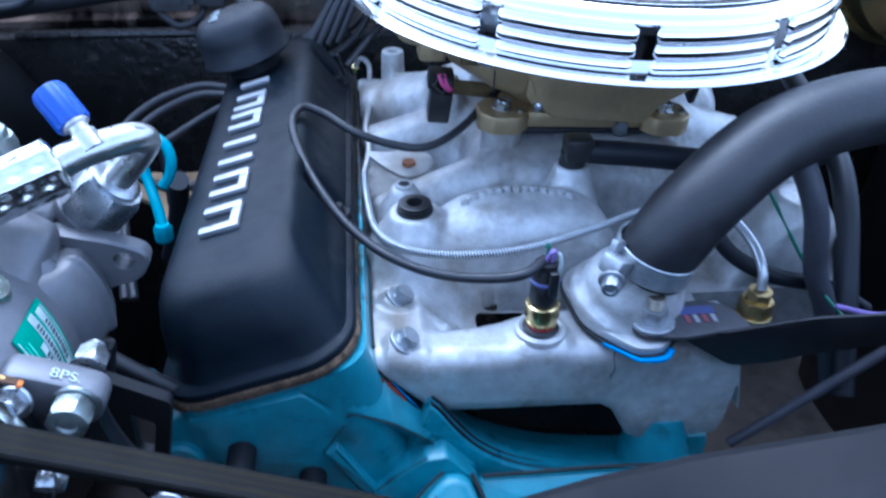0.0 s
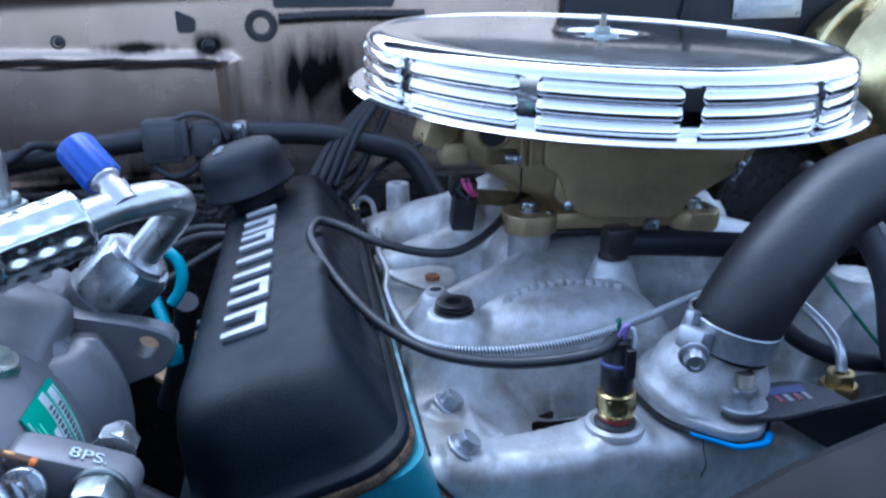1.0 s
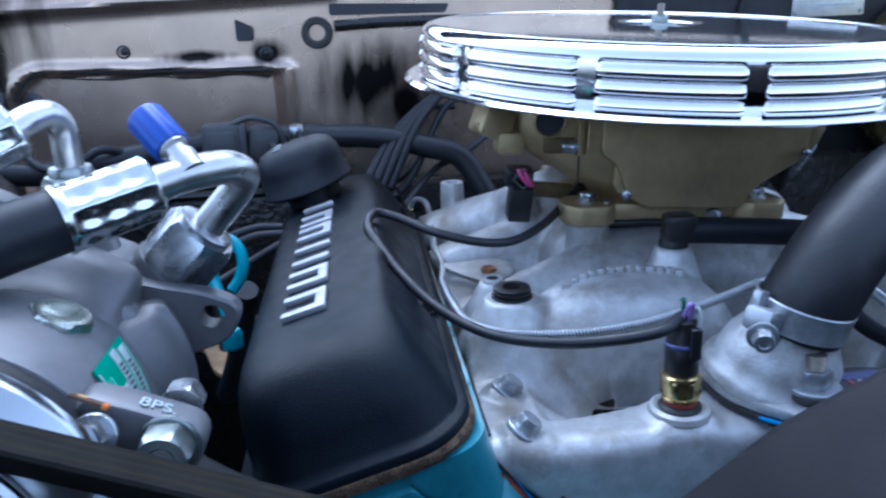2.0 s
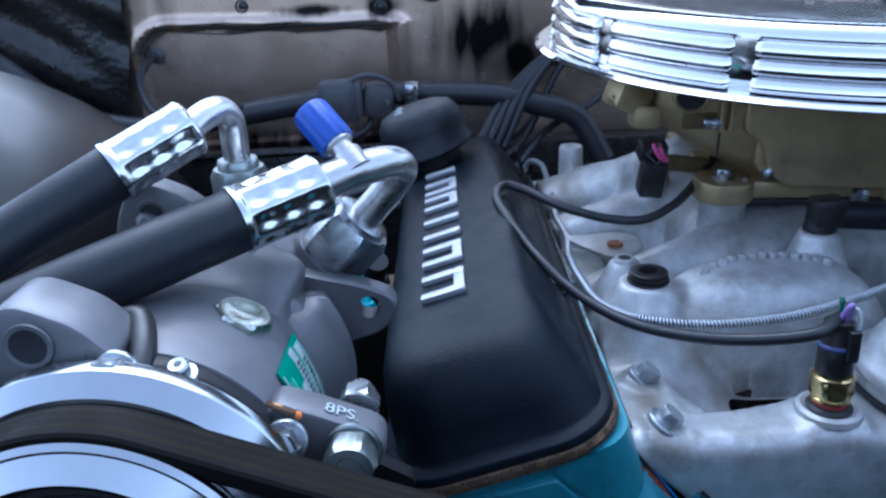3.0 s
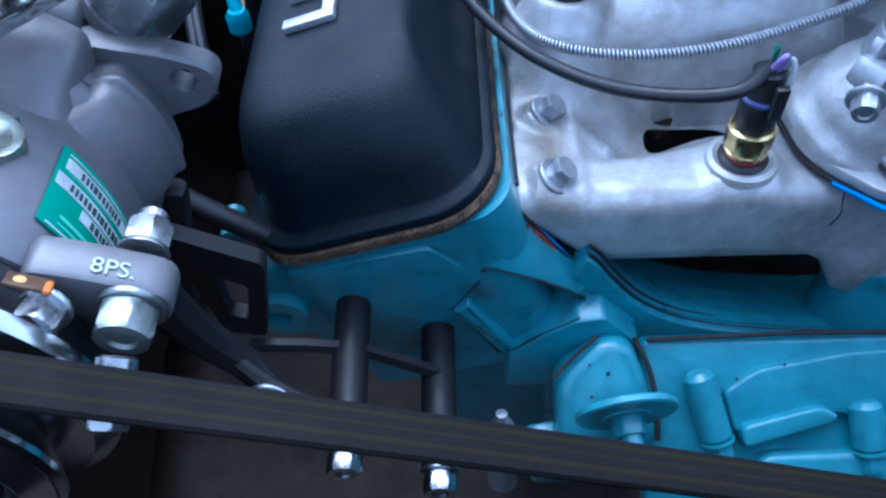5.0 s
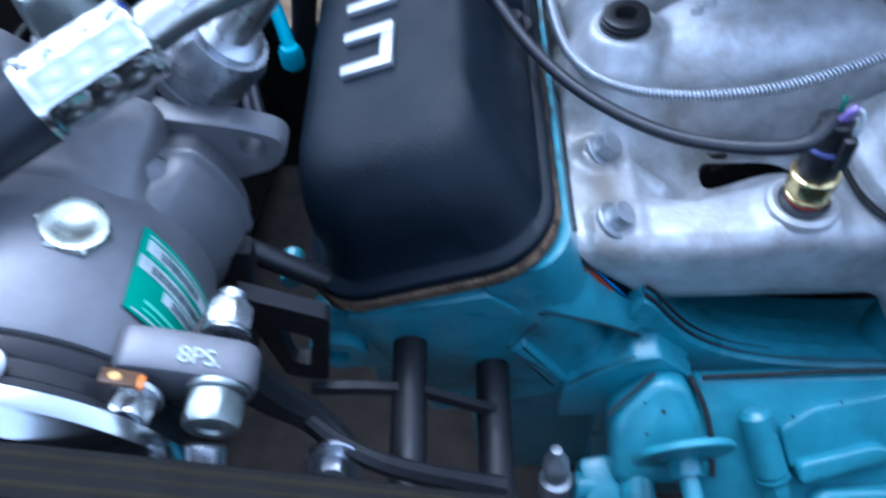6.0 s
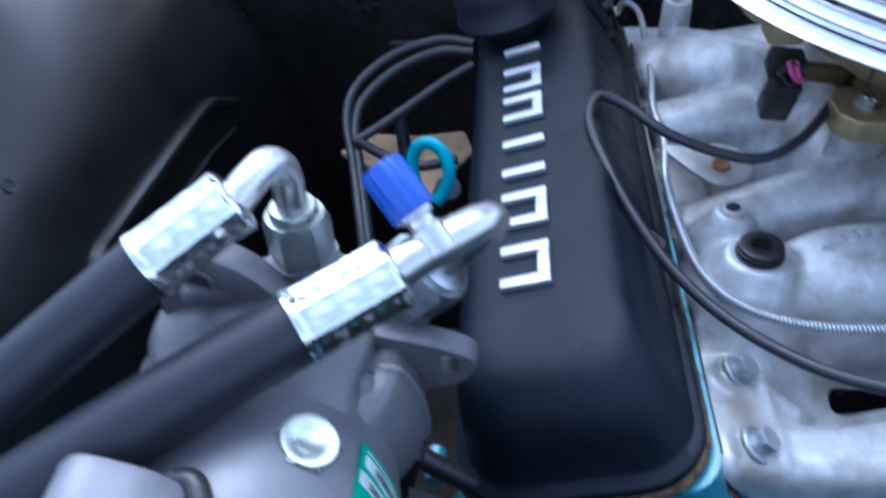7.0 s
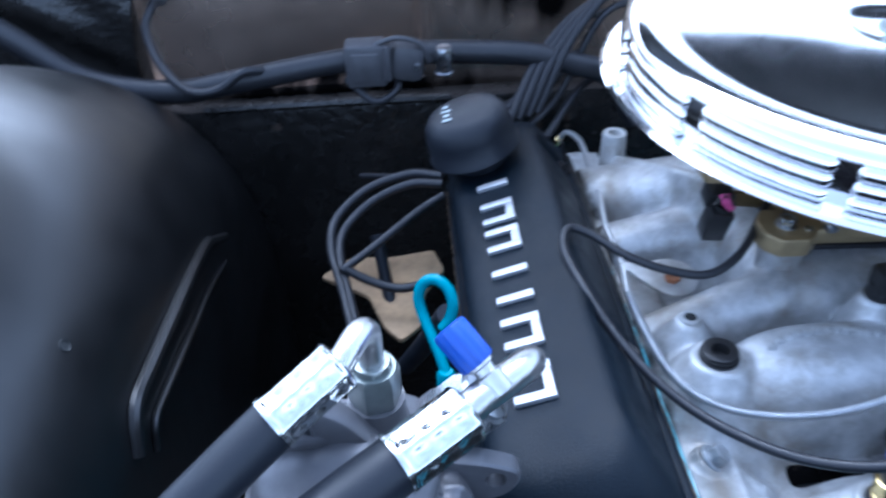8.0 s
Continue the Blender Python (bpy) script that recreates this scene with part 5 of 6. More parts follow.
part("shell", join(rbox((-0.1200, 0.2660, 0.955), (0.018, 0.017, 0.028), 0.002, (12, 6, 0)), rbox((-0.1185, 0.2740, 0.974), (0.021, 0.017, 0.014), 0.002, (12, 6, 0))), PLASTIC_BLACK, cn)
part("window_clip", ringwall([(0.0062, 0), (0.0085, 0), (0.0085, 0.004), (0.0062, 0.004)], (-0.1185, 0.262, 0.974), (0, -1, 0.2), 4), PLASTIC_BLACK, cn)
part("wire", tube([(-0.121, 0.262, 0.982), (-0.119, 0.258, 0.976), (-0.114, 0.259, 0.970), (-0.110, 0.262, 0.969)], 0.0016, 8), PINK, cn)
part("wire", tube([(-0.117, 0.262, 0.982), (-0.115, 0.258, 0.975), (-0.112, 0.259, 0.971)], 0.0016, 8), PINK, cn)
part("yellow_clip", rbox((-0.1235, 0.2575, 0.9655), (0.0035, 0.002, 0.003), 0.0005), YELLOW, cn)

# ---- air cleaner (chrome, louvred) ----
AC_AT = frame_matrix((0.0049, 0.3141, 1.0408), (0.999, 0.0, -0.0457), (0.0025, 0.9985, 0.0555))
AR = 0.190


def lean(geo):
    return [AC_AT @ Vector(v) for v in geo[0]], geo[1]


O3, UP = (0, 0, 0), (0, 0, 1)
ac = thing("air_cleaner", tuple(AC_AT.translation), "round chrome air cleaner with louvred sides", "air cleaner")
part("base_pan", lean(lathe([(0.075, -0.010), (0.15, -0.008), (AR - 0.004, -0.003), (AR + 0.013, -0.0015), (AR + 0.0160, 0.0005), (AR + 0.013, 0.0025), (AR - 0.004, 0.002)], O3, UP, 180)), CHROME, ac, sharp=30)
part("inner_wall", lean(lathe([(AR - 0.014, 0.0), (AR - 0.014, 0.036)], O3, UP, 120)), PLASTIC_BLACK, ac, "dark filter behind the louvres")
lid_prof = [(AR - 0.006, 0.0330), (AR + 0.001, 0.0330), (AR + 0.0025, 0.0350), (AR + 0.0015, 0.0385), (AR - 0.003, 0.0415), (AR - 0.010, 0.0430), (AR - 0.014, 0.0425), (AR - 0.019, 0.0412), (AR - 0.03, 0.0416), (0.10, 0.0428), (0.045, 0.0434), (0.036, 0.0432), (0.031, 0.0424), (0.028, 0.0418), (0.012, 0.0417), (0.0, 0.0417)]
part("lid", lean(lathe(lid_prof, O3, UP, 220)), CHROME, ac, sharp=50)
part("stud", lean(tube([(0, 0, 0.040), (0, 0, 0.058)], 0.0027, 14, ripple=0.0012, wave=0.06)), STUD_BROWN, ac, "rusty threaded stud")
part("nut", lean(join(lathe([(0.0135, 0.0413), (0.0135, 0.0430), (0.0120, 0.0436), (0.006, 0.0436)], O3, UP, 28), hexnut((0, 0, 0.0430), UP, 0.0115, 0.0055))), FITTING_GREY, ac, "dull lid nut")
# louvre banks: twelve, each with three curved fins, and a post between banks
BANKS, FINS = 12, 3


def band(a0, a1, prof, n=14, ends=0):
    """A profile (r, z) swept round the cleaner's axis between two angles, closed."""
    vs, fs = [], []
    m = len(prof)
    for k in range(n + 1):
        a = a0 + (a1 - a0) * k / n
        e = math.sqrt(1 - (1 - min(1.0, k / ends, (n - k) / ends)) ** 2) if ends else 1.0
        for r, z in prof:
            if ends:
                zc = sum(q[1] for q in prof) / m
                r, z = AR - 0.010 + (r - AR + 0.010) * (0.55 + 0.45 * e), zc + (z - zc) * (0.25 + 0.75 * e)
            vs.append(AC_AT @ Vector((r * math.cos(a), r * math.sin(a), z)))
    for k in range(n):
        for i in range(m):
            j = (i + 1) % m
            fs.append((k * m + i, k * m + j, (k + 1) * m + j, (k + 1) * m + i))
    fs.append(tuple(range(m)))
    fs.append(tuple(reversed(range(n * m, n * m + m))))
    return vs, fs


LOUVRE_PHASE = math.radians(-94)
for b in range(BANKS):
    a0 = LOUVRE_PHASE + 2 * math.pi * b / BANKS
    half = math.pi / BANKS
    gap = 0.021
    part("post", band(a0 - gap - 0.012, a0 + gap + 0.012, [(AR - 0.009, 0.001), (AR - 0.0010, 0.001), (AR + 0.0006, 0.008), (AR + 0.0012, 0.016), (AR + 0.0012, 0.024), (AR + 0.0002, 0.0335), (AR - 0.009, 0.0335)], 6), CHROME, ac)
    for i in range(FINS):
        z = 0.0025 + 0.0104 * i
        fin = [(AR - 0.010, z + 0.0006), (AR + 0.0020, z + 0.0002), (AR + 0.0036, z + 0.0008), (AR + 0.0042, z + 0.0018), (AR + 0.0037, z + 0.0048), (AR + 0.0024, z + 0.0080), (AR + 0.0002, z + 0.0097), (AR - 0.010, z + 0.0102), (AR - 0.010, z + 0.0092), (AR - 0.001, z + 0.0080), (AR + 0.0015, z + 0.0055), (AR + 0.0020, z + 0.0025)]
        part("louvre", band(a0 + gap, a0 + 2 * half - gap, fin, 30, 1.4), CHROME, ac, sharp=60)

# ---- air conditioning compressor ----
KX, KZ = -0.3905, 0.9487
EA, EN = Vector((-0.90, 0, 0.43)).normalized(), Vector((0.43, 0, 0.90)).normalized()
comp = thing("ac_compressor", (KX, 0.0, KZ - 0.06), "cast aluminium air conditioning compressor with green label", "compressor")
part("body", lathe([(0.046, 0.012), (0.0560, 0.0125), (0.0584, 0.0140), (0.0592, 0.0170), (0.0598, 0.030), (0.0602, 0.045), (0.0595, 0.060), (0.0572, 0.070), (0.0552, 0.080), (0.0560, 0.0835), (0.0592, 0.0865), (0.0598, 0.0890), (0.0598, 0.0925), (0.0588, 0.0930), (0.0588, 0.0938), (0.0598, 0.0943), (0.0598, 0.0985), (0.0585, 0.1010), (0.0555, 0.1035), (0.0550, 0.135), (0.050, 0.146), (0.040, 0.150), (0, 0.150)], (KX, -0.078, KZ), (0, 1, 0), 64), COMP_ALU, comp, sharp=40)


MX, MZ = -0.360, 0.993


def ear_plate(pts, r, y0, y1, name, bev=0.0025):
    """A cast lug across the drum between two depths; points along the ear line and off it."""
    start = y0 if EA.cross(EN).y > 0 else y1
    return part(name, prism(rounded(pts, r), (MX, start, MZ), EA, EN, y1 - y0, bev), COMP_ALU, comp)


ear_plate([(-0.0655, 0.0042), (-0.0655, -0.016), (-0.045, -0.024), (-0.024, -0.03), (-0.018, -0.012), (-0.022, 0.0020), (-0.034, 0.0036)], [0.011, 0.011, 0.01, 0.002, 0.002, 0.003, 0.01], -0.0690, -0.0535, "front_ear")
ear_plate([(0.072, 0.0125), (0.072, -0.016), (0.030, -0.030), (0.030, 0.006), (0.045, 0.0125)], [0.012, 0.012, 0.002, 0.004, 0.006], -0.078, -0.052, "front_ear")
def holed_plate(pts, r, c, hr, y0, y1, ch=0.0014):
    """Plate across the drum with a bored hole, edges chamfered."""
    out = rounded(pts, r, 6)
    cx, cn = c
    n = len(out)
    vs, fs = [], []
    for k, (a, b) in enumerate(out):
        ang = math.atan2(b - cn, a - cx)
        far = math.hypot(a - cx, b - cn)
        for rad, y in ((hr, y0), (far - ch, y0), (far, y0 + ch), (far, y1 - ch), (far - ch, y1), (hr, y1)):
            vs.append(on_ear(cx + rad * math.cos(ang), cn + rad * math.sin(ang), y))
    for k in range(n):
        for j in range(6):
            a, b = k * 6 + j, k * 6 + (j + 1) % 6
            fs.append((a, b, ((k + 1) % n) * 6 + (j + 1) % 6, ((k + 1) % n) * 6 + j))
    bm = bmesh.new()
    vv = [bm.verts.new(v) for v in vs]
    for q in fs:
        bm.faces.new([vv[i] for i in q])
    bmesh.ops.recalc_face_normals(bm, faces=bm.faces)
    return bm_out(bm)


def on_ear(a, n, y):
    return Vector((MX, y, MZ)) + EA * a + EN * n


part("rear_ear", holed_plate([(-0.0615, 0.0100), (-0.0625, -0.0080), (-0.0480, -0.0200), (-0.020, -0.050), (-0.006, -0.040), (-0.006, 0.0030), (-0.022, 0.0055), (-0.045, 0.0105)], [0.010, 0.009, 0.01, 0.01, 0.004, 0.006, 0.01, 0.012], (-0.0495, 0.0004), 0.0056, 0.031, 0.0425), COMP_ALU, comp)


def bulge_geo(a0, a1, prof, n=26, fade=(2.0, 2.0)):
    """Raised band of the drum: radius over y, faded in at both ends."""
    vs, fs = [], []
    m = len(prof)
    for k in range(n + 1):
        a = radians(a0 + (a1 - a0) * k / n)
        e = min(1.0, k / fade[0], (n - k) / fade[1])
        e = e * e * (3 - 2 * e)
        for y, r in prof:
            vs.append(drum(a, y, 0.0550 + (r - 0.0550) * e))
    for k in range(n):
        for j in range(m - 1):
            fs.append((k * m + j, k * m + j + 1, k * m + m + j + 1, k * m + m + j))
    bm = bmesh.new()
    vv = [bm.verts.new(v) for v in vs]
    for q in fs:
        bm.faces.new([vv[i] for i in q])
    bmesh.ops.recalc_face_normals(bm, faces=bm.faces)
    return bm_out(bm)


def drum(ang, y, r):
    return Vector((KX + r * math.cos(ang), y, KZ + r * math.sin(ang)))


part("shoulder", bulge_geo(-20, 41, [(-0.006, 0.0550), (-0.003, 0.0572), (0.002, 0.0602), (0.007, 0.0628), (0.012, 0.0643), (0.0162, 0.0650), (0.0182, 0.0660), (0.0192, 0.0676), (0.0204, 0.0680), (0.0216, 0.0676), (0.0226, 0.0658), (0.031, 0.0650), (0.032, 0.0550)], 48, (8.0, 9.0)), COMP_ALU, comp, sharp=75)
part("saddle", bulge_geo(33.0, 146, [(-0.009, 0.0550), (-0.006, 0.0568), (0.000, 0.0574), (0.005, 0.0590), (0.010, 0.0620), (0.0145, 0.0654), (0.0185, 0.0676), (0.024, 0.0682), (0.030, 0.0680), (0.036, 0.0550)], 72, (9.0, 16.0)), COMP_ALU, comp, sharp=75)
ear_plate([(0.068, 0.024), (0.070, -0.004), (0.056, -0.032), (0.01, -0.06), (0.0, 0.0), (0.040, 0.024)], [0.012, 0.014, 0.02, 0.01, 0.006, 0.010], 0.024, 0.038, "rear_ear")


for a, n, y, r in ((0.057, 0.0005, -0.0785, 0.0066), (0.0550, 0.0105, 0.0235, 0.0056)):
    part("ear_hole", ringwall([(r, 0), (r + 0.0016, 0), (r + 0.0012, -0.0008), (r - 0.0004, -0.0006)], on_ear(a, n, y), (0, 1, 0), 24), COMP_ALU, comp)
    # Black disc paints the unlit inside of the bore.
    part("bore", lathe([(r, 0), (r, 0.0006), (0, 0.0006)], on_ear(a, n, y), (0, -1, 0), 24), WIRE_BLACK, comp, "black disc for the bore's shade")
writing("8PS.", 0.0078, frame_matrix(on_ear(-0.0392, 0.0043, -0.0655) , -EA, (0, 1, 0.02)), LABEL_GREY, comp, "stamp")
# oil plug
op = Vector((-0.3555, -0.0256, 1.0012)) - EN * 0.009
part("plug_seat", lathe([(0.026, -0.011), (0.021, -0.0045), (0.0175, -0.0010), (0.0150, 0.0)], op, EN, 36), COMP_ALU, comp)
part("oil_plug", hexnut(op + EA * 0.001, EN, 0.0205, 0.0066, 0.0122, 0.0015, turn=0.5), PALE_ZINC, comp, "pale zinc hex oil plug")
# label on the drum
def patch(a0, a1, y0, y1, r, n=14):
    vs, fs = [], []
    for k in range(n + 1):
        a = a0 + (a1 - a0) * k / n
        for y in (y0, y1):
            yy = y - 0.010 * (radians(38) - a) / 0.6
            vs += [drum(a, yy, r), drum(a, yy, r - 0.0008)]
    for k in range(n):
        b = k * 4
        fs += [(b, b + 4, b + 6, b + 2), (b + 1, b + 3, b + 7, b + 5), (b, b + 1, b + 5, b + 4), (b + 2, b + 6, b + 7, b + 3)]
    fs += [(0, 2, 3, 1), (n * 4, n * 4 + 1, n * 4 + 3, n * 4 + 2)]
    return vs, fs
lb = part("label", patch(radians(37.0), radians(-13), -0.0475, -0.0158, 0.0612), GREEN_LABEL, comp, "green maker's label with printed bars")
for a0, a1, y0, y1, mm in ((34.5, 4, -0.0240, -0.0195, LABEL_GREY), (36.0, -1, -0.0315, -0.0265, LABEL_GREY), (25, 5, -0.0365, -0.0325, LABEL_GREY), (34.5, -2, -0.0182, -0.0177, LABEL_GREY), (34.5, -2, -0.0467, -0.0462, LABEL_GREY), (31, 2, -0.0420, -0.0405, LABEL_PALE), (31, 8, -0.0444, -0.0436, LABEL_PALE), (33, 14, -0.0252, -0.0248, LABEL_PALE)):
    part("print_bar", patch(radians(a0), radians(a1), y0, y1, 0.0616), mm, lb)
random.seed(8)
for a0, a1, y0, y1 in ((29, 10, -0.0233, -0.0206), (31, 6, -0.0305, -0.0277), (21, 9, -0.0360, -0.0333)):
    a = a0
    while a > a1:
        wd = random.uniform(0.8, 1.5)
        part("print_bar", patch(radians(a), radians(a - wd), y0, y1, 0.0619, 2), LABEL_DARK, lb)
        a -= wd + random.uniform(0.5, 0.9)
# studs, nuts and clips round the front flange
part("ear_bolt", join(hexnut((-0.3135, -0.0510, 0.9685), (0, 1, 0), 0.0138, 0.0100, 0.0082), rod((-0.3135, -0.042, 0.9685), (-0.3135, -0.034, 0.9685), 0.0050)), DULL_ZINC, comp, "zinc nut on the ear bolt")
part("ear_bolt", join(hexnut((-0.3135, -0.0695, 0.9670), (0, -1, 0), 0.0165, 0.011, 0.0100)), FITTING_GREY, comp, "zinc ear bolt head")
for x, y, z in ((-0.3352, -0.0740, 0.9742), (-0.3845, -0.080, 1.0075)):
    part("flange_nut", hexnut((x, y, z), (0, -0.95, 0.30), 0.0118, 0.0090, 0.0078), DULL_ZINC, comp, "small zinc nut")
part("stud", join(lathe([(0.0052, 0), (0.0052, 0.0015), (0.0036, 0.0020), (0.0036, 0.0060), (0.0028, 0.0068), (0.0014, 0.0066), (0.0012, 0.005), (0, 0.005)], (-0.3650, -0.077, 1.0030), (0, -0.35, 0.94), 18)), DULL_ZINC, comp, "small zinc bolt")
tab = part("resin_tab", rbox((-0.3345, -0.0745, 0.9872), (0.0125, 0.0066, 0.0014), 0.0005, (-24, 27, 0)), BROWN_TAB, comp, "brown resin tab")
part("dot", lathe([(0.0018, -0.001), (0.0018, 0.0004), (0, 0.0004)], (-0.3362, -0.0746, 0.9888), (0.41, 0.41, 0.81), 16), PALE_DOT, tab, "pale orange dot")
part("paint_dab", rbox((-0.3296, -0.0752, 0.9850), (0.0024, 0.0056, 0.0020), 0.0008, (-24, 27, 0)), ORANGE_DAB, tab, "orange paint dab")
part("ear_stud", join(rod((-0.3150, -0.086, 0.9640), (-0.3165, -0.100, 0.9570), 0.0062), hexnut((-0.3165, -0.100, 0.9570), (-0.08, -0.9, -0.42), 0.0115, 0.006)), DULL_ZINC, comp, "zinc stud end below the ear bolt")
part("coil_plate", ringwall([(0.040, -0.004), (0.0600, -0.004), (0.0612, -0.002), (0.0612, 0.006), (0.0590, 0.0075), (0.0585, 0.0130), (0.0592, 0.0140), (0.0592, 0.0190), (0.0580, 0.0205), (0.040, 0.0205)], (KX, -0.086, KZ), (0, 1, 0), 56), SATIN_BLACK, comp, "black clutch coil ring")
part("clip", tube([(-0.393, -0.05, 1.012), (-0.386, -0.052, 1.0125), (-0.381, -0.066, 1.008), (-0.380, -0.080, 1.001)], 0.0046, 12), PLASTIC_BLACK, comp, "black clutch wire")

# pulley and clutch
pul = thing("compressor_pulley", (KX, -0.125, KZ - 0.066), "zinc plated compressor clutch pulley", "pulley")
part("rim", ringwall([(0.048, 0.0), (0.0630, 0.0), (0.0634, -0.0040), (0.0655, -0.0046), (0.0666, -0.0036), (0.0669, 0.0005), (0.0664, 0.0022), (0.0650, 0.0034), (0.0602, 0.0082), (0.0560, 0.0092), (0.0480, 0.0105), (0.0480, 0.0130), (0.0530, 0.0175), (0.0562, 0.0225), (0.0562, 0.0245), (0.0545, 0.0262), (0.0535, 0.0260), (0.0465, 0.0310), (0.0450, 0.0305), (0.0445, 0.012)], (KX, -0.0885, KZ), (0, -1, 0), 96), PULLEY_ZINC, pul, sharp=25)
part("clutch_ring", lathe([(0.0440, 0.020), (0.0436, 0.0240), (0.0420, 0.0262), (0.0400, 0.0268), (0.0385, 0.0255), (0.0375, 0.0235), (0.0365, 0.0250), (0.0350, 0.0262), (0.0330, 0.0262), (0.0318, 0.0245), (0.0315, 0.020)], (KX, -0.0885, KZ), (0, -1, 0), 72), SATIN_BLACK, pul, "stepped black clutch ring")
part("clutch_plate", lathe([(0.0430, 0.014), (0.0430, 0.0200), (0.0320, 0.0215), (0.030, 0.0215), (0.020, 0.0205), (0.017, 0.0245), (0.0, 0.0245)], (KX, -0.0885, KZ), (0, -1, 0), 64), SATIN_BLACK, pul, "black clutch plate")

# ---- drive belt over the pulley and the pump pulley ----
BX, BZ, BR = 0.060, 0.744, 0.072
FX, FZ = 0.060, 0.744
pp = thing("pump_pulley", (BX, -0.125, BZ - 0.07), "dark steel water pump pulley", "pulley")
part("rim", ringwall([(0.04, 0), (0.066, 0), (0.072, 0.004), (0.0640, 0.011), (0.0640, 0.018), (0.072, 0.025), (0.066, 0.029), (0.04, 0.029)], (BX, -0.088, BZ), (0, -1, 0), 72), SATIN_BLACK, pp)
part("web", lathe([(0.062, 0.008), (0.030, 0.010), (0.0, 0.010)], (BX, -0.088, BZ), (0, -1, 0), 48), SATIN_BLACK, pp)


def belt_loop(sect):
    RA, RB = 0.0590, BR + 0.001
    d = Vector((BX - KX, BZ - KZ))
    L = d.length
    ang = math.atan2(d.y, d.x)
    beta = math.asin((RB - RA) / L)
    pts = []
    a0, a1 = ang + math.pi / 2 + beta, ang + 1.5 * math.pi - beta
    for k in range(41):
        a = a0 + (a1 - a0) * k / 40
        pts.append((KX + RA * math.cos(a), KZ + RA * math.sin(a)))
    b0, b1 = ang - math.pi / 2 - beta, ang + math.pi / 2 + beta
    for k in range(31):
        a = b0 + (b1 - b0) * k / 30
        pts.append((BX + RB * math.cos(a), BZ + RB * math.sin(a)))
    pts.reverse()
    vs, fs = [], []
    n = len(pts)
    for i, p in enumerate(pts):
        a, b = pts[i - 1], pts[(i + 1) % n]
        tx, tz = b[0] - a[0], b[1] - a[1]
        l = math.hypot(tx, tz)
        nx_, nz_ = -tz / l, tx / l
        for dy, dn in sect:
            vs.append((p[0] + nx_ * dn, -0.1040 + dy, p[1] + nz_ * dn))
    m = len(sect)
    for i in range(n):
        for k in range(m):
            a, b = i * m + k, i * m + (k + 1) % m
            c, e = ((i + 1) % n) * m + (k + 1) % m, ((i + 1) % n) * m + k
            fs.append((a, b, c, e))
    return vs, fs


belt = thing("drive_belt", (KX, -0.104, KZ - 0.06), "black rubber drive belt with worn olive back bands", "belt")
part("body", belt_loop([(-0.0080, 0.0), (-0.0090, -0.0010), (-0.0090, -0.0022), (-0.0060, -0.0085), (0.0045, -0.0085), (0.0068, -0.0022), (0.0068, -0.0010), (0.0060, 0.0)]), BELT_OLIVE, belt)
for b0, b1 in ((-0.0058, -0.0030), (-0.0012, 0.0008), (0.0022, 0.0048)):
    part("band", belt_loop([(b0, -0.0003), (b0 + 0.0006, 0.00008), (b1 - 0.0006, 0.00008), (b1, -0.0003)]), BELT_BAND, belt, "worn olive band")

# cooling fan at rest in front of the pulley
fan = thing("cooling_fan", (FX, -0.185, FZ - 0.02), "black steel cooling fan standing in front of the engine", "fan")
part("hub", lathe([(0.030, 0), (0.034, 0.004), (0.034, 0.106), (0.0, 0.106)], (FX, -0.222, FZ), (0, 1, 0), 36), SATIN_BLACK, fan)
def blade(theta):
    c, s = math.cos(theta), math.sin(theta)
    def at(p, q):
        r = 0.03 + 0.180 * p
        wdt = (0.022 + 0.030 * p) * (q - 0.5) * 2
        x, z = r, wdt
        y = -0.205 + 0.020 * (q - 0.5) * 2 + 0.006 * math.cos((q - 0.5) * math.pi)
        return (FX + x * c - z * s, y, FZ + x * s + z * c)
    vs, fs = grid(10, 8, at)
    k = len(vs)
    vs2 = [(v[0], v[1] + 0.0022, v[2]) for v in vs]
    return vs + vs2, fs + [tuple(reversed([i + k for i in q])) for q in fs]
for k in range(5):
    part("blade", blade(radians(101 + 72 * k)), SATIN_BLACK, fan)

# shroud round the fan, open towards the engine
shroud = thing("fan_shroud", (FX, -0.29, 0.52), "smooth black plastic shroud round the cooling fan", "fan shroud")


def shroud_ring():
    """Outline with rounded upper corners, finely divided."""
    top = [(-0.225, 0.940), (-0.221, 0.968), (-0.210, 0.993), (-0.191, 1.013), (-0.170, 1.029), (-0.149, 1.039), (-0.128, 1.046), (-0.100, 1.052), (-0.047, 1.059), (0.060, 1.063)]
    half = [(0.060, 0.500), (-0.205, 0.500), (-0.225, 0.520)] + top
    line = half + [(2 * FX - x, z) for x, z in half[-2:0:-1]]
    out = []
    for (ax, az), (bx, bz) in zip(line, line[1:] + line[:1]):
        m = max(1, int(math.hypot(bx - ax, bz - az) / 0.03))
        out += [(ax + (bx - ax) * k / m, az + (bz - az) * k / m) for k in range(m)]
    return out


def shroud_shell(loops):
    """Joins loops (inset towards the fan, depth) into one skin; None means the round opening."""
    vs, fs = [], []
    line = shroud_ring()
    n = len(line)
    for inset, y in loops:
        for x, z in line:
            d = math.hypot(x - FX, z - FZ)
            k = 0.225 / d if inset is None else (d - inset) / d
            vs.append((FX + (x - FX) * k, y, FZ + (z - FZ) * k))
    for j in range(len(loops) - 1):
        for i in range(n):
            a, b = j * n + i, j * n + (i + 1) % n
            fs.append((a, b, b + n, a + n))
    return vs, fs


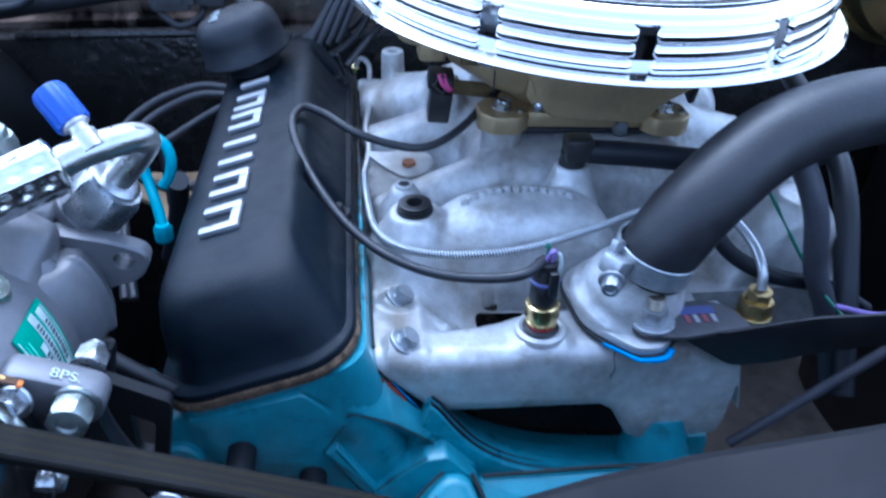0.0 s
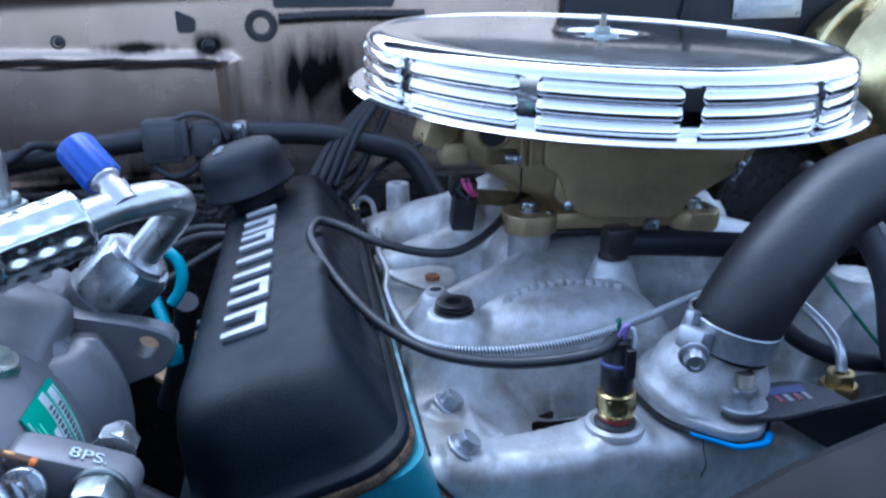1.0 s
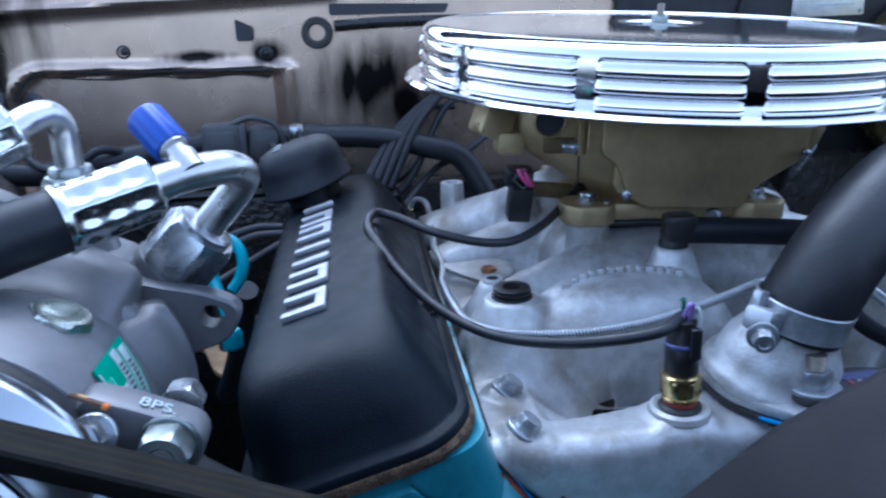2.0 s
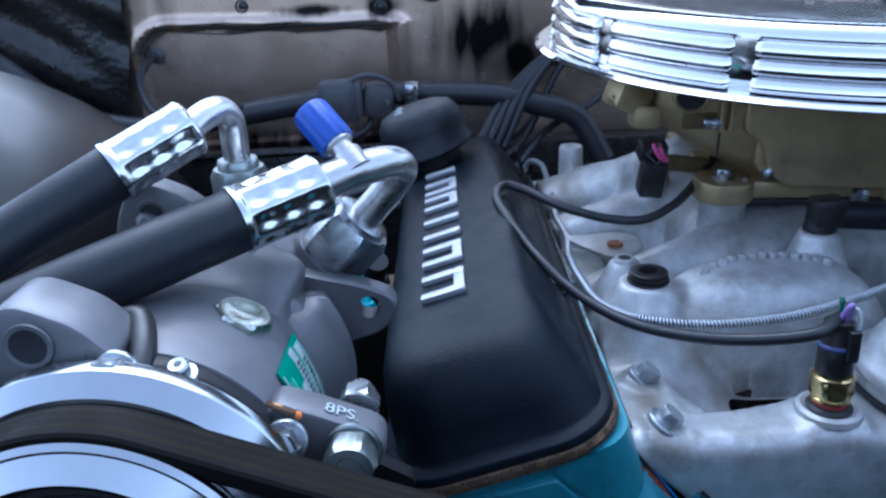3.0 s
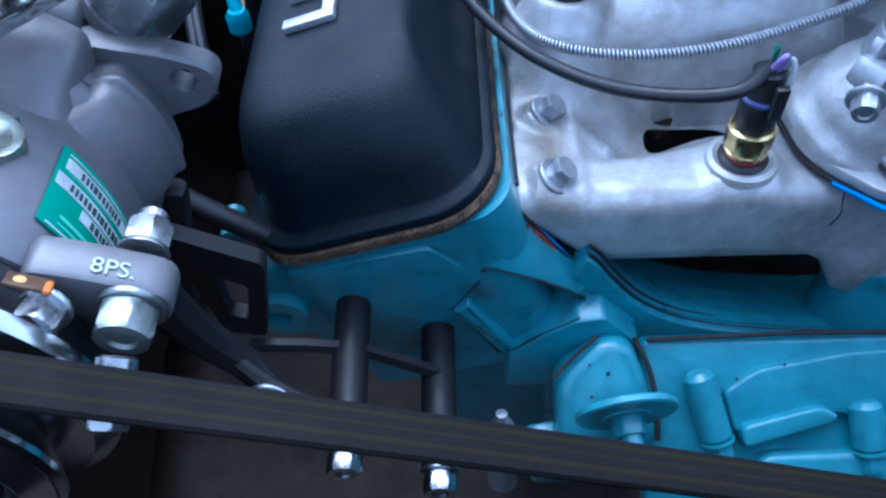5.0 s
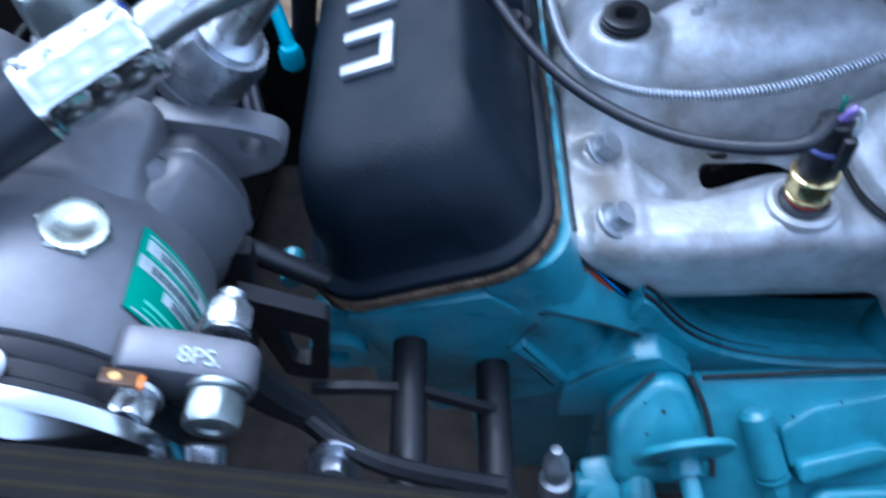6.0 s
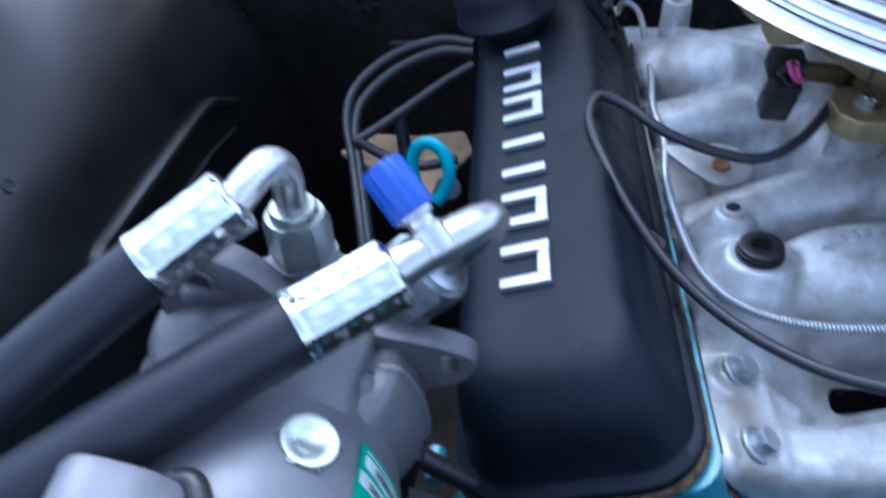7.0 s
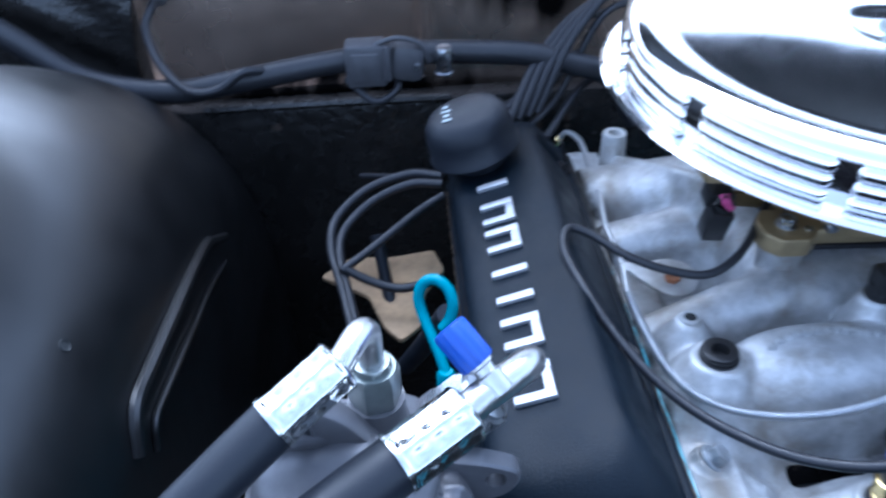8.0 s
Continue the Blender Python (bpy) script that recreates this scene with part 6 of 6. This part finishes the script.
part("rear_face", shroud_shell([(None, -0.215), (None, -0.1900), (0.006, -0.1900), (0.0018, -0.1912), (0.0, -0.1945)]), SHROUD_BLACK, shroud, sharp=60)
part("side_wall", shroud_shell([(0.0, -0.1945), (0.0, -0.420), (0.004, -0.420), (0.004, -0.198)]), SHROUD_BLACK, shroud, sharp=60)

# ---- refrigerant lines ----
def crimp(e, s, r, parent, name="crimp_sleeve"):
    """A crimped sleeve between tube end e and hose end s: eight dimpled flats."""
    e, s = Vector(e), Vector(s)
    ax = s - e
    L = ax.length
    u, v, w = basis(ax)
    vs, fs = [], []
    NS, NL = 64, 44
    for j in range(NL + 1):
        q = j / NL
        for k in range(NS):
            a = 2 * math.pi * k / NS
            rr = r
            if q < 0.06:
                rr = r * (0.62 + 0.38 * math.sqrt(q / 0.06))
            if 0.08 < q < 0.93:
                flat = r * 0.94 / math.cos(((a + math.pi / 8) % (math.pi / 4)) - math.pi / 8)
                rr = min(rr, flat)
                for c in (0.24, 0.50, 0.76):
                    da = ((a + math.pi / 8) % (math.pi / 4)) - math.pi / 8
                    dd = math.hypot(da * r, (q - c) * L)
                    rr -= 0.0017 * math.exp(-((dd / 0.0042) ** 2))
            if q > 0.95:
                rr = r * 1.03
            vs.append(e + w * (q * L) + (u * math.cos(a) + v * math.sin(a)) * rr)
    for j in range(NL):
        for k in range(NS):
            a, b = j * NS + k, j * NS + (k + 1) % NS
            fs.append((a, b, b + NS, a + NS))
    fs.append(tuple(reversed(range(NS))))
    fs.append(tuple(range(NL * NS, NL * NS + NS)))
    return part(name, (vs, fs), CRIMP_ZINC, parent, "shiny dimpled crimp sleeve", sharp=60)


l2 = thing("refrigerant_hose", (-0.326, 0.057, 0.985), "thick black refrigerant hose with silver crimp and tube", "hose", "refrigerant hoses")
n2, a2 = Vector((-0.326, 0.057, 0.999)), Vector((0.70, -0.05, 0.70)).normalized()
part("port_collar", lathe([(0.015, -0.034), (0.015, -0.022), (0.0185, -0.019), (0.0185, -0.014)], n2, a2, 36), COMP_ALU, l2)
part("hex_nut", hexnut(n2 - a2 * 0.014, a2, 0.0325, 0.025, turn=0.3), DULL_ZINC, l2, "large zinc hex nut")
part("nut_neck", lathe([(0.0140, 0), (0.0140, 0.003), (0.0110, 0.004)], n2 + a2 * 0.0105, a2, 32), ZINC, l2)
t2 = [tuple(n2 + a2 * 0.008), tuple(n2 + a2 * 0.020), (-0.3010, 0.0560, 1.0250), (-0.2965, 0.0520, 1.0330), (-0.3010, 0.0430, 1.0385), (-0.3120, 0.0330, 1.0395), (-0.3220, 0.0260, 1.0385), (-0.3300, 0.0195, 1.0365)]
part("tube", tube(t2, 0.0078, 24), BRIGHT_ALU, l2, "bright bent aluminium tube", sharp=60)
crimp((-0.328, 0.0205, 1.0368), (-0.3615, -0.0010, 1.0298), 0.0142, l2)
part("hose", tube([(-0.3595, 0.0002, 1.0302), (-0.385, -0.0165, 1.0250), (-0.42, -0.040, 1.0170), (-0.46, -0.070, 1.006), (-0.51, -0.115, 0.985), (-0.56, -0.19, 0.95), (-0.60, -0.30, 0.90)], 0.0133, 28), RUBBER, l2, "black rubber hose", sharp=60)
sp = part("service_port", lathe([(0.0065, -0.006), (0.0065, 0.004), (0.0050, 0.005), (0.0050, 0.008), (0.0068, 0.009), (0.0068, 0.013)], (-0.3165, 0.0300, 1.0440), (-0.55, 0.50, 0.62), 24), BRIGHT_ALU, l2)
def cap_geo(o, ax, r, h):
    u, v, w = basis(ax)
    o = Vector(o)
    vs, fs = [], []
    N = 48
    lv = [(0.94, 0), (1.0, 0.05), (1.0, 0.90), (0.90, 0.98), (0.60, 1.0)]
    for f_, q in lv:
        for k in range(N):
            a = 2 * math.pi * k / N
            rib = 1.0 if (k // 2) % 2 == 0 or q > 0.93 else 0.94
            vs.append(o + w * (q * h) + (u * math.cos(a) + v * math.sin(a)) * r * f_ * rib)
    for j in range(len(lv) - 1):
        for k in range(N):
            a, b = j * N + k, j * N + (k + 1) % N
            fs.append((a, b, b + N, a + N))
    fs.append(tuple(reversed(range(N))))
    fs.append(tuple(range((len(lv) - 1) * N, len(lv) * N)))
    return vs, fs
part("cap", cap_geo((-0.3226, 0.0356, 1.0500), (-0.60, 0.52, 0.62), 0.0088, 0.0215), BLUE_CAP, sp, "blue ribbed plastic cap", sharp=30)

l1 = thing("refrigerant_hose", (-0.371, 0.05, 1.01), "thick black refrigerant hose with crimp and upright nut", "hose", "refrigerant hoses")
part("port_collar", lathe([(0.017, -0.022), (0.0145, -0.010), (0.0140, -0.004), (0.0140, 0.0)], (-0.3715, 0.050, 1.018), (0, 0, 1), 32), COMP_ALU, l1)
part("hex_nut", join(hexnut((-0.3715, 0.050, 1.0170), (0, 0, 1), 0.0228, 0.0215, turn=0.75), lathe([(0.0095, 0.0195), (0.0095, 0.0225), (0.0088, 0.0240), (0.0065, 0.0242)], (-0.3715, 0.050, 1.0185), (0, 0, 1), 28)), FITTING_GREY, l1, "zinc hex nut")
part("tube", tube([(-0.3715, 0.050, 1.036), (-0.3715, 0.050, 1.048), (-0.3715, 0.0495, 1.060), (-0.3740, 0.043, 1.0665), (-0.3785, 0.034, 1.0660), (-0.3830, 0.0260, 1.0625)], 0.0062, 20), BRIGHT_ALU, l1, "bright bent aluminium tube", sharp=60)
crimp((-0.3815, 0.0285, 1.0638), (-0.4110, 0.0085, 1.0500), 0.0125, l1)
part("hose", tube([(-0.4092, 0.0098, 1.0509), (-0.430, -0.006, 1.0405), (-0.462, -0.032, 1.024), (-0.51, -0.075, 0.998), (-0.57, -0.15, 0.96), (-0.62, -0.28, 0.90)], 0.0117, 28), RUBBER, l1, "black rubber hose", sharp=60)
part("clamp_plate", rbox((-0.3930, 0.036, 1.015), (0.050, 0.022, 0.008), 0.003, (0, 24, 25)), COMP_ALU, comp)
part("rear_block", rbox((-0.370, 0.052, 0.994), (0.040, 0.034, 0.028), 0.008, (0, 25, 0), 3), COMP_ALU, comp)

# ---- black mounting bracket with two spacers ----
bk = thing("compressor_bracket", (-0.25, -0.03, 0.80), "black steel compressor bracket with two tube spacers", "bracket")
for x, z in ((-0.2705, 0.8235), (-0.2280, 0.7950)):
    part("spacer", rod((x, 0.034, z + 0.0035), (x, -0.056, z - 0.001), 0.0092, 28, 0.002), SATIN_BLACK, bk, "black tube spacer")
    part("bolt", hexnut((x, -0.0555, z - 0.001), (0, -1, 0), 0.0145, 0.010, 0.0100), ZINC, bk, "zinc bolt head")
part("strap", tube([(-0.318, -0.006, 0.838), (-0.292, -0.005, 0.834), (-0.2665, -0.004, 0.827), (-0.2271, -0.006, 0.802)], 0.0040, 6, smooth=False), SATIN_BLACK, bk)
part("strap", tube([(-0.312, -0.040, 0.892), (-0.294, -0.052, 0.882), (-0.273, -0.060, 0.872), (-0.238, -0.060, 0.846), (-0.226, -0.060, 0.838)], (0.0030, 0.0062), 8), SATIN_BLACK, bk)
part("arm", tube([(-0.318, -0.046, 0.962), (-0.322, -0.044, 0.935), (-0.316, -0.042, 0.905), (-0.304, -0.042, 0.882), (-0.292, -0.050, 0.868)], (0.010, 0.006), 8), SATIN_BLACK, bk)
part("big_bolt", join(hexnut((-0.2945, -0.060, 0.8745), (0.05, -0.85, 0.52), 0.0130, 0.009, 0.0128, 0.0022)), ZINC, bk, "zinc flange bolt")
def framed_plate(outer, inner, y0, y1):
    """A plate across the engine with an opening; both outlines have four corners."""
    o, i = rounded(outer, 0.004), rounded(inner, 0.003)
    n = len(o)
    vs = [(x, y, z) for loop, y in ((o, y0), (i, y0), (i, y1), (o, y1)) for x, z in loop]
    fs = [(k * n + j, k * n + (j + 1) % n, ((k + 1) % 4) * n + (j + 1) % n, ((k + 1) % 4) * n + j) for k in range(4) for j in range(n)]
    return vs, fs


part("side_plate", framed_plate([(-0.334, 0.922), (-0.297, 0.899), (-0.309, 0.842), (-0.328, 0.848)], [(-0.321, 0.893), (-0.308, 0.884), (-0.314, 0.858), (-0.322, 0.862)], -0.004, 0.004), SATIN_BLACK, bk, "slotted black bracket plate")
part("back_web", rbox((-0.352, 0.020, 0.885), (0.030, 0.012, 0.090), 0.004, (0, 14, 0)), SATIN_BLACK, bk)
part("tie_rod", tube([(-0.362, 0.046, 0.912), (-0.341, 0.040, 0.895), (-0.316, 0.037, 0.877), (-0.300, 0.036, 0.866)], 0.0058, 14), DUSTY_RUBBER, bk, "dark sleeved tie rod")
part("valve_stub", lathe([(0.0085, -0.02), (0.0095, 0.0), (0.0095, 0.012), (0.0065, 0.0135), (0.0065, 0.020), (0.0075, 0.021), (0.0070, 0.028), (0.0035, 0.033), (0.0032, 0.038), (0.0, 0.0385)], (-0.1955, -0.030, 0.745), (0, 0.25, 0.97), 18), BOLT_GREY, bk, "zinc threaded stub")

# ---- wiring, rear of the bay ----
hn = thing("wiring_harness", (-0.4, 0.63, 0.96), "black wiring harness along the firewall", "wiring harness")
part("loom", tube([(-0.85, 0.58, 1.09), (-0.774, 0.60, 1.019), (-0.704, 0.60, 0.962), (-0.617, 0.60, 0.942), (-0.539, 0.60, 0.950), (-0.449, 0.605, 0.961), (-0.37, 0.61, 0.967), (-0.30, 0.61, 0.965), (-0.22, 0.605, 0.960), (-0.165, 0.60, 0.947), (-0.12, 0.595, 0.93), (-0.09, 0.58, 0.88)], 0.0135, 16), WIRE_BLACK, hn)
part("branch", tube([(-0.638, 0.704, 1.014), (-0.642, 0.685, 1.008), (-0.645, 0.660, 0.993), (-0.624, 0.615, 0.968), (-0.588, 0.578, 0.951), (-0.555, 0.575, 0.953), (-0.528, 0.580, 0.968), (-0.505, 0.600, 0.960)], 0.005, 10), WIRE_BLACK, hn)
part("branch", tube([(-0.42, 0.60, 0.945), (-0.39, 0.58, 0.925), (-0.365, 0.59, 0.932), (-0.36, 0.61, 0.95)], 0.004, 10), WIRE_BLACK, hn)
rl = part("relay", join(rbox((-0.396, 0.600, 0.963), (0.044, 0.032, 0.048), 0.004), rbox((-0.396, 0.5835, 0.963), (0.030, 0.004, 0.032), 0.0015), rbox((-0.350, 0.602, 0.961), (0.038, 0.030, 0.042), 0.010, (0, 8, 0)), rbox((-0.372, 0.592, 0.966), (0.008, 0.020, 0.040), 0.002), tube([(-0.385, 0.590, 0.986), (-0.36, 0.588, 0.993), (-0.335, 0.592, 0.983), (-0.326, 0.594, 0.962)], 0.003)), RELAY_GREY, hn, "dark grey relay connector block")
part("rivet", lathe([(0.004, 0), (0.003, 0.002), (0, 0.002)], (-0.340, 0.5868, 0.960), (0, -1, 0), 14), ZINC, rl)
part("bolt", lathe([(0.0105, 0), (0.0105, 0.003), (0.0080, 0.004), (0.0080, 0.016), (0.0098, 0.018), (0.0098, 0.027), (0.0080, 0.031), (0, 0.032)], (-0.3105, 0.583, 0.952), (0, -0.1, 1), 20), ZINC, hn, "zinc bolt")

pw = thing("plug_wires", (-0.36, 0.3, 0.85), "black spark plug wires beside the valve cover", "spark plug wires")
part("wire", tube([(-0.322, 0.455, 0.898), (-0.355, 0.468, 0.895), (-0.400, 0.468, 0.880), (-0.432, 0.445, 0.862), (-0.437, 0.410, 0.850), (-0.425, 0.360, 0.838), (-0.412, 0.30, 0.82), (-0.400, 0.24, 0.79)], 0.0046, 12), WIRE_BLACK, pw)
part("wire", tube([(-0.322, 0.448, 0.893), (-0.355, 0.458, 0.889), (-0.395, 0.455, 0.873), (-0.424, 0.432, 0.856), (-0.428, 0.400, 0.846), (-0.418, 0.350, 0.834), (-0.405, 0.29, 0.815), (-0.392, 0.24, 0.79)], 0.0046, 12), WIRE_BLACK, pw)
part("wire", tube([(-0.322, 0.435, 0.888), (-0.350, 0.425, 0.876), (-0.395, 0.395, 0.858), (-0.425, 0.375, 0.848)], 0.0042, 12), WIRE_BLACK, pw)
part("wire", tube([(-0.425, 0.378, 0.850), (-0.400, 0.370, 0.838), (-0.370, 0.362, 0.832), (-0.335, 0.36, 0.84)], 0.0045, 12), WIRE_BLACK, pw)
part("boot", tube([(-0.392, 0.428, 0.850), (-0.385, 0.400, 0.805), (-0.378, 0.36, 0.78)], 0.0065, 12), RUBBER, pw)
part("boot", tube([(-0.330, 0.225, 0.915), (-0.338, 0.245, 0.885), (-0.352, 0.270, 0.840), (-0.368, 0.290, 0.800)], 0.0085, 12), RUBBER, pw, "black spark plug boot")
part("wire", tube([(-0.345, 0.475, 0.885), (-0.38, 0.50, 0.875), (-0.41, 0.53, 0.86)], 0.003, 10), WIRE_BLACK, pw)
for k in range(4):
    solo("ignition_lead", tube([(-0.245 + 0.012 * k, 0.545 + 0.008 * k, 0.905), (-0.205 + 0.012 * k, 0.60, 0.955 + 0.006 * k), (-0.155 + 0.012 * k, 0.63, 0.995 + 0.008 * k), (-0.09, 0.64, 1.02)], 0.0048, 10), WIRE_BLACK, "black ignition lead fanning out behind the valve cover", "ignition lead", "ignition leads")
for k, (x0, z0, x1, z1) in enumerate(((-0.262, 0.900, -0.120, 0.985), (-0.232, 0.885, -0.085, 1.000), (-0.200, 0.880, -0.060, 0.960), (-0.285, 0.870, -0.150, 0.940))):
    solo("ignition_lead", tube([(x0, 0.555, z0), ((x0 * 2 + x1) / 3, 0.585 + 0.01 * k, z0 + 0.035 - 0.012 * (k % 2)), ((x0 + x1 * 2) / 3, 0.62, z1 - 0.012 * k), (x1, 0.65, z1)], 0.0042, 10), WIRE_BLACK, "black ignition lead fanning out behind the valve cover", "ignition lead", "ignition leads")

tw = thing("teal_lead", (-0.335, 0.2, 0.87), "teal plastic lead with looped end", "lead")
part("loop", tube([(-0.3345, 0.176, 0.903), (-0.3400, 0.190, 0.916), (-0.3480, 0.208, 0.930), (-0.3505, 0.215, 0.942), (-0.3460, 0.217, 0.953), (-0.3380, 0.215, 0.957), (-0.3300, 0.210, 0.953), (-0.3265, 0.204, 0.944), (-0.3290, 0.200, 0.933), (-0.3350, 0.198, 0.925)], 0.0040, 12, 8), TEAL, tw)
part("boot", lathe([(0.0050, 0), (0.0068, 0.002), (0.0068, 0.011), (0.0050, 0.014)], (-0.3345, 0.174, 0.892), (0, 0.05, 1), 18), TEAL, tw)

solo("tan_board", prism(rounded([(-0.456, 0.432), (-0.440, 0.448), (-0.425, 0.462), (-0.380, 0.458), (-0.335, 0.466), (-0.325, 0.43), (-0.347, 0.395), (-0.352, 0.345), (-0.372, 0.325), (-0.388, 0.345), (-0.405, 0.395)], 0.006), (0, 0, 0.793), (1, 0, 0), (0, 1, 0), 0.006), CARDBOARD, "torn tan board lying deep beside the engine", "board")

# ---- right rear: brake booster, data plate ----
bo = thing("brake_booster", (0.52, 0.62, 1.0), "yellow zinc brake booster on the firewall", "brake booster")
part("shell", lathe([(0.115, -0.07), (0.118, -0.03), (0.122, -0.028), (0.122, -0.020), (0.116, -0.018), (0.110, 0.02), (0.085, 0.045), (0.05, 0.052), (0.0, 0.052)], (0.535, 0.60, 0.99), (0, -1, 0.05), 64), YELLOW_ZINC, bo)
part("cylinder", rbox((0.535, 0.48, 0.985), (0.07, 0.15, 0.07), 0.012), CAST_ALU, bo, "cast master cylinder")
pl = thing("data_plate", (0.385, FW - 0.02, 1.09), "small silver data plate riveted to the firewall", "data plate")
part("sheet", rbox((0.385, FW - 0.018, 1.093), (0.100, 0.002, 0.046), 0.0008), PLATE_METAL, pl)
for sx in (-0.045, 0.045):
    part("rivet", lathe([(0.003, 0), (0.002, 0.002), (0, 0.002)], (0.385 + sx, FW - 0.019, 1.076), (0, -1, 0), 12), ZINC, pl)
for k in range(3):
    part("print_bar", rbox((0.385, FW - 0.0192, 1.106 - 0.011 * k), (0.07, 0.0004, 0.003), 0), LABEL_GREY, pl)

# lines on the far side of the engine
solo("coolant_hose", tube([(0.100, 0.13, 1.0), (0.122, 0.10, 0.945), (0.140, 0.10, 0.887), (0.160, 0.10, 0.848), (0.180, 0.09, 0.78)], 0.0085, 16), GREY_HOSE, "grey rubber hose hanging beyond the thermostat housing", "hose")
solo("steel_rod", rod((0.080, 0.05, 0.766), (0.26, 0.05, 0.925), 0.004), GREY_HOSE, "thin grey steel rod beside the water neck", "rod")
solo("heater_hose", tube([(0.165, 0.06, 0.80), (0.175, 0.11, 0.87), (0.19, 0.18, 0.93), (0.20, 0.3, 0.96)], 0.009, 16), RUBBER, "black rubber hose beyond the thermostat housing", "hose")
solo("green_wire", tube([(0.118, 0.22, 0.95), (0.125, 0.16, 0.92), (0.145, 0.10, 0.875), (0.17, 0.06, 0.85)], 0.0014, 8), GREEN_WIRE, "thin green wire under the radiator hose", "wire")
solo("vacuum_hose", tube([(0.055, 0.165, 0.925), (0.0720, 0.150, 0.906), (0.0900, 0.130, 0.885), (0.118, 0.115, 0.874), (0.160, 0.11, 0.865), (0.20, 0.11, 0.84)], 0.0062, 14), RUBBER, "thin black rubber hose behind the brass fitting", "hose")
solo("violet_wire", tube([(0.15, 0.08, 0.87), (0.18, 0.07, 0.868), (0.22, 0.075, 0.87)], 0.002, 8), VIOLET, "thin violet wire beyond the brass fitting", "wire")
